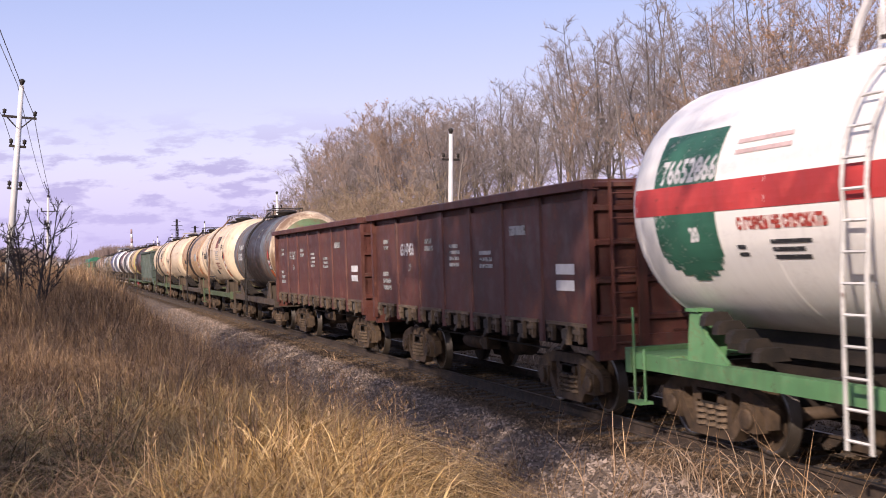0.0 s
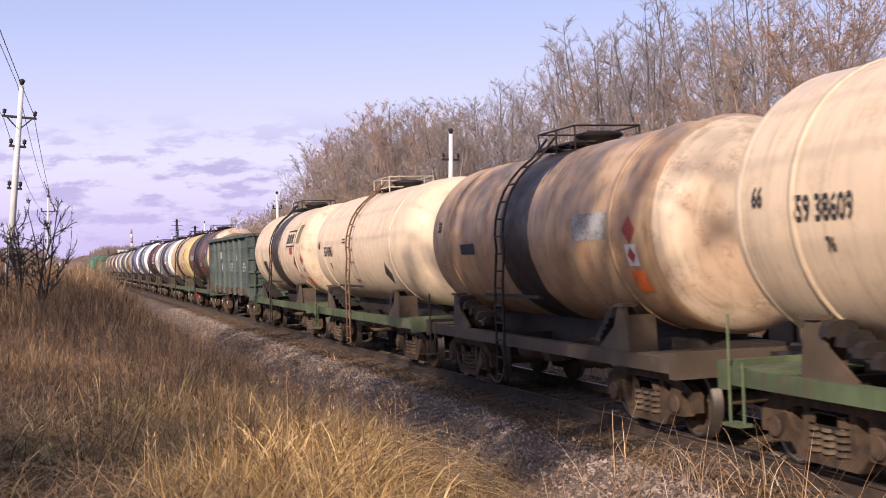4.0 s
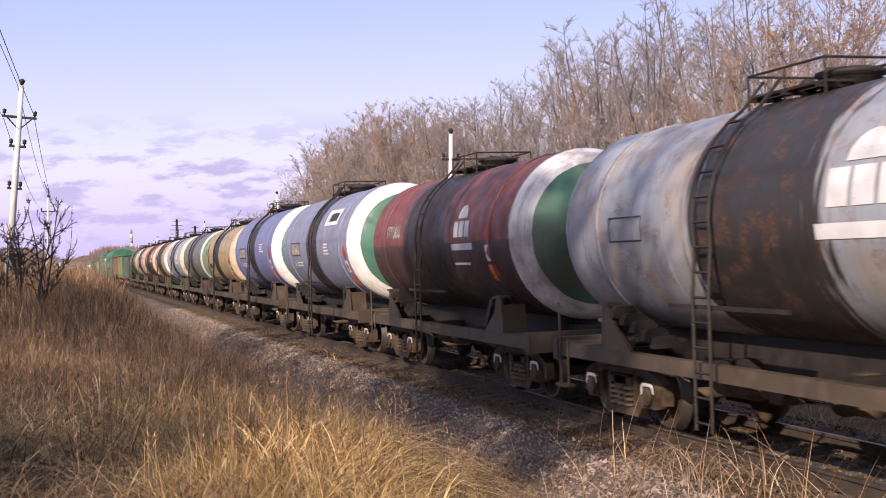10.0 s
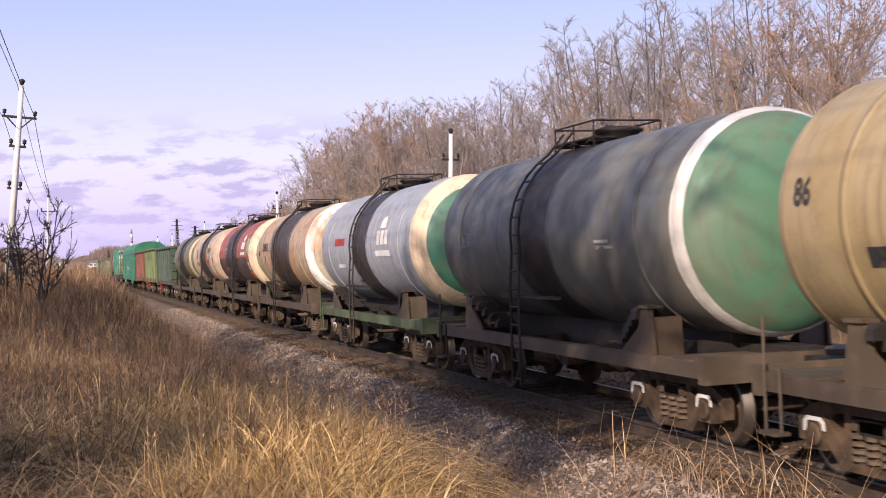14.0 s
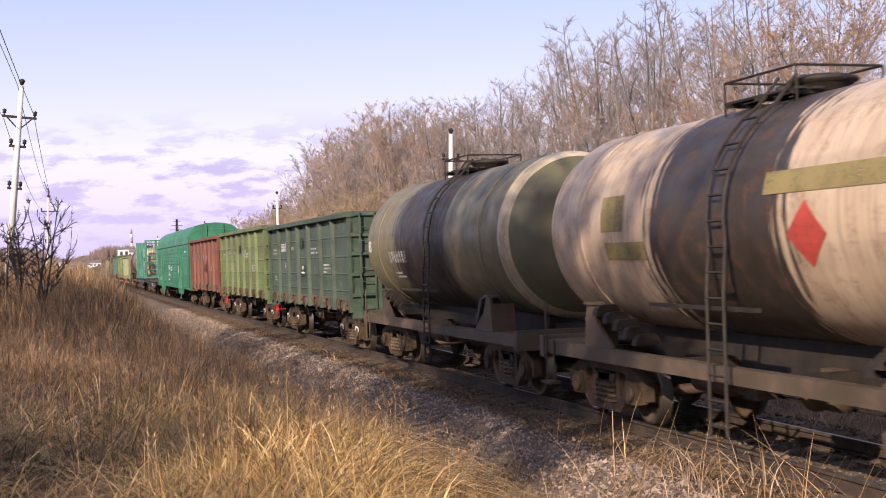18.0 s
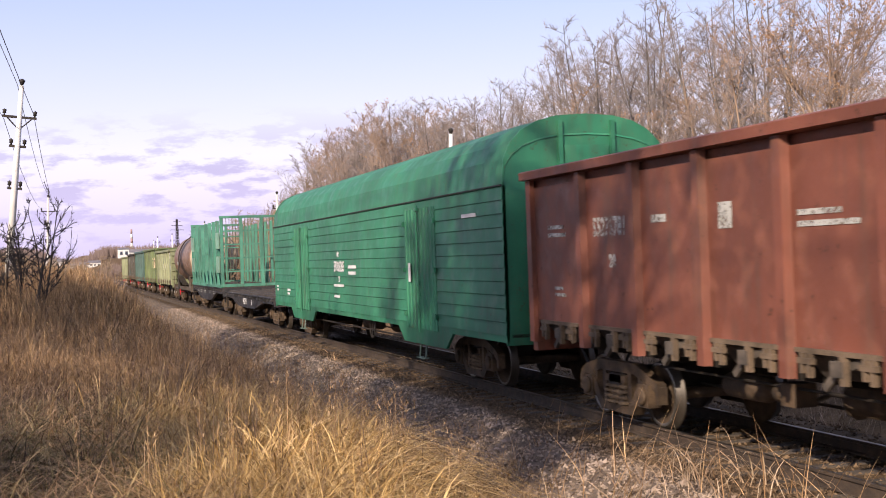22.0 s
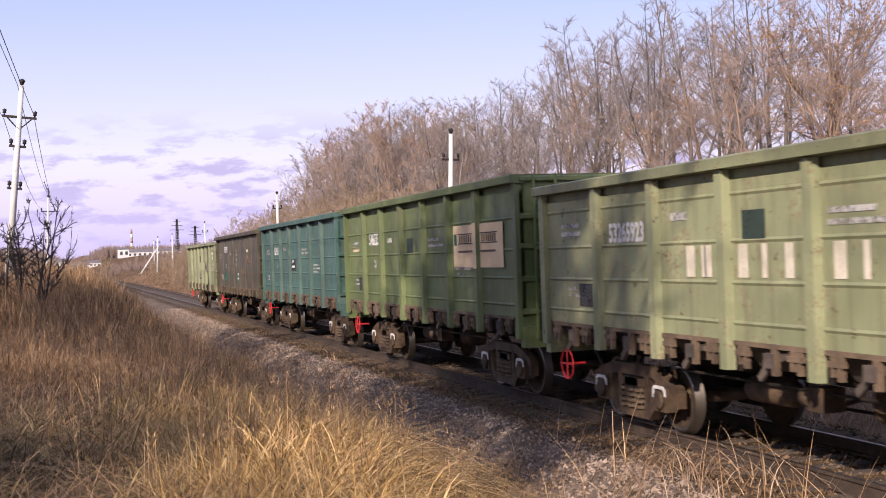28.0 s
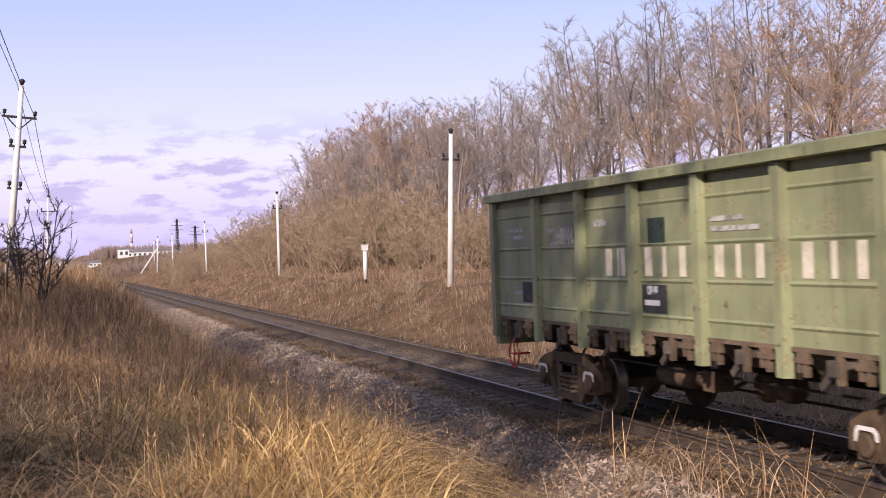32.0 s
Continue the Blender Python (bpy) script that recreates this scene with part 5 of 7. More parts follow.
    # gondolas behind the tanks
    for k, n, mat in ((22, "56581556", WHITE_MARK), (23, "59879304", PALE_MARK), (24, "55275781", PALE_MARK), (29, "53265923", WHITE_MARK),
                      (30, "54622386", WHITE_MARK), (31, "53596086", WHITE_MARK), (32, "52813995", WHITE_MARK), (33, "52260744", PALE_MARK)):
        z = {29: 2.76, 33: 2.76, 32: 3.12, 22: 2.98, 23: 3.02, 30: 2.98}.get(k, 2.86)
        write_on(wag[k], n, 3.48 if k != 30 else 3.3, z, 0.42 if k in (22, 23, 30) else 0.36, mat, 0.75, None, FL)
        if k not in (29, 33):
            write_on(wag[k], "20", 3.4, 2.38, 0.24, PALE_MARK, 0.9, None, FL)
        bars_on(wag[k], 5.7, 2.95, 2, 0.7, PALE_MARK, 0.06, 0.12, off=FL)
        bars_on(wag[k], 5.5, 2.0, 2, 0.5, PALE_MARK, 0.05, 0.1, off=FL)
        bars_on(wag[k], 2.2, 2.98, 1, 0.5, PALE_MARK, 0.1, 0.12, off=FL)
        if k != 32:
            bars_on(wag[k], -1.1, 2.9, 2, 1.2, PALE_MARK, 0.06, 0.12, off=FL)
        if k not in (29, 32, 33):
            bars_on(wag[k], -2.9, 2.4, 3, 1.0, PALE_MARK, 0.05, 0.1, off=FL)
    for k in (22, 23, 31, 32, 33):
        dy, dz = {33: (0.75, -0.5), 32: (-0.12, -0.5), 22: (0.6, -0.2), 23: (-0.1, -0.58)}.get(k, (0.75, 0.0))
        patch_on(wag[k], dy - 0.7, dy - 0.02, 2.2 + dz, 2.57 + dz, BLACK_MARK if k != 32 else GREEN_MARK, off=FL, name="data_panel", label="dark data panel")
        write_on(wag[k], "ОР 55", dy - 0.32, 2.49 + dz, 0.13, PLAIN_WHITE, 0.85, None, FL - 0.006)
        bars_on(wag[k], dy - 0.1, 2.37 + dz, 1, 0.55, WHITE_MARK, 0.07, 0.13, off=FL - 0.004)
    for k in (22, 23, 29, 30, 33):
        up = 0.3 if k in (22, 23) else 0.0
        patch_on(wag[k], 0.05, 0.52, 2.6 + up, 2.94 + up, DARK_PATCH, off=FL if not up else ABOVE, name="repair_patch", label="dark repair patch")
    for k in (29, 30, 33):
        patch_on(wag[k], 4.62, 5.1, 1.72, 2.06, BLACK_MARK, off=FL, name="repair_patch", label="dark repair patch")
    for k in (29, 33):
        # a row of large stencilled blocks, one for each letter of the company's name
        for i, y in enumerate((1.72, 1.4, 1.3, 0.52, 0.08, -0.4, -1.28, -1.7, -2.15, -3.05, -3.5, -3.95)):
            half = (0.1, 0.05, 0.08)[i % 3]
            patch_on(wag[k], y - half, y + half, 2.18, 2.56, PALE_LETTER, off=FL, name="company_letter")
        for z, w_ in ((3.28, 0.22), (3.02, 0.34), (2.78, 0.2)):
            patch_on(wag[k], -5.4 - w_, -5.4 + w_, z - 0.09, z + 0.09, PALE_LETTER, off=ABOVE, name="company_mark")
        bars_on(wag[k], -4.8, 2.5, 4, 1.2, PALE_MARK, 0.06, 0.11, off=FL)
    patch_on(wag[30], -4.24, -2.9, 2.3, 3.1, PLYWOOD, off=-1.545, name="plywood_patch", label="pale repaint patch")
    patch_on(wag[30], -5.68, -4.46, 2.3, 3.1, PLYWOOD, off=-1.545, name="plywood_patch", label="pale repaint patch")
    patch_on(wag[30], -4.44, -4.26, 2.28, 3.12, PLYWOOD, off=-1.624, name="plywood_patch")
    # the lessor's mark: an emblem, a bar for its name and a fainter line below
    patch_on(wag[30], -3.12, -2.96, 2.72, 2.94, GREEN_MARK, off=-1.552, name="company_mark")
    for y0, y1 in ((-4.2, -3.2), (-5.4, -4.5)):
        for z in (2.74, 2.92):
            patch_on(wag[30], y0, y1, z, z + 0.02, BLACK_MARK, off=-1.552, name="company_mark")
        for i in range(7):
            y = y0 + 0.08 + (y1 - y0 - 0.1) * i / 7
            patch_on(wag[30], y, y + 0.06, 2.77, 2.91, BROWN_MARK, off=-1.552, name="company_mark")
        patch_on(wag[30], y0 + 0.1, y1, 2.58, 2.62, BROWN_MARK, off=-1.552, name="company_mark")
    patch_on(wag[30], 5.0, 5.7, 2.7, 2.82, YELLOW_MARK, off=FL)
    patch_on(wag[32], 2.75, 4.1, 1.72, 2.06, GREEN_MARK, off=FL, name="repaint_patch", label="green repaint patch")
    patch_on(wag[32], 4.6, 4.9, 1.75, 2.0, YELLOW_MARK, off=FL)
    bars_on(wag[32], -2.95, 3.05, 1, 0.75, YELLOW_MARK, 0.1, 0.12, off=FL), bars_on(wag[32], -2.95, 2.8, 2, 0.9, ORANGE_FADED, 0.12, 0.2, off=FL)
    bars_on(wag[32], -3.0, 2.1, 2, 0.75, ORANGE_FADED, 0.07, 0.12, off=FL), bars_on(wag[32], 1.6, 2.25, 2, 0.9, ORANGE_FADED, 0.05, 0.18, off=FL)
    bars_on(wag[32], 0.12, 3.1, 4, 0.26, PALE_MARK, 0.1, 0.2, off=FL), bars_on(wag[32], -1.2, 2.2, 2, 1.2, ORANGE_FADED, 0.05, 0.18, off=FL)
    patch_on(wag[24], 0.2, 0.5, 2.75, 3.06, PALE_MARK, off=FL)
    for y in (-0.5, -0.9, -1.3):
        patch_on(wag[23], y - 0.15, y + 0.15, 2.7, 3.05, PALE_MARK, off=FL, name="company_mark")
    # covered wagon
    c = wag[25]
    write_on(c, "59006205", 1.2, 2.32, 0.4, WHITE_MARK, 0.8, None, -1.628)
    write_on(c, "20", 1.2, 1.98, 0.2, WHITE_MARK, 0.9, None, -1.628)
    write_on(c, "49т", 1.3, 2.66, 0.18, WHITE_MARK, 0.9, None, -1.628)
    bars_on(c, 0.1, 2.36, 2, 0.9, WHITE_MARK, 0.08, 0.16, off=-1.622)
    bars_on(c, 1.9, 1.85, 1, 1.3, WHITE_MARK, 0.07, 0.1, off=-1.622), bars_on(c, 1.9, 1.55, 1, 1.0, WHITE_MARK, 0.07, 0.1, off=-1.622)
    bars_on(c, 11.2, 1.7, 2, 0.4, WHITE_MARK, 0.07, 0.12, off=-1.622), bars_on(c, 9.2, 1.6, 2, 0.6, WHITE_MARK, 0.07, 0.12, off=-1.622)
    bars_on(c, -9.5, 3.3, 1, 1.0, WHITE_MARK, 0.07, 0.1, off=-1.622), patch_on(c, -6.05, -5.88, 2.0, 2.4, WHITE_MARK, off=-1.67, name="door_notice", label="white paper notice on the door")
    # flat wagons
    write_on(wag[26], "94227915", 0.85, 0.88, 0.34, WHITE_MARK, 0.85, None, -1.453)
    write_on(wag[26], "66", -1.0, 0.86, 0.3, WHITE_MARK, 0.7, None, -1.453)
    bars_on(wag[26], 4.8, 1.2, 1, 0.6, PALE_MARK, 0.06, 0.1, off=-1.452)
    for y in (4.5, 3.0, 1.2, -1.0, -2.6):
        bars_on(wag[27], y, 1.2, 3, 0.8, PALE_MARK, 0.05, 0.09, off=-1.452)
    # arched guard over the gas tank's fittings
    bm = bmesh.new()
    for x in (-0.62, 0.62):
        tube(bm, [(x, 1.45 * math.cos(a), 4.45 + 1.05 * math.sin(a)) for a in np.linspace(0, math.pi, 15)], 0.05)
    for y in (-0.9, 0.0, 0.9):
        bar(bm, (-0.62, y, 5.1), (0.62, y, 5.1), 0.03)
        for x in (-0.62, 0.62):
            bar(bm, (x, y, 4.6), (x, y, 5.3), 0.03)
    part("dome_guard", bm, WHITE_MARK, wag[0], "white arched guard over the valves")


PLAIN_WHITE = plain("white_lettering", (0.62, 0.6, 0.57), 0.7)
BROWN_MARK = worn("brown_marking", (0.12, 0.07, 0.04), 0.7)
ORANGE_FADED = worn("faded_orange_marking", (0.24, 0.14, 0.075), 0.7, 0.48)
GRASS_PATCH = worn("green_patch", (0.13, 0.22, 0.09), 0.7)
DARK_PATCH = worn("dark_green_patch", (0.022, 0.04, 0.03), 0.7)
PALE_LETTER = mottled("pale_lettering", (0.46, 0.42, 0.32), (0.6, 0.55, 0.44), 4.0, 0.8, 0.1)
dress()

# barrels sit low in their saddles, two sizes of them
ON_FRAME = ("side_sill", "end_beam", "grab_rail", "saddle", "saddle_block", "center_sill", "drain_valve", "bogie", "coupler", "brake_hose",
            "air_reservoir", "brake_cylinder", "brake_valve", "brake_rod", "brake_pipe", "handwheel")


def settle(wagon, drop, grow):
    m = Matrix.Translation((0, 0, TZ - drop)) @ Matrix.Diagonal((grow, 1, grow, 1)) @ Matrix.Translation((0, 0, -TZ))
    for ob in wagon.children:
        if ob.name.split(".")[0] not in ON_FRAME:
            ob.matrix_basis = m @ ob.matrix_basis


for k in (3, 4, 5, 6, 7, 9, 10, 11, 12, 13, 14, 15, 16, 17, 18, 19, 20, 21, 28):
    settle(TRAIN[k][0], *((0.11, 1.06) if k in (4, 13, 14) else (0.21, 1.0)))

for ob in TRAIN[26][0].children:
    if ob.name.split(".")[0] in ("side_sill", "center_sill", "end_beam", "deck_board", "deck_bearer"):
        ob.matrix_basis = Matrix.Translation((0, 0, 0.64)) @ Matrix.Diagonal((1, 1, 0.78, 1)) @ Matrix.Translation((0, 0, -0.64)) @ ob.matrix_basis

# ---- ground, track ----
def smooth(a, b, x):
    t = np.clip((x - a) / (b - a), 0, 1)
    return t * t * (3 - 2 * t)


def land(x, y):
    """Height of the ground: near bank, ballast bed, ditch, far bank, rising country."""
    x, y = np.asarray(x, float), np.asarray(y, float)
    bed = -0.2 + 0 * x
    near = -0.2 - 0.6 * smooth(6.6, 5.0, x) + 1.35 * smooth(5.2, 1.6, x) + 0.75 * smooth(1.5, -7.0, x) + 0.9 * smooth(-8, -40, x)
    near = near + 1.25 * smooth(26, 58, y) * smooth(4.2, 0.8, x)
    far = -0.2 - 0.65 * smooth(10.9, 12.2, x) + 1.9 * smooth(12.4, 18.5, x) + 1.3 * smooth(20, 40, x)
    z = np.where(x < 6.6, near, np.where(x > 10.9, far, bed))
    side = smooth(9, 30, np.abs(x - TX))
    z = z + side * (smooth(200, 620, y) * 5.0 + smooth(700, 2500, y) * 16.0)
    wob = 0.12 * np.sin(x * 0.9 + 1.3 * np.sin(y * 0.31)) * np.sin(y * 0.47 + 0.6 * x) + 0.08 * np.sin(1.7 * x - 0.8 * y)
    off = np.where(x < TX, smooth(5.2, 3.0, x), smooth(12.2, 14.5, x))
    return z + wob * off


def grid_mesh(name, xs, ys, zf):
    X, Y = np.meshgrid(xs, ys)
    V = np.stack([X.ravel(), Y.ravel(), zf(X.ravel(), Y.ravel())], 1)
    nx, ny = len(xs), len(ys)
    i = np.arange(nx * ny).reshape(ny, nx)
    F = np.stack([i[:-1, :-1].ravel(), i[:-1, 1:].ravel(), i[1:, 1:].ravel(), i[1:, :-1].ravel()], 1)
    me = bpy.data.meshes.new(name)
    me.from_pydata(V.tolist(), [], F.tolist())
    me.polygons.foreach_set("use_smooth", [True] * len(F))
    return me


def ground_material():
    m = Nodes("meadow_and_ballast_soil")
    co = m.coords(vary=False)
    sep = m.add("ShaderNodeSeparateXYZ")
    m.put(m.tc.outputs["Object"], sep.inputs[0])
    big, mid, fine = m.noise(co, 0.25, 4.0), m.noise(co, 1.6, 5.0), m.noise(co, 18.0, 5.0)
    turf = m.mix(m.span(big, 0.35, 0.65), (0.08, 0.048, 0.026), (0.15, 0.095, 0.05))
    turf = m.mix(m.span(mid, 0.45, 0.7), turf, (0.05, 0.034, 0.02))
    turf = m.mix(m.span(fine, 0.5, 0.7, 0.0, 0.6), turf, (0.24, 0.16, 0.085))
    stone = m.mix(m.span(mid, 0.4, 0.65), (0.12, 0.092, 0.072), (0.2, 0.154, 0.12))
    edge = m.math("ADD", sep.outputs[0], m.math("MULTIPLY", m.math("SUBTRACT", big, 0.5), 1.2))
    f = m.math("MULTIPLY", m.span(edge, 4.4, 5.0), m.span(edge, 12.6, 12.0))
    c = m.mix(f, turf, stone)
    # oily brown bed between and beside the rails, carried over the far shoulder as painted shade
    c = m.mix(m.math("MULTIPLY", m.span(edge, 6.75, 7.15), m.span(edge, 12.5, 12.1)), c, m.mix(m.span(mid, 0.4, 0.65), (0.06, 0.041, 0.025), (0.125, 0.083, 0.05)))
    m.bump(fine, 0.6, 0.08)
    return m.done(c, 0.95, 0.0, 0.1)


def steps(*spans):
    out = []
    for a, b, d in spans:
        out += list(np.arange(a, b, d))
    return np.array(out + [spans[-1][1]])


tagged(new("ground", grid_mesh("ground", steps((-3000, -200, 350), (-200, -40, 20), (-40, -8, 4), (-8, 20, 0.4), (20, 60, 4), (60, 240, 20), (240, 3000, 350)),
                               steps((-1200, -60, 120), (-60, 0, 6), (0, 70, 0.7), (70, 240, 4), (240, 900, 22), (900, 4500, 300)), land)),
       "dry autumn meadow with a gravel railway bed", "ground", "", "structure").data.materials.append(ground_material())

SLEEPER = mottled("sleeper_wood", (0.05, 0.038, 0.03), (0.1, 0.075, 0.055), 2.0, 0.9, 0.4)


def build_track():
    track = empty("railway_track", "single railway track on gravel ballast with dark sleepers", "railway track", "", "structure")
    for s in (-1, 1):
        def rail(bm, s=s):
            c = TX + s * 0.797
            prof = [(-0.075, -0.18), (0.075, -0.18), (0.07, -0.165), (0.012, -0.15), (0.009, -0.05), (0.036, -0.038), (0.036, -0.008), (0.03, -0.002), (-0.03, -0.002), (-0.036, -0.008), (-0.036, -0.038), (-0.009, -0.05), (-0.012, -0.15), (-0.07, -0.165)]
            prism(bm, [(c + x, z) for x, z in prof], "y", -700, 700)
        bm = bmesh.new()
        rail(bm)
        r = part("rail", bm, RUST_RAIL, track, "rusty rail with a bright worn head")
        bm = bmesh.new()
        box(bm, TX + s * 0.797 - 0.03, TX + s * 0.797 + 0.03, -700, 700, -0.004, 0.0)
        part("rail_head", bm, RAIL_HEAD, r)

    def sleeper(bm):
        prism(bm, [(-0.12, -0.34), (0.12, -0.34), (0.12, -0.2), (0.09, -0.185), (-0.09, -0.185), (-0.12, -0.2)], "x", -1.35, 1.35)
        for s in (-1, 1):
            box(bm, s * 0.797 - 0.17, s * 0.797 + 0.17, -0.07, 0.07, -0.186, -0.176)
    me = shared("sleeper", sleeper)
    for k in range(260):
        use("sleeper", me, SLEEPER, track, "", pose(TX, -4 + k * 0.545, 0, 0, 0, random.uniform(-1, 1)))
    bm = bmesh.new()
    y = -4 + 260 * 0.545
    while y < 420:
        box(bm, TX - 1.35, TX + 1.35, y - 0.12, y + 0.12, -0.34, -0.186)
        y += 0.545
    y = -4.545
    while y > -300:
        box(bm, TX - 1.35, TX + 1.35, y - 0.12, y + 0.12, -0.34, -0.186)
        y -= 0.545
    far = part("far_sleepers", bm, SLEEPER, track)
    far["kind"] = "stuff"
    # loose stones of the bed
    rng = np.random.default_rng(5)
    N = 60000
    yy = 7 + 70 * rng.random(N) ** 1.8
    xx = np.where(rng.random(N) < 0.7, rng.uniform(4.5, 8.0, N), rng.uniform(8.0, 12.2, N))
    zz = land(xx, yy)
    r = rng.uniform(0.012, 0.03, N) * (1 + 0.8 * rng.random(N) ** 6)
    base = np.array([(1, 0, 0), (-1, 0, 0), (0, 1, 0), (0, -1, 0), (0, 0, 0.75), (0, 0, -0.75)])
    jit = rng.normal(0, 0.33, (N, 6, 3))
    B = (base[None] + jit) * r[:, None, None] * (0.7 + 0.6 * rng.random((N, 1, 3)))
    ang = rng.uniform(0, math.tau, N)
    c, s = np.cos(ang)[:, None], np.sin(ang)[:, None]
    V = np.empty_like(B)
    V[..., 0] = B[..., 0] * c - B[..., 1] * s + xx[:, None]
    V[..., 1] = B[..., 0] * s + B[..., 1] * c + yy[:, None]
    V[..., 2] = B[..., 2] + zz[:, None] + 0.006
    T = np.array([(0, 2, 4), (2, 1, 4), (1, 3, 4), (3, 0, 4), (2, 0, 5), (1, 2, 5), (3, 1, 5), (0, 3, 5)])
    F = (T[None] + 6 * np.arange(N)[:, None, None]).reshape(-1, 3)
    me = bpy.data.meshes.new("ballast")
    me.from_pydata(V.reshape(-1, 3).tolist(), [], F.tolist())
    m = Nodes("ballast_stones")
    g = m.add("ShaderNodeNewGeometry")
    sep = m.add("ShaderNodeSeparateXYZ")
    m.put(m.tc.outputs["Object"], sep.inputs[0])
    e = m.math("ADD", sep.outputs[0], m.math("MULTIPLY", m.math("SUBTRACT", m.noise(m.coords(vary=False), 0.8, 3.0), 0.5), 0.9))
    pink = m.mix(g.outputs["Random Per Island"], (0.13, 0.098, 0.078), (0.42, 0.325, 0.255))
    # oil-brown by the rails; on the far shoulder it paints the train's shade
    oily_shade = m.mix(g.outputs["Random Per Island"], (0.055, 0.037, 0.023), (0.18, 0.12, 0.073))
    c = m.mix(m.math("MULTIPLY", m.span(e, 6.75, 7.15), m.span(e, 12.5, 12.1)), pink, oily_shade)
    me.materials.append(m.done(c, 0.9, 0.0, 0.2))
    b = new("ballast", me)
    tagged(b, "loose grey-pink crushed stone ballast", "ballast", "", "stuff")


build_track()


# ---- line poles ----
CONCRETE = mottled("pale_concrete", (0.55, 0.53, 0.5), (0.68, 0.66, 0.62), 1.5, 0.85, 0.15)
WIRE = plain("wire", (0.05, 0.05, 0.055), 0.5)


def line_pole(x, y, h, lean=0.0, arms=((0.0, 0.5),), both=False, label="white concrete line pole with a small crossarm"):
    p = empty("line_pole", label, "pole", "line poles")
    p.matrix_basis = pose(x, y, float(land(x, y)) - 0.1, 0, lean, 0)
    bm = bmesh.new()
    lathe(bm, [(0, 0.17), (h, 0.1), (h + 0.02, 0.0)], "z", 10)
    part("shaft", bm, CONCRETE, p)
    for dz, half in arms:
        bm = bmesh.new()
        z = h - dz
        box(bm, -half, half, -0.05, 0.05, z - 0.06, z + 0.04)
        if half > 0.55:
            bar(bm, (-0.05, 0, z - 0.5), (-half * 0.7, 0, z - 0.06), 0.03)
            bar(bm, (0.05, 0, z - 0.5), (half * 0.7, 0, z - 0.06), 0.03)
        a = part("crossarm", bm, IRON, p)
        for s in (-1, 1):
            bm = bmesh.new()
            lathe(bm, [(z + 0.04, 0.03), (z + 0.1, 0.03), (z + 0.12, 0.08), (z + 0.2, 0.07), (z + 0.26, 0.09), (z + 0.32, 0.0)], "z", 8, (s * (half - 0.08), 0, 0))
            part("insulator", bm, IRON, a)
    bm = bmesh.new()
    lathe(bm, [(h, 0.05), (h + 0.12, 0.1), (h + 0.22, 0.14), (h + 0.28, 0.06), (h + 0.3, 0.0)], "z", 8)
    part("top_insulator", bm, IRON, p)
    return p


RIGHT_LINE = ((18.3, 57.1, 7.6, 2.2), (19.1, 110.4, 7.6, 0.0), (20.3, 178, 7.5, -1.0), (22.1, 254, 7.5, 0.5), (24.0, 330, 7.5, 0))
for x, y, h, lean in RIGHT_LINE:
    line_pole(x, y, h, lean, ((1.25, 0.45),))
for x, y, h, lean in ((-2.1, 55.0, 8.45, 5.6), (-1.1, 127.0, 7.7, 2.0)):
    line_pole(x, y, h, lean, ((1.35, 0.7), (2.6, 0.35), (4.4, 0.3)), label="leaning pale pole with crossarms beside the line")
braced = line_pole(17.2, 230, 6.6, 2.0, ((0.9, 0.5),), label="braced white line pole")
bm = bmesh.new()
bar(bm, (-3.0, 0, 0), (-0.1, 0, 4.6), 0.13, 8)
part("brace", bm, CONCRETE, braced)


def wire(a, b, sag, r=0.012):
    bm = bmesh.new()
    a, b = Vector(a), Vector(b)
    pts = [a.lerp(b, t) - Vector((0, 0, 4 * sag * t * (1 - t))) for t in np.linspace(0, 1, 9)]
    tube(bm, pts, r, 4)
    me = bpy.data.meshes.new("line_wire")
    bm.to_mesh(me)
    bm.free()
    me.materials.append(WIRE)
    tagged(new("line_wire", me), "thin dark overhead line wire", "wire", "overhead wires")


for dx, z in ((-0.6, 8.65), (0.62, 8.8), (0.0, 10.1)):
    wire((-1.45 + dx, 55, z + 0.35), (-3.6 + dx, -14, z + 2.8), 0.5, 0.014)
    wire((-1.45 + dx, 55, z + 0.35), (-0.8 + dx, 127, z - 0.2), 0.9, 0.014)
for dx, z in ((-0.4, 7.6), (0.4, 7.6), (0.0, 9.0)):
    wire((18.5 + dx, 57.1, z), (17.8 + dx, -6, z + 0.6), 0.5, 0.005)
    wire((18.5 + dx, 57.1, z), (19.1 + dx, 110.4, z + 0.4), 0.7, 0.006)


# ---- marker post by the line ----
def marker_post(x, y):
    p = empty("marker_post", "white trackside marker post with a boxed head", "post")
    p.matrix_basis = pose(x, y, float(land(x, y)) - 0.05)
    bm = bmesh.new()
    lathe(bm, [(0.0, 0.09), (0.35, 0.09)], "z", 10)
    part("base", bm, IRON, p)
    bm = bmesh.new()
    lathe(bm, [(0.35, 0.13), (2.05, 0.13), (2.06, 0.0)], "z", 12)
    part("shaft", bm, CONCRETE, p)
    bm = bmesh.new()
    box(bm, -0.17, 0.17, -0.14, 0.14, 2.1, 2.4)
    box(bm, -0.21, 0.21, -0.18, 0.18, 2.4, 2.46)
    part("head_box", bm, CONCRETE, p)
    bm = bmesh.new()
    box(bm, -0.06, 0.06, -0.06, 0.06, 2.46, 2.66)
    part("cap", bm, IRON, p)


marker_post(17.7, 72.0)


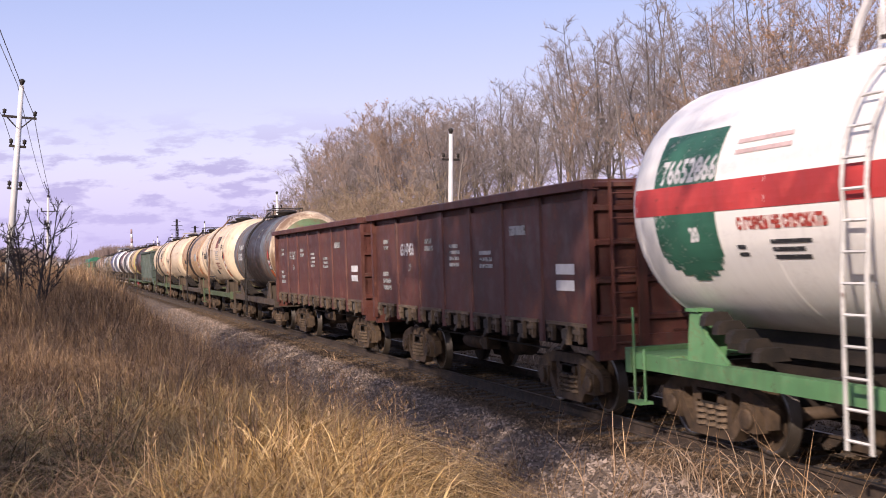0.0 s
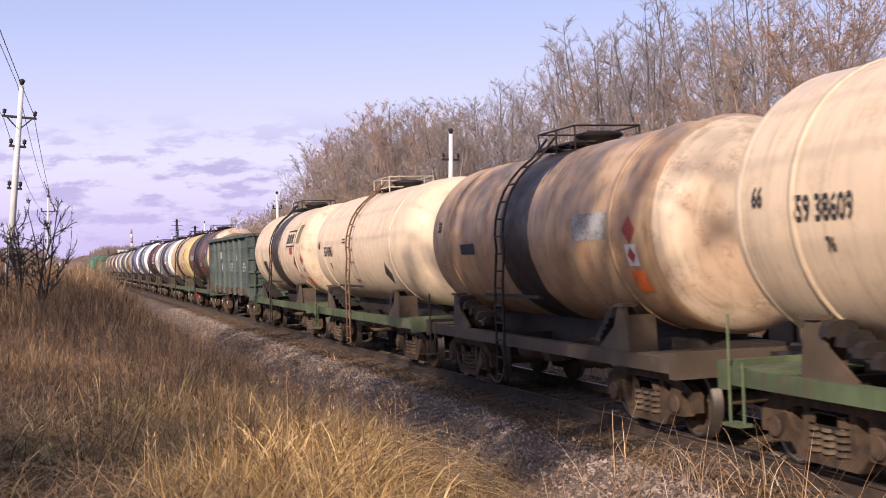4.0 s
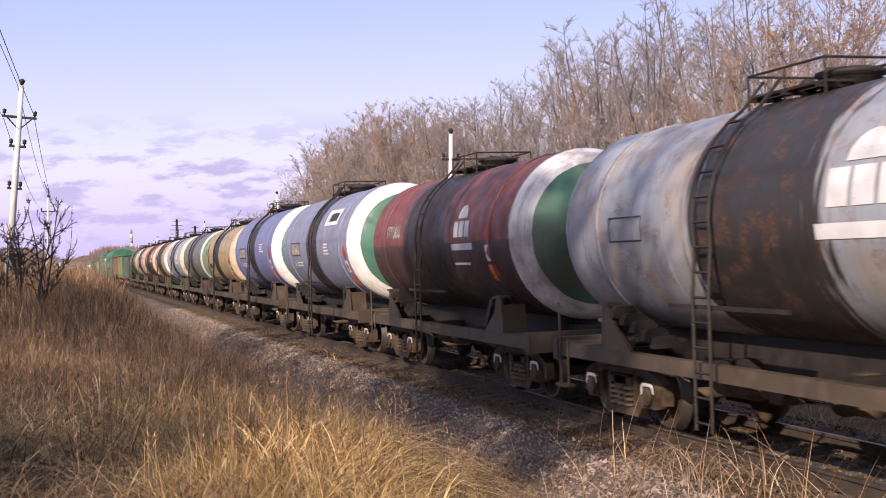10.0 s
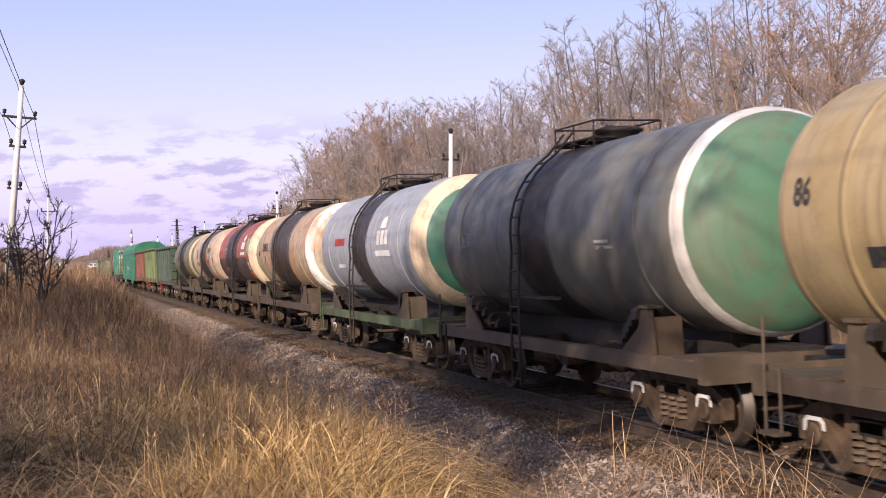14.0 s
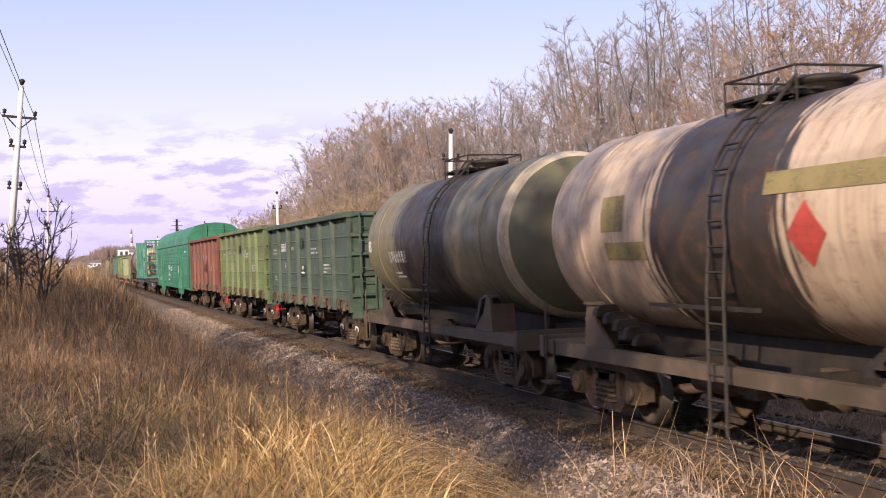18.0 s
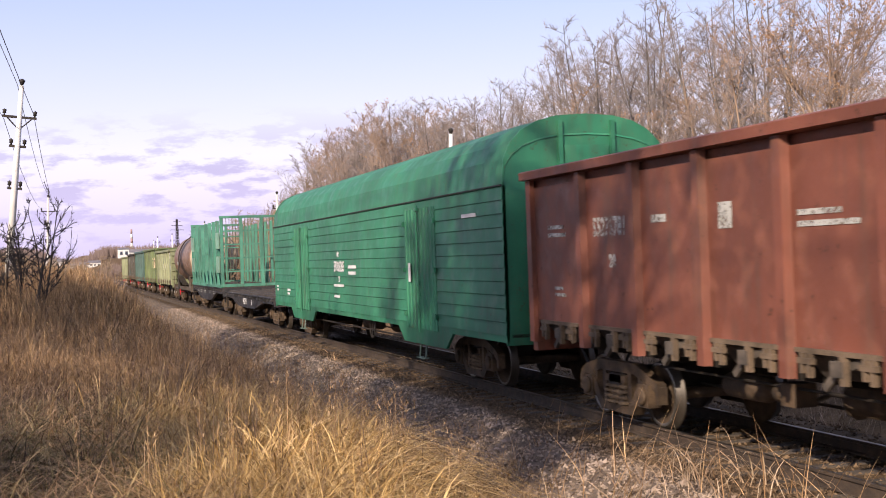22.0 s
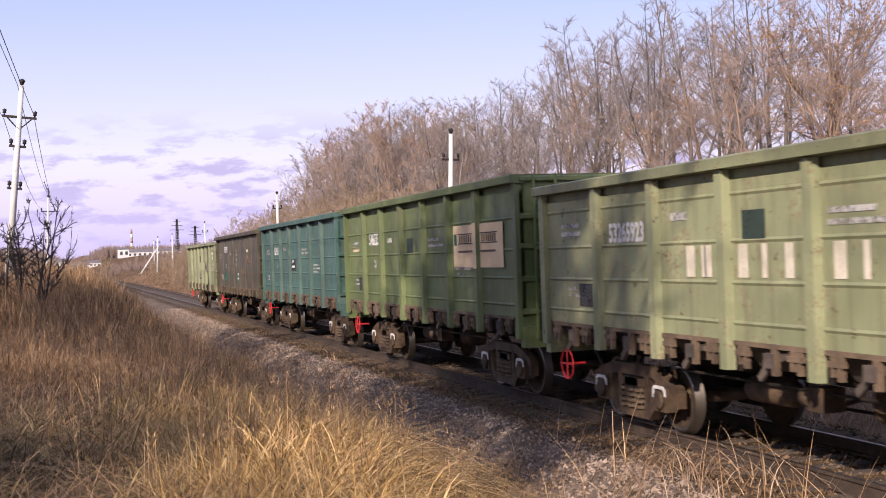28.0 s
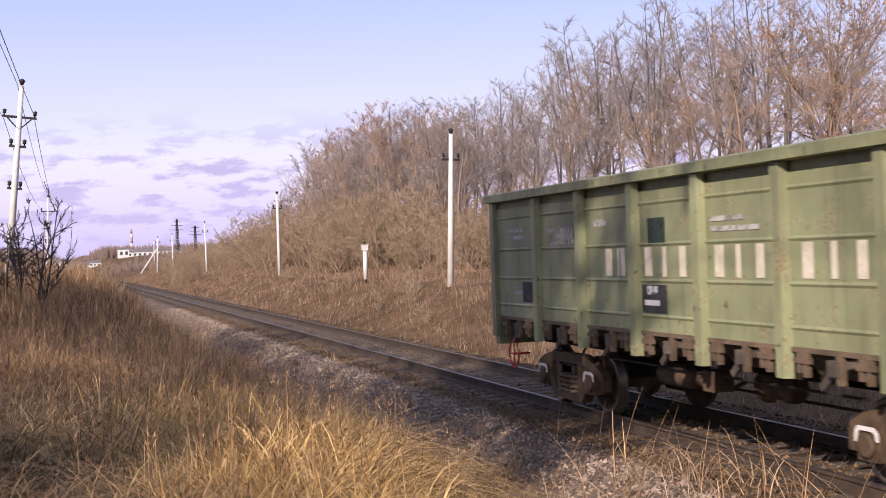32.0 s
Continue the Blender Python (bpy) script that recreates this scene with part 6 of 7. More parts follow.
# ---- far country ----
FAR_WALL = mottled("far_whitewash", (0.6, 0.58, 0.55), (0.72, 0.7, 0.66), 0.2, 0.9, 0.0)
FAR_ROOF = mottled("far_roof", (0.12, 0.11, 0.12), (0.2, 0.18, 0.18), 0.3, 0.9, 0.0)
FAR_PANE = plain("far_window_glass", (0.05, 0.06, 0.08), 0.2)


def far_house(x, y, w, d, h, roof, turn=0.0, windows=6, label="whitewashed low building with a dark roof"):
    b = empty("building", label, "building", "far buildings")
    b.matrix_basis = pose(x, y, float(land(x, y)) - 0.3, 0, 0, turn)
    bm = bmesh.new()
    box(bm, -w / 2, w / 2, -d / 2, d / 2, 0, h)
    part("wall", bm, FAR_WALL, b)
    bm = bmesh.new()
    prism(bm, [(-d / 2 - 0.4, h), (d / 2 + 0.4, h), (0, h + roof)], "x", -w / 2 - 0.4, w / 2 + 0.4)
    part("roof", bm, FAR_ROOF, b)
    for k in range(windows):
        bm = bmesh.new()
        c = -w / 2 + (k + 0.5) * w / windows
        box(bm, c - 0.25 * w / windows, c + 0.25 * w / windows, -d / 2 - 0.06, -d / 2 + 0.02, h * 0.4, h * 0.78)
        part("window", bm, FAR_PANE, b)


far_house(67, 900, 42, 12, 4.2, 2.2, 3, 12, "long white industrial building with a dark roof")
far_house(43, 880, 7, 8, 6.5, 1.2, 3, 2)
far_house(16, 860, 7, 6, 4.0, 2.0, 0, 2)
far_house(-3, 840, 12, 8, 4.0, 2.4, 8, 4)
far_house(7, 870, 9, 6, 3.5, 2.2, -8, 3)
far_house(24, 900, 8, 8, 3.2, 1.8, 0, 3)


def chimney(x, y, h):
    c = empty("chimney", "tall red and white banded chimney", "chimney")
    c.matrix_basis = pose(x, y, float(land(x, y)))
    red = plain("chimney_red", (0.32, 0.2, 0.19), 0.8)
    for k in range(6):
        bm = bmesh.new()
        r = 1.5 - k * 0.12
        lathe(bm, [(k * h / 6, r), ((k + 1) * h / 6, r - 0.12)], "z", 12)
        part("band", bm, red if k % 2 else FAR_WALL, c)


chimney(64, 1150, 26)


def pylon(x, y, h):
    p = empty("pylon", "dark lattice power pylon", "pylon", "far pylons")
    p.matrix_basis = pose(x, y, float(land(x, y)), 0, 0, 20)
    bm = bmesh.new()
    for sx in (-1, 1):
        for sy in (-1, 1):
            bar(bm, (sx * 0.9, sy * 0.9, 0), (sx * 0.3, sy * 0.3, h), 0.16, 4)
    for k in range(7):
        z0, z1 = k * h / 7, (k + 1) * h / 7
        a, b = 0.9 - 0.6 * z0 / h, 0.9 - 0.6 * z1 / h
        for s in (-1, 1):
            bar(bm, (-a, s * a, z0), (b, s * b, z1), 0.1, 4)
            bar(bm, (a, s * a, z0), (-b, s * b, z1), 0.1, 4)
    part("tower", bm, IRON, p)
    for z, w in ((h * 0.7, 4.0), (h * 0.82, 3.2), (h * 0.94, 2.2)):
        bm = bmesh.new()
        bar(bm, (-w, 0, z), (w, 0, z), 0.18, 4)
        part("crossarm", bm, IRON, p)


pylon(63, 690, 20)
pylon(76, 720, 17)


def far_woods():
    """Bare woods on the skyline: jagged upright sprays of twigs."""
    rng = np.random.default_rng(21)
    N = 3800
    y = rng.uniform(980, 1350, N)
    x = rng.uniform(-0.12, 0.34, N) * y
    y[:700] = rng.uniform(330, 520, 700)
    x[:700] = 12.5 + rng.uniform(0.0, 0.17, 700) * y[:700]
    h = rng.uniform(7.0, 13.5, N)
    h[:700] = rng.uniform(1.2, 3.2, 700)
    k = 9
    a = rng.uniform(0, math.tau, (N, k))
    out = rng.uniform(0.0, 0.42, (N, k)) * h[:, None]
    top = rng.uniform(0.45, 1.0, (N, k)) * h[:, None]
    w = 0.05 * h[:, None] * rng.uniform(0.6, 1.4, (N, k))
    z = land(x, y)
    bx, by = x[:, None] + 0.1 * out, y[:, None] + 0 * out
    V = np.zeros((N, k, 3, 3))
    V[:, :, 0] = np.stack([bx - w, by, z[:, None] + 0 * w], -1)
    V[:, :, 1] = np.stack([bx + w, by, z[:, None] + 0 * w], -1)
    V[:, :, 2] = np.stack([bx + np.cos(a) * out, by + np.sin(a) * out, z[:, None] + top], -1)
    F = np.arange(N * k * 3).reshape(-1, 3)
    me = bpy.data.meshes.new("far_woods")
    me.from_pydata(V.reshape(-1, 3).tolist(), [], F.tolist())
    m = Nodes("far_woods_bark")
    g = m.add("ShaderNodeNewGeometry")
    me.materials.append(m.done(m.mix(g.outputs["Random Per Island"], (0.15, 0.11, 0.1), (0.25, 0.19, 0.165)), 0.95, 0.0, 0.1))
    tagged(new("far_woods", me), "bare brown woods on the skyline", "woods", "", "stuff")


far_woods()
# ---- bare trees ----
class Tubes:
    """Gathers tapering tubes into one vertex and face list."""

    def __init__(self):
        self.v, self.f = [], []

    def tube(self, pts, radii, n):
        base = len(self.v)
        for k, (p, r) in enumerate(zip(pts, radii)):
            a = pts[min(k + 1, len(pts) - 1)] - pts[max(k - 1, 0)]
            a.normalize()
            x = a.orthogonal().normalized()
            y = a.cross(x)
            for i in range(n):
                t = i * math.tau / n
                self.v.append(p + x * (math.cos(t) * r) + y * (math.sin(t) * r))
        for k in range(len(pts) - 1):
            for i in range(n):
                j = (i + 1) % n
                a, b = base + k * n, base + (k + 1) * n
                self.f.append((a + i, a + j, b + j, b + i))

    def leaf(self, p, r, rng):
        a = Vector((rng.uniform(-1, 1), rng.uniform(-1, 1), rng.uniform(-1, 1))).normalized()
        x = a.orthogonal().normalized() * r
        y = a.cross(x) * 0.7
        b = len(self.v)
        self.v += [p - x, p + y, p + x, p - y]
        self.f.append((b, b + 1, b + 2, b + 3))

    def spike(self, p, q, w, rng):
        """A hair-thin twig tip."""
        a = (q - p).cross(Vector((rng.uniform(-1, 1), rng.uniform(-1, 1), rng.uniform(-1, 1)))).normalized() * w
        b = len(self.v)
        self.v += [p - a, p + a, q]
        self.f.append((b, b + 1, b + 2))

    def mesh(self, name):
        me = bpy.data.meshes.new(name)
        me.from_pydata([tuple(v) for v in self.v], [], self.f)
        me.polygons.foreach_set("use_smooth", [True] * len(self.f))
        return me


def limb(rng, start, way, length, bend, n, up=0.0):
    """A wandering line of n + 1 points."""
    pts, d, step = [start.copy()], way.normalized(), length / n
    for _ in range(n):
        d = (d + Vector((rng.uniform(-1, 1), rng.uniform(-1, 1), rng.uniform(-1, 1))) * bend + Vector((0, 0, up))).normalized()
        pts.append(pts[-1] + d * step)
    return pts


def tree_meshes(seed, h, spread=0.32, first=0.3, leafy=0.0, stems=1, twigs=1.0, slim=False):
    rng = random.Random(seed)
    wood, fine, leaves = Tubes(), Tubes(), Tubes()

    def branch(line, n_pts, count, f0, L0, r0, crown):
        """Limbs, twigs and leaves along a line of n_pts + 1 points."""
        for i in range(count):
            f = f0 + (1 - f0) * (i + rng.random()) / count
            q = f * n_pts
            k = min(n_pts - 1, int(q))
            p = line[k].lerp(line[k + 1], q - k)
            a = rng.uniform(0, math.tau)
            out = Vector((math.cos(a), math.sin(a), rng.uniform(0.1, 0.9)))
            L = L0 * (crown(f)) * rng.uniform(0.65, 1.2)
            l1 = limb(rng, p, out, L, 0.22, 6, 0.045)
            r1 = max(0.014, r0 * 0.34 * (1.15 - f))
            wood.tube(l1, [r1 * (1 - 0.8 * j / 6) + 0.004 for j in range(7)], 4)
            for j in range(int(7 * twigs) + 1):
                g = rng.uniform(0.25, 1.0)
                qq = g * 6
                kk = min(5, int(qq))
                p2 = l1[kk].lerp(l1[kk + 1], qq - kk)
                way = (l1[kk + 1] - l1[kk]).normalized() + Vector((rng.uniform(-1, 1), rng.uniform(-1, 1), rng.uniform(-0.5, 0.9))) * 1.1
                l2 = limb(rng, p2, way, L * rng.uniform(0.22, 0.45), 0.25, 2, 0.04)
                fine.tube(l2, [0.012, 0.009, 0.004], 3)
                for _ in range(int(14 * twigs) + 1):
                    m = rng.randint(0, 1)
                    p3 = l2[m].lerp(l2[m + 1], rng.random())
                    w3 = (l2[m + 1] - l2[m]).normalized() * 0.6 + Vector((rng.uniform(-1, 1), rng.uniform(-1, 1), rng.uniform(-0.6, 0.9)))
                    tip = p3 + w3.normalized() * (L * rng.uniform(0.08, 0.22))
                    fine.spike(p3, tip, 0.0125, rng)
                    if rng.random() < leafy:
                        for _ in range(3):
                            leaves.leaf(tip + Vector((rng.uniform(-.2, .2), rng.uniform(-.2, .2), rng.uniform(-.2, .2))), rng.uniform(0.04, 0.09), rng)

    if slim:
        # a straight stem, often forked low, with a narrow crown of rising branches
        def rise(line, n_pts, count, f0, L0, r0):
            for i in range(count):
                f = f0 + (1 - f0) * (i + rng.random()) / count
                q = f * n_pts
                k = min(n_pts - 1, int(q))
                p = line[k].lerp(line[k + 1], q - k)
                a = rng.uniform(0, math.tau)
                steep = rng.uniform(0.15, 1.25)
                L = L0 * (1.12 - 0.85 * abs(f - 0.35)) * (1.08 - 0.62 * f) * rng.uniform(0.6, 1.25)
                l1 = limb(rng, p, Vector((math.cos(a), math.sin(a), steep)), L, 0.2, 6, 0.05)
                r1 = max(0.014, r0 * 0.36 * (1.1 - f))
                wood.tube(l1, [r1 * (1 - 0.82 * j / 6) + 0.006 for j in range(7)], 4)
                for j in range(int(8 * twigs) + 1):
                    g = rng.uniform(0.15, 1.0)
                    kk = min(5, int(g * 6))
                    p2 = l1[kk].lerp(l1[kk + 1], g * 6 - kk)
                    way = (l1[kk + 1] - l1[kk]).normalized() + Vector((rng.uniform(-1, 1), rng.uniform(-1, 1), rng.uniform(-0.4, 0.8))) * 1.05
                    l2 = limb(rng, p2, way, L * rng.uniform(0.22, 0.46), 0.2, 2, 0.05)
                    fine.tube(l2, [0.013, 0.009, 0.004], 3)
                    for _ in range(int(13 * twigs) + 1):
                        m = rng.randint(0, 1)
                        p3 = l2[m].lerp(l2[m + 1], rng.random())
                        w3 = (l2[m + 1] - l2[m]).normalized() + Vector((rng.uniform(-1, 1), rng.uniform(-1, 1), rng.uniform(-0.5, 0.9))) * 0.95
                        tip = p3 + w3.normalized() * (L * rng.uniform(0.1, 0.26))
                        fine.spike(p3, tip, 0.0095, rng)
                        if rng.random() < leafy:
                            for _ in range(3):
                                leaves.leaf(tip + Vector((rng.uniform(-.2, .2), rng.uniform(-.2, .2), rng.uniform(-.2, .2))), rng.uniform(0.04, 0.09), rng)

        r0 = 0.0095 * h + 0.02
        fork = rng.uniform(0.25, 0.5) * h
        trunk = limb(rng, Vector((0, 0, -0.2)), Vector((rng.uniform(-.1, .1), rng.uniform(-.1, .1), 1)), fork, 0.04, 6, 0.03)
        wood.tube(trunk, [r0 * (1 - 0.3 * k / 6) for k in range(7)], 7)
        if first < fork / h:
            rise(trunk, 6, int(h * 0.5), first * h / fork, h * spread * 0.8, r0)
        n = rng.choice((1, 2, 3, 3))
        a0 = rng.uniform(0, math.tau)
        for i in range(n):
            a, t = a0 + i * math.tau / n, rng.uniform(0.2, 0.5) if n > 1 else 0.08
            lead = limb(rng, trunk[-1] - Vector((0, 0, 0.03)), Vector((math.cos(a) * t, math.sin(a) * t, 1)), (h - fork) * (1.0 if i == 0 else rng.uniform(0.75, 0.98)), 0.055, 9, 0.03)
            rl = r0 * (0.68 if n == 1 else 0.55)
            wood.tube(lead, [rl * (1 - 0.9 * k / 9) + 0.006 for k in range(10)], 5)
            rise(lead, 9, int(h * (1.5 if n == 1 else 1.05)), max(0.02, (first * h - fork) / (h - fork)), h * spread, rl)
    elif stems == 1:
        # a trunk that forks into spreading leaders
        r0 = 0.0125 * h + 0.03
        fork = h * rng.uniform(0.42, 0.6)
        trunk = limb(rng, Vector((0, 0, -0.2)), Vector((rng.uniform(-.08, .08), rng.uniform(-.08, .08), 1)), fork, 0.05, 8, 0.03)
        wood.tube(trunk, [r0 * (1 - 0.4 * k / 8) for k in range(9)], 7)
        if first < 0.42:
            branch(trunk, 8, int(h * 0.7), max(0.3, first / 0.5), h * spread * 0.7, r0, lambda f: 0.55 + 0.45 * f)
        n = rng.randint(3, 5)
        for i in range(n):
            a = (i + rng.uniform(-.3, .3)) * math.tau / n
            t = rng.uniform(0.25, 0.6)
            at = trunk[-1 - (i % 2)]
            lead = limb(rng, at, Vector((math.cos(a) * t, math.sin(a) * t, 1)), (h - fork) * rng.uniform(0.78, 0.98), 0.12, 8, 0.03)
            rl = r0 * 0.52
            wood.tube(lead, [rl * (1 - 0.88 * k / 8) + 0.006 for k in range(9)], 5)
            branch(lead, 8, int(h * 0.85), 0.1, h * spread * 0.66, rl, lambda f: 1.05 - 0.5 * f)
    else:
        for st in range(stems):
            hh = h * rng.uniform(0.6, 1.0)
            r0 = 0.011 * hh + 0.01
            lean = Vector((rng.uniform(-0.45, 0.45), rng.uniform(-0.45, 0.45), 1))
            stem = limb(rng, Vector((rng.uniform(-.4, .4), rng.uniform(-.4, .4), -0.1)), lean, hh, 0.1, 8, 0.02)
            wood.tube(stem, [r0 * (1 - 0.85 * k / 8) + 0.004 for k in range(9)], 5)
            branch(stem, 8, int(hh * 2.4), first, hh * spread, r0, lambda f: 1.1 - 0.7 * f)
    return wood.mesh("trunk"), fine.mesh("twigs"), leaves.mesh("leaves") if leaves.v else None


BARK = mottled("grey_bark", (0.08, 0.066, 0.058), (0.17, 0.14, 0.12), 1.2, 0.9, 0.5)
BARK_PALE = mottled("pale_bark", (0.16, 0.135, 0.118), (0.27, 0.23, 0.2), 1.2, 0.9, 0.4)
BARK_RED = mottled("brown_bark", (0.24, 0.16, 0.11), (0.34, 0.24, 0.17), 1.2, 0.9, 0.4)
TWIG = mottled("twig_bark", (0.16, 0.13, 0.118), (0.34, 0.283, 0.258), 0.8, 0.9, 0.0)
TWIG_RED = mottled("brown_twigs", (0.21, 0.15, 0.118), (0.38, 0.285, 0.23), 0.5, 0.9, 0.0)
TWIG_OLIVE = mottled("olive_brown_twigs", (0.2, 0.145, 0.09), (0.4, 0.3, 0.2), 0.6, 0.9, 0.0)
DRY_LEAF = mottled("dry_leaves", (0.3, 0.17, 0.09), (0.42, 0.26, 0.15), 0.8, 0.8, 0.0)


def tree_kind(seed, h, bark, twig, label, name="tree", category="tree", **kw):
    wood, fine, leaves = tree_meshes(seed, h, **kw)
    t = empty(name, label, category, "woodland edge")
    use("trunk", wood, bark, t)
    use("crown", fine, twig, t)
    if leaves:
        use("leaves", leaves, DRY_LEAF, t)
    return t


def build_woods():
    grey = [tree_kind(11 + k, h, BARK if k % 2 else BARK_PALE, TWIG, "leafless grey-brown deciduous tree", spread=s, first=f, slim=True)
            for k, (h, s, f) in enumerate(((14, 0.3, 0.4), (16, 0.27, 0.34), (13.5, 0.32, 0.22), (15, 0.3, 0.42), (15, 0.25, 0.3)))]
    brown = [tree_kind(31 + k, h, BARK_RED, TWIG_RED, "bare tree with a few dry orange leaves", spread=s, first=f, leafy=lf, slim=True)
             for k, (h, s, f, lf) in enumerate(((14, 0.32, 0.24, 0.05), (15, 0.3, 0.3, 0.03), (13, 0.32, 0.16, 0.1)))]
    tall = tree_kind(91, 15.5, BARK, TWIG, "tall bare tree with a high crown", spread=0.36, first=0.6, twigs=1.5)
    bush = [tree_kind(51 + k, h, BARK_RED, TWIG_OLIVE, "bare brown thicket bush", "bush", "bush", spread=0.45, first=0.08, stems=5, twigs=0.8)
            for k, h in enumerate((3.4, 5.0, 6.5))]
    deep = [tree_kind(71 + k, 14, BARK if k else BARK_PALE, TWIG, "leafless tree deep in the wood", spread=0.29, first=0.42, twigs=0.6, slim=True) for k in range(3)]
    first = {id(t): True for t in grey + brown + bush + deep + [tall]}
    rng = random.Random(3)

    def place(kind, x, y, s, tall=1.0):
        m = pose(x, y, float(land(x, y)) - 0.1, 0, 0, rng.uniform(0, 360))
        if first.pop(id(kind), None):
            kind.matrix_basis = m
            ob = kind
        else:
            ob = copy_thing(kind, m)
        ob.scale = (s, s, s * tall)
        return ob

    top = {id(k): max(v.co.z for ob in k.children for v in ob.data.vertices) for k in grey + brown + deep}

    def canopy(y):
        """Height of the wood along its edge: tallest opposite the viewer, lower at its ends."""
        return float(np.interp(y, (36, 42, 53, 62, 70, 76, 82, 96, 117, 143, 165, 190, 215), (10.4, 11.4, 14.4, 16.2, 16.2, 14.6, 13.2, 15.0, 17.0, 17.4, 16.0, 11.5, 8.0)))

    y = 36.0
    while y < 215:
        for row in range(6):
            # the wood stands further back where the line passes nearest
            x = 30.5 + 5.0 * float(smooth(95, 62, y)) + row * 3.6 + rng.uniform(-1.8, 1.8)
            k = rng.choice(grey) if rng.random() < (0.72 if row else 0.6) else rng.choice(brown)
            if row > 1:
                k = rng.choice(deep)
            yy = y + rng.uniform(-1.8, 1.8)
            place(k, x, yy, rng.uniform(0.68, 1.06) * canopy(yy * 33 / x) * (0.86 if row == 0 else (x / 33) ** 0.7) / top[id(k)])
        y += 2.6 + y * 0.02
    y = 28.0
    while y < 330:
        for _ in range(4):
            x = 27.0 + 6.0 * float(smooth(95, 62, y)) + rng.uniform(-2.5, 9.5)
            place(rng.choice(bush), x, y + rng.uniform(-2, 2), rng.uniform(0.45, 0.95))
        y += 2.6 + y * 0.026
    # tall thicket that closes the wood's edge where it falls away
    y = 74.0
    while y < 235:
        for _ in range(3):
            place(rng.choice(bush[1:]), 26.5 + rng.uniform(0, 6.5), y + rng.uniform(-2, 2), rng.uniform(0.75, 1.45) * float(np.interp(y, (74, 95, 150, 235), (0.6, 1.0, 1.1, 0.7))))
        y += 2.4 + y * 0.014
    # dark low shrubs on the far slope
    for x, y, s in ((15.6, 55, 0.42), (16.4, 57.5, 0.5), (15.2, 59, 0.36), (14.6, 49, 0.34), (16.0, 74, 0.4), (15.0, 84, 0.36), (17.2, 97, 0.5), (15.4, 118, 0.5), (16.5, 131, 0.55), (14.8, 152, 0.5), (15.6, 171, 0.6), (14.6, 190, 0.6)):
        b_ = place(bush[0], x, y, s)
        b_["group"] = "shrubs on the far slope"
    for _ in range(34):
        y = rng.uniform(150, 330)
        place(rng.choice(bush[:2]), rng.uniform(13.5, 16.5) + 0.05 * (y - 150), y, rng.uniform(0.4, 0.75))
    # low brush along the near bank and round the leaning pole
    for _ in range(26):
        y = rng.uniform(42, 130)
        place(bush[0], rng.uniform(-5, 1.5) + 0.012 * y, y, rng.uniform(0.3, 0.55))
    dark = tree_kind(77, 3.0, DARK_BARK, DARK_BARK, "dark leafless bush on the near bank", "bush", "bush", spread=0.5, first=0.15, stems=5, twigs=0.5)
    dark["group"] = "bushes on the near bank"
    dark.matrix_basis = pose(-0.6, 39, float(land(-0.6, 39)) - 0.1)
    dark.scale = (0.85, 0.85, 1.3)
    for x, y, s in ((-1.4, 41, 1.0), (-1.6, 46, 1.0), (-3.5, 50, 1.2)):
        c = copy_thing(dark, pose(x, y, float(land(x, y)) - 0.1, 0, 0, x * 77))
        c.scale = (s, s, s)
    # trees on the near side, beside and behind the viewer, whose shade falls over the line
    for x, y, s in SHADE_TREES:
        t = place(tall, x, y, s)
        t["group"] = "trees behind the near bank"
    for x, y, s in ((-4.3, 4.2, 0.75), (-5.6, 6.5, 0.85), (-6.4, 9.5, 0.9), (-3.6, 2.4, 0.7), (-7.5, 12.5, 0.9)):
        t = place(bush[1], x, y, s)
        t["group"] = "bushes on the near bank"


def build_underwood():
    """Thin upright shoots and saplings that fill the wood between its trunks."""
    rng = np.random.default_rng(61)
    N, k = 9000, 8
    y = 30 + 190 * rng.random(N) ** 1.3
    x = 28.5 + 4.0 * smooth(95, 62, y) + 26 * rng.random(N) ** 1.2
    h = rng.uniform(1.2, 4.6, N) * (0.55 + 0.45 * smooth(28, 36, x))
    a = rng.uniform(0, math.tau, (N, k))
    foot = rng.normal(0, 0.3, (N, k, 2))
    out = rng.uniform(0.05, 0.4, (N, k)) * h[:, None]
    top = rng.uniform(0.5, 1.0, (N, k)) * h[:, None]
    w = rng.uniform(0.012, 0.026, (N, k)) * (1 + y[:, None] / 150)
    z = (land(x, y) - 0.05)[:, None] + 0 * w
    bx, by = x[:, None] + foot[..., 0], y[:, None] + foot[..., 1]
    f = rng.uniform(-0.9, 0.9, (N, k))
    V = np.zeros((N, k, 3, 3))
    V[:, :, 0] = np.stack([bx - w * np.cos(f), by + w * np.sin(f), z], -1)
    V[:, :, 1] = np.stack([bx + w * np.cos(f), by - w * np.sin(f), z], -1)
    V[:, :, 2] = np.stack([bx + np.cos(a) * out, by + np.sin(a) * out, z + top], -1)
    me = bpy.data.meshes.new("underwood")
    me.from_pydata(V.reshape(-1, 3).tolist(), [], np.arange(N * k * 3).reshape(-1, 3).tolist())
    me.materials.append(grass_material("underwood_shoots", (0.19, 0.13, 0.1), (0.32, 0.21, 0.14), (0.46, 0.33, 0.24)))
    tagged(new("underwood", me), "tangled brown saplings and brush under the trees", "brush", "", "stuff")


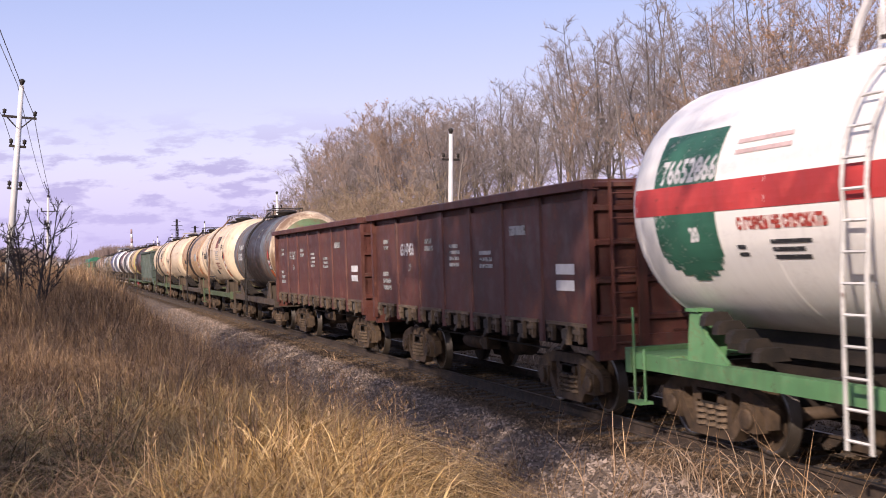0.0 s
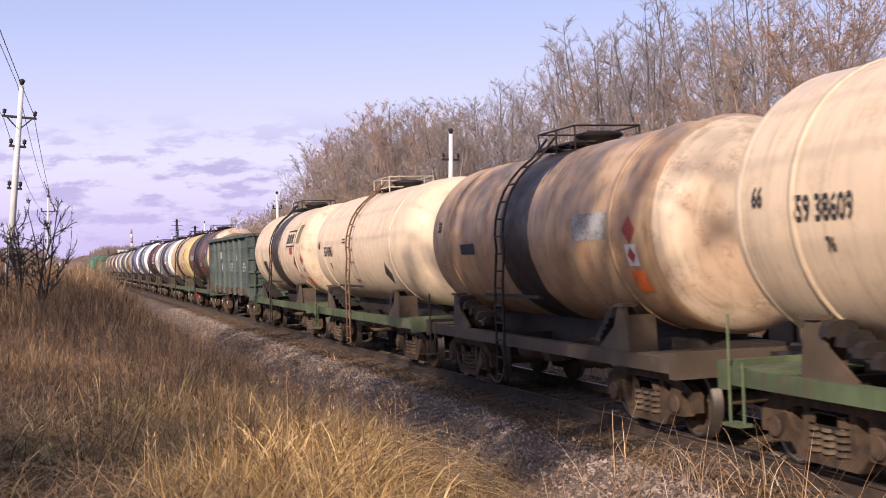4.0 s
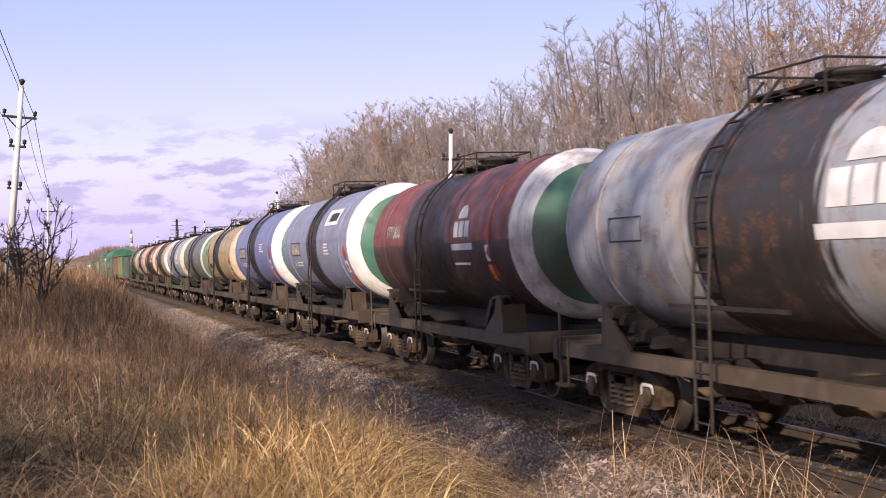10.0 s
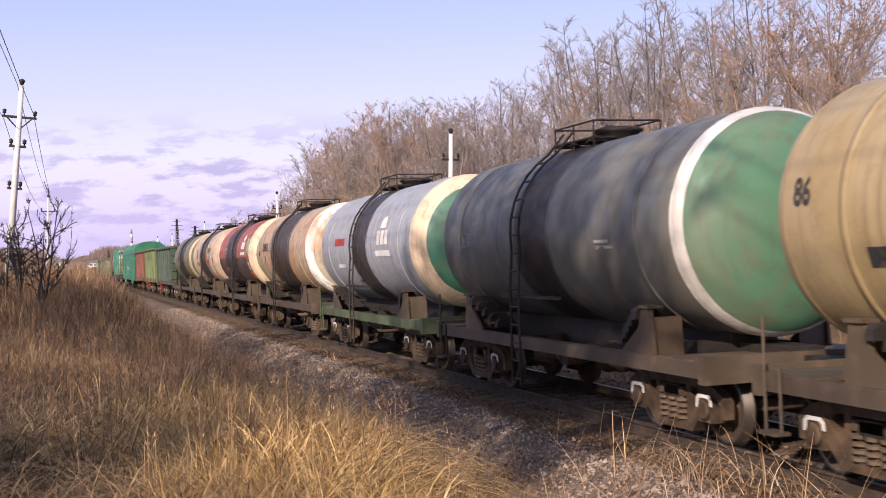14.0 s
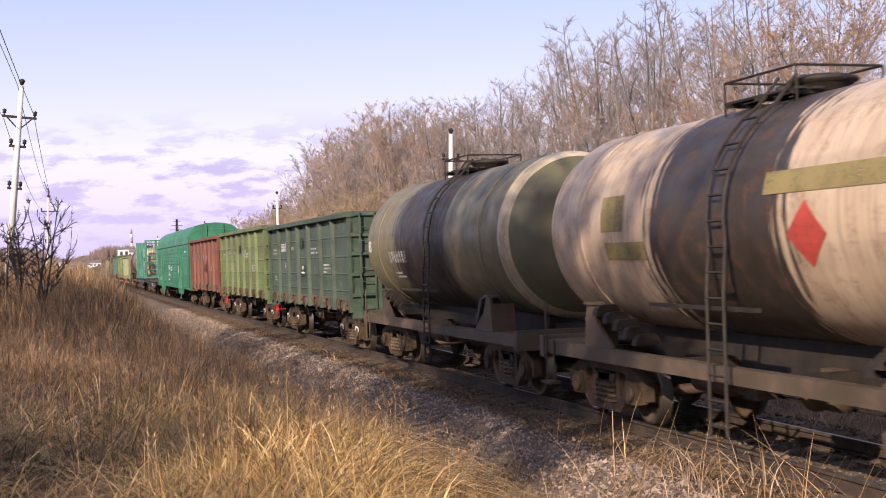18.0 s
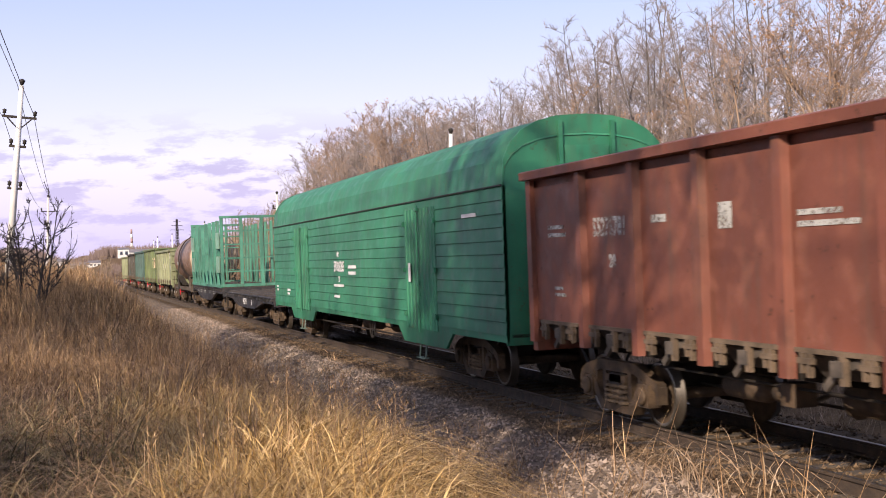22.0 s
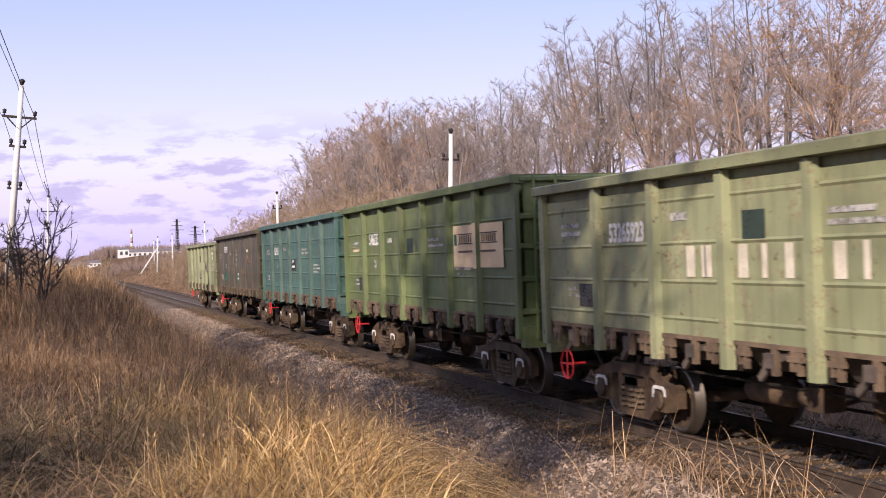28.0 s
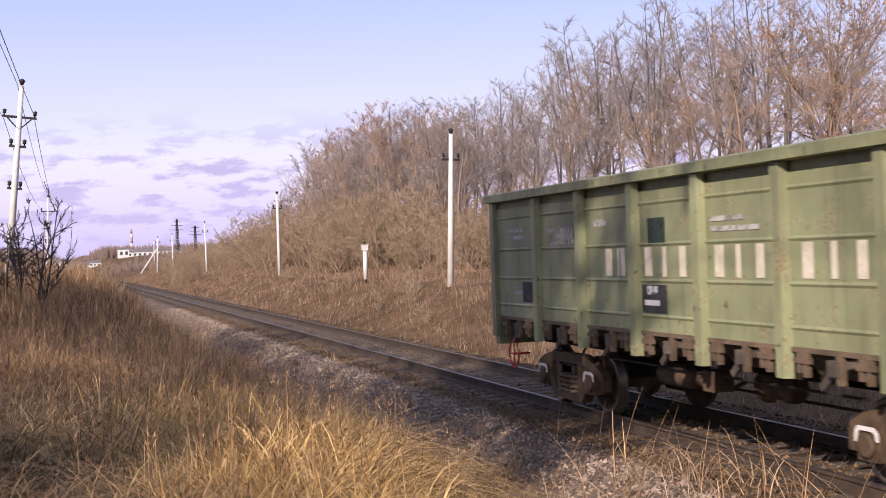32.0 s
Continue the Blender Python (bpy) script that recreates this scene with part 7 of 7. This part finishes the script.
SHADE_TREES = [(-8.0, 2.9, 1.0), (-9.6, 4.2, 1.05), (-7.8, 6.2, 1.0), (-12.3, -1.2, 0.68)]
SHADE_TREES += [(-8.0 - 1.6 * (k % 3), 14.5 + 4.6 * k, 0.7 + 0.05 * (k % 3)) for k in range(5)]
DARK_BARK = mottled("dark_bark", (0.025, 0.019, 0.018), (0.055, 0.043, 0.038), 1.2, 0.9, 0.3)
build_woods()


# ---- dry grass ----
def grass_material(name, a, b, c):
    m = Nodes(name)
    g = m.add("ShaderNodeNewGeometry")
    ramp = m.add("ShaderNodeValToRGB")
    e = ramp.color_ramp.elements
    e[0].color, e[1].color = (*a, 1), (*c, 1)
    e.new(0.5).color = (*b, 1)
    m.put(g.outputs["Random Per Island"], ramp.inputs[0])
    col = m.mix(m.span(m.noise(m.coords(vary=False), 0.6, 3.0), 0.35, 0.65, 0.0, 0.6), ramp.outputs[0], tuple(x * 0.55 for x in a))
    m.b.inputs["Transmission Weight"].default_value = 0.0
    return m.done(col, 0.8, 0.0, 0.2)


def blades(name, x, y, h, width, lean, rng, mat, seg=3, droop=0.5, lift=0.0, way=None):
    """Curved blades that rise from the ground, each an island of its own."""
    N = len(x)
    z = land(x, y) - 0.03 + lift
    a = rng.uniform(0, math.tau, N) if way is None else way
    dx, dy = np.cos(a), np.sin(a)
    fa = a + rng.uniform(0.6, 2.2, N)
    wx, wy = np.cos(fa), np.sin(fa)
    V = np.zeros((N, 2 * seg + 1, 3))
    for k in range(seg + 1):
        t = k / seg
        out = h * lean * (t ** 1.4)
        up = h * (t - droop * lean * t ** 3 * 0.6)
        px, py, pz = x + dx * out, y + dy * out, z + up
        if k < seg:
            w = width * (1 - 0.75 * t) * 0.5
            V[:, 2 * k] = np.stack([px - wx * w, py - wy * w, pz], 1)
            V[:, 2 * k + 1] = np.stack([px + wx * w, py + wy * w, pz], 1)
        else:
            V[:, 2 * seg] = np.stack([px, py, pz], 1)
    faces = []
    for k in range(seg - 1):
        faces.append(np.stack([np.full(N, 2 * k), np.full(N, 2 * k + 1), np.full(N, 2 * k + 3), np.full(N, 2 * k + 2)], 1))
    tri = np.stack([np.full(N, 2 * seg - 2), np.full(N, 2 * seg - 1), np.full(N, 2 * seg)], 1)
    off = ((2 * seg + 1) * np.arange(N))[:, None]
    F = []
    for q in faces:
        F += (q + off).tolist()
    F += (tri + off).tolist()
    me = bpy.data.meshes.new(name)
    me.from_pydata(V.reshape(-1, 3).tolist(), [], F)
    me.materials.append(mat)
    return new(name, me)


STRAW = grass_material("straw_grass", (0.2, 0.112, 0.036), (0.56, 0.35, 0.125), (0.88, 0.62, 0.3))
RUSSET = grass_material("russet_grass", (0.11, 0.062, 0.034), (0.36, 0.215, 0.11), (0.66, 0.44, 0.24))
WEED = grass_material("dead_weed", (0.05, 0.032, 0.025), (0.1, 0.064, 0.046), (0.2, 0.13, 0.095))
HOLLOW = grass_material("half_green_grass", (0.045, 0.04, 0.014), (0.24, 0.175, 0.065), (0.62, 0.46, 0.23))
GREENISH = grass_material("green_grass", (0.05, 0.055, 0.018), (0.1, 0.1, 0.032), (0.22, 0.19, 0.07))


build_underwood()


def build_grass():
    rng = np.random.default_rng(8)

    def tufts(n, per, x0, x1, y0, y1, pw, spread):
        """Blade feet gathered in tufts."""
        cx, cy = rng.uniform(x0, x1, n), y0 + (y1 - y0) * rng.random(n) ** pw
        size = rng.uniform(0.5, 1.3, n)
        i = np.repeat(np.arange(n), per)
        x = cx[i] + rng.normal(0, 1, len(i)) * spread * size[i]
        y = cy[i] + rng.normal(0, 1, len(i)) * spread * size[i]
        return x, y, size[i], rng.random(n)[i]

    def edge(x, y):
        # ragged border against the ballast
        return x < 4.75 + 0.35 * np.sin(y * 0.9) + 0.3 * np.sin(y * 0.37 + 1) - 0.035 * np.maximum(0, 20 - y)

    def grow(name, label, x, y, h, w, lean, mat, seg=3, droop=0.6, category="grass", way=None, lift=0.0):
        ob = blades(name, x, y, h, w, lean, rng, mat, seg, droop, lift, way)
        tagged(ob, label, category, "", "stuff")

    def wind(c, n, loose):
        """Blades of one tuft bend much the same way, more of them away from the track's wind."""
        return c * 37.0 % 1.0 * math.tau * 0.55 - 0.9 + rng.normal(0, loose, n)

    x, y, q, c = tufts(1700, 96, -7.5, 5.2, 5.5, 27, 1.25, 0.15)
    k = edge(x, y) & (y > 5) & ((c > 0.5) | (x > 0.5) | (y > 16))
    x, y, q, c = x[k], y[k], q[k], c[k]
    near = c < np.clip(1.45 - y / 16, 0.08, 0.95) * np.clip((x - 0.3) / 0.8, 0.1, 1.0)
    n = near.sum()
    grow("dry_grass", "dry straw-yellow tall grass on the near bank", x[near], y[near], q[near] * rng.uniform(0.3, 0.9, n), rng.uniform(0.006, 0.015, n), 0.3 + 2.1 * rng.random(n), STRAW, 5, 0.9, way=wind(c[near], n, 0.9))
    n = (~near).sum()
    grow("russet_grass", "russet withered grass and weeds", x[~near], y[~near], q[~near] * rng.uniform(0.25, 0.85, n), rng.uniform(0.005, 0.013, n), 0.3 + 2.2 * rng.random(n), RUSSET, 4, 0.9, way=wind(c[~near], n, 1.1))
    # broad arching leaves, dull green in the hollow, straw-coloured beside it
    for name, label, m, x0, x1, y0, y1, mat in (("hollow_grass", "broad arching half-green grass leaves", 340, -2.6, 0.8, 8.0, 15.5, HOLLOW),
                                                ("arching_straw", "broad arching straw-coloured grass leaves", 420, 0.5, 4.0, 8.5, 15.0, STRAW)):
        x, y, q, c = tufts(m, 26, x0, x1, y0, y1, 1.1, 0.14)
        k = edge(x, y)
        x, y, q, c = x[k], y[k], q[k], c[k]
        n = len(x)
        grow(name, label, x, y, q * rng.uniform(0.45, 0.95, n), rng.uniform(0.011, 0.022, n), rng.uniform(0.5, 1.8, n), mat, 6, 1.15, way=wind(c, n, 0.8))
    # broken stems lying criss-cross in the stand
    x, y, q, c = tufts(2600, 18, -6.0, 4.9, 6.5, 30, 1.25, 0.3)
    k = edge(x, y)
    x, y = x[k], y[k]
    n = len(x)
    gold = (x > 0.6) & (y < 17) & (rng.random(n) < 0.7)
    for sel, name, label, mat in ((gold, "straw_litter", "tangle of broken straw stems in the grass", STRAW), (~gold, "weed_litter", "tangle of broken brown weed stems", RUSSET)):
        n = sel.sum()
        grow(name, label, x[sel], y[sel], rng.uniform(0.15, 0.5, n), rng.uniform(0.004, 0.009, n), rng.uniform(0.6, 4.0, n), mat, 3, 0.25, lift=rng.uniform(0.05, 0.45, n))
    x, y, q, c = tufts(2600, 36, -14, 6.0, 22, 125, 1.6, 0.3)
    k = edge(x, y)
    x, y, q = x[k], y[k], q[k]
    grow("far_russet_grass", "brown withered grass along the embankment", x, y, q * rng.uniform(0.35, 0.95, len(x)), 0.008 + 0.00035 * y * rng.uniform(0.5, 1.3, len(x)), rng.uniform(0.15, 1.6, len(x)), RUSSET, 2, 0.85)
    x, y, q, c = tufts(2000, 56, 12.7, 31, 18, 270, 1.5, 0.6)
    bank = grass_material("bank_grass", (0.15, 0.09, 0.058), (0.32, 0.21, 0.135), (0.5, 0.36, 0.25))
    grow("bank_grass", "reddish dry grass on the far bank", x, y, q * (0.5 + c) * rng.uniform(0.2, 0.8, len(x)), 0.006 + 0.0002 * y * rng.uniform(0.5, 1.3, len(x)), rng.uniform(0.2, 1.5, len(x)), bank, 2, 0.85)
    x, y, q, c = tufts(420, 70, -3.0, 0.9, 8, 18, 1.3, 0.2)
    grow("green_grass", "patches of still-green grass", x, y, rng.uniform(0.2, 0.5, len(x)), rng.uniform(0.006, 0.012, len(x)), rng.uniform(0.3, 1.2, len(x)), GREENISH)
    # tall single stalks and dark weeds
    x, y = rng.uniform(-3, 4.4, 500), 7 + 22 * rng.random(500) ** 1.3
    grow("grass_stalks", "tall thin dry stalks", x, y, rng.uniform(0.6, 1.2, 500), rng.uniform(0.005, 0.01, 500), rng.uniform(0.2, 1.3, 500), STRAW, 4, 0.5)
    x, y, q, c = tufts(240, 16, -6, 4.6, 10, 45, 1.2, 0.16)
    grow("dark_weeds", "dark brown dead weed stems", x, y, rng.uniform(0.5, 1.15, len(x)), rng.uniform(0.006, 0.013, len(x)), rng.uniform(0.1, 0.6, len(x)),
         WEED, 3)
    # withered plumes on tall stalks
    N = 1500
    x, y = rng.uniform(-3.5, 4.3, N), 9 + 34 * rng.random(N) ** 1.1
    k = x > -0.075 * y
    x, y = x[k], y[k]
    N = len(x)
    h = rng.uniform(0.75, 1.25, N)
    grow("weed_stalks", "thin upright stalks of withered weeds", x, y, h, rng.uniform(0.007, 0.012, N), rng.uniform(0.0, 0.08, N), RUSSET, 2, 0.2)
    i = np.repeat(np.arange(N), 26)
    px, py = x[i] + rng.normal(0, 0.02, len(i)), y[i] + rng.normal(0, 0.02, len(i))
    ob = blades("weed_plumes", px, py, rng.uniform(0.025, 0.08, len(i)), rng.uniform(0.004, 0.008, len(i)), rng.uniform(0.2, 1.8, len(i)), rng, RUSSET, 2, 0.6,
                lift=h[i] * rng.uniform(0.62, 1.0, len(i)) + land(x[i], y[i]) - land(px, py))
    tagged(ob, "brown feathery seed heads of withered weeds", "weeds", "", "stuff")
    x, y, q, c = tufts(700, 22, -4.0, 2.6, 34, 80, 1.1, 0.25)
    grow("bank_weeds", "dense brown weeds on the hump of the near bank", x, y, q * rng.uniform(0.4, 1.15, len(x)), rng.uniform(0.012, 0.03, len(x)), rng.uniform(0.05, 0.9, len(x)), RUSSET, 3)
    # thin grass that has crept over the ballast
    x, y, q, c = tufts(170, 14, 4.6, 6.6, 9, 60, 1.3, 0.12)
    grow("ballast_weeds", "sparse dry weeds growing through the ballast", x, y, rng.uniform(0.1, 0.4, len(x)), rng.uniform(0.005, 0.01, len(x)), rng.uniform(0.3, 1.2, len(x)), RUSSET, 3)
    # withered reeds at the edge of the ballast
    spots = ((7.0, 12.6, 0.14, 30), (6.5, 13.3, 0.12, 14), (7.55, 12.3, 0.14, 22), (5.7, 15.8, 0.15, 16), (6.9, 12.9, 0.7, 34), (6.2, 11.3, 0.5, 26), (5.4, 13.2, 0.6, 26))
    x = np.concatenate([rng.normal(a, d, n) for a, _, d, n in spots])
    y = np.concatenate([rng.normal(b, 1.6 * d, n) for _, b, d, n in spots])
    grow("withered_reeds", "withered bent reeds at the ballast edge", x, y, rng.uniform(0.45, 1.15, len(x)), rng.uniform(0.009, 0.019, len(x)), rng.uniform(0.2, 1.9, len(x)),
         grass_material("withered_reed", (0.3, 0.19, 0.12), (0.44, 0.31, 0.2), (0.6, 0.46, 0.32)), 6, 1.3, "reeds")
    x, y = rng.uniform(4.9, 7.6, 150), rng.uniform(9.5, 16.5, 150)
    grow("dead_stems", "bare dead weed stems standing at the ballast edge", x, y, rng.uniform(0.35, 1.0, 150), rng.uniform(0.008, 0.014, 150), rng.uniform(0.4, 1.7, 150), RUSSET, 4, 0.0, "weeds")


build_grass()

motions()
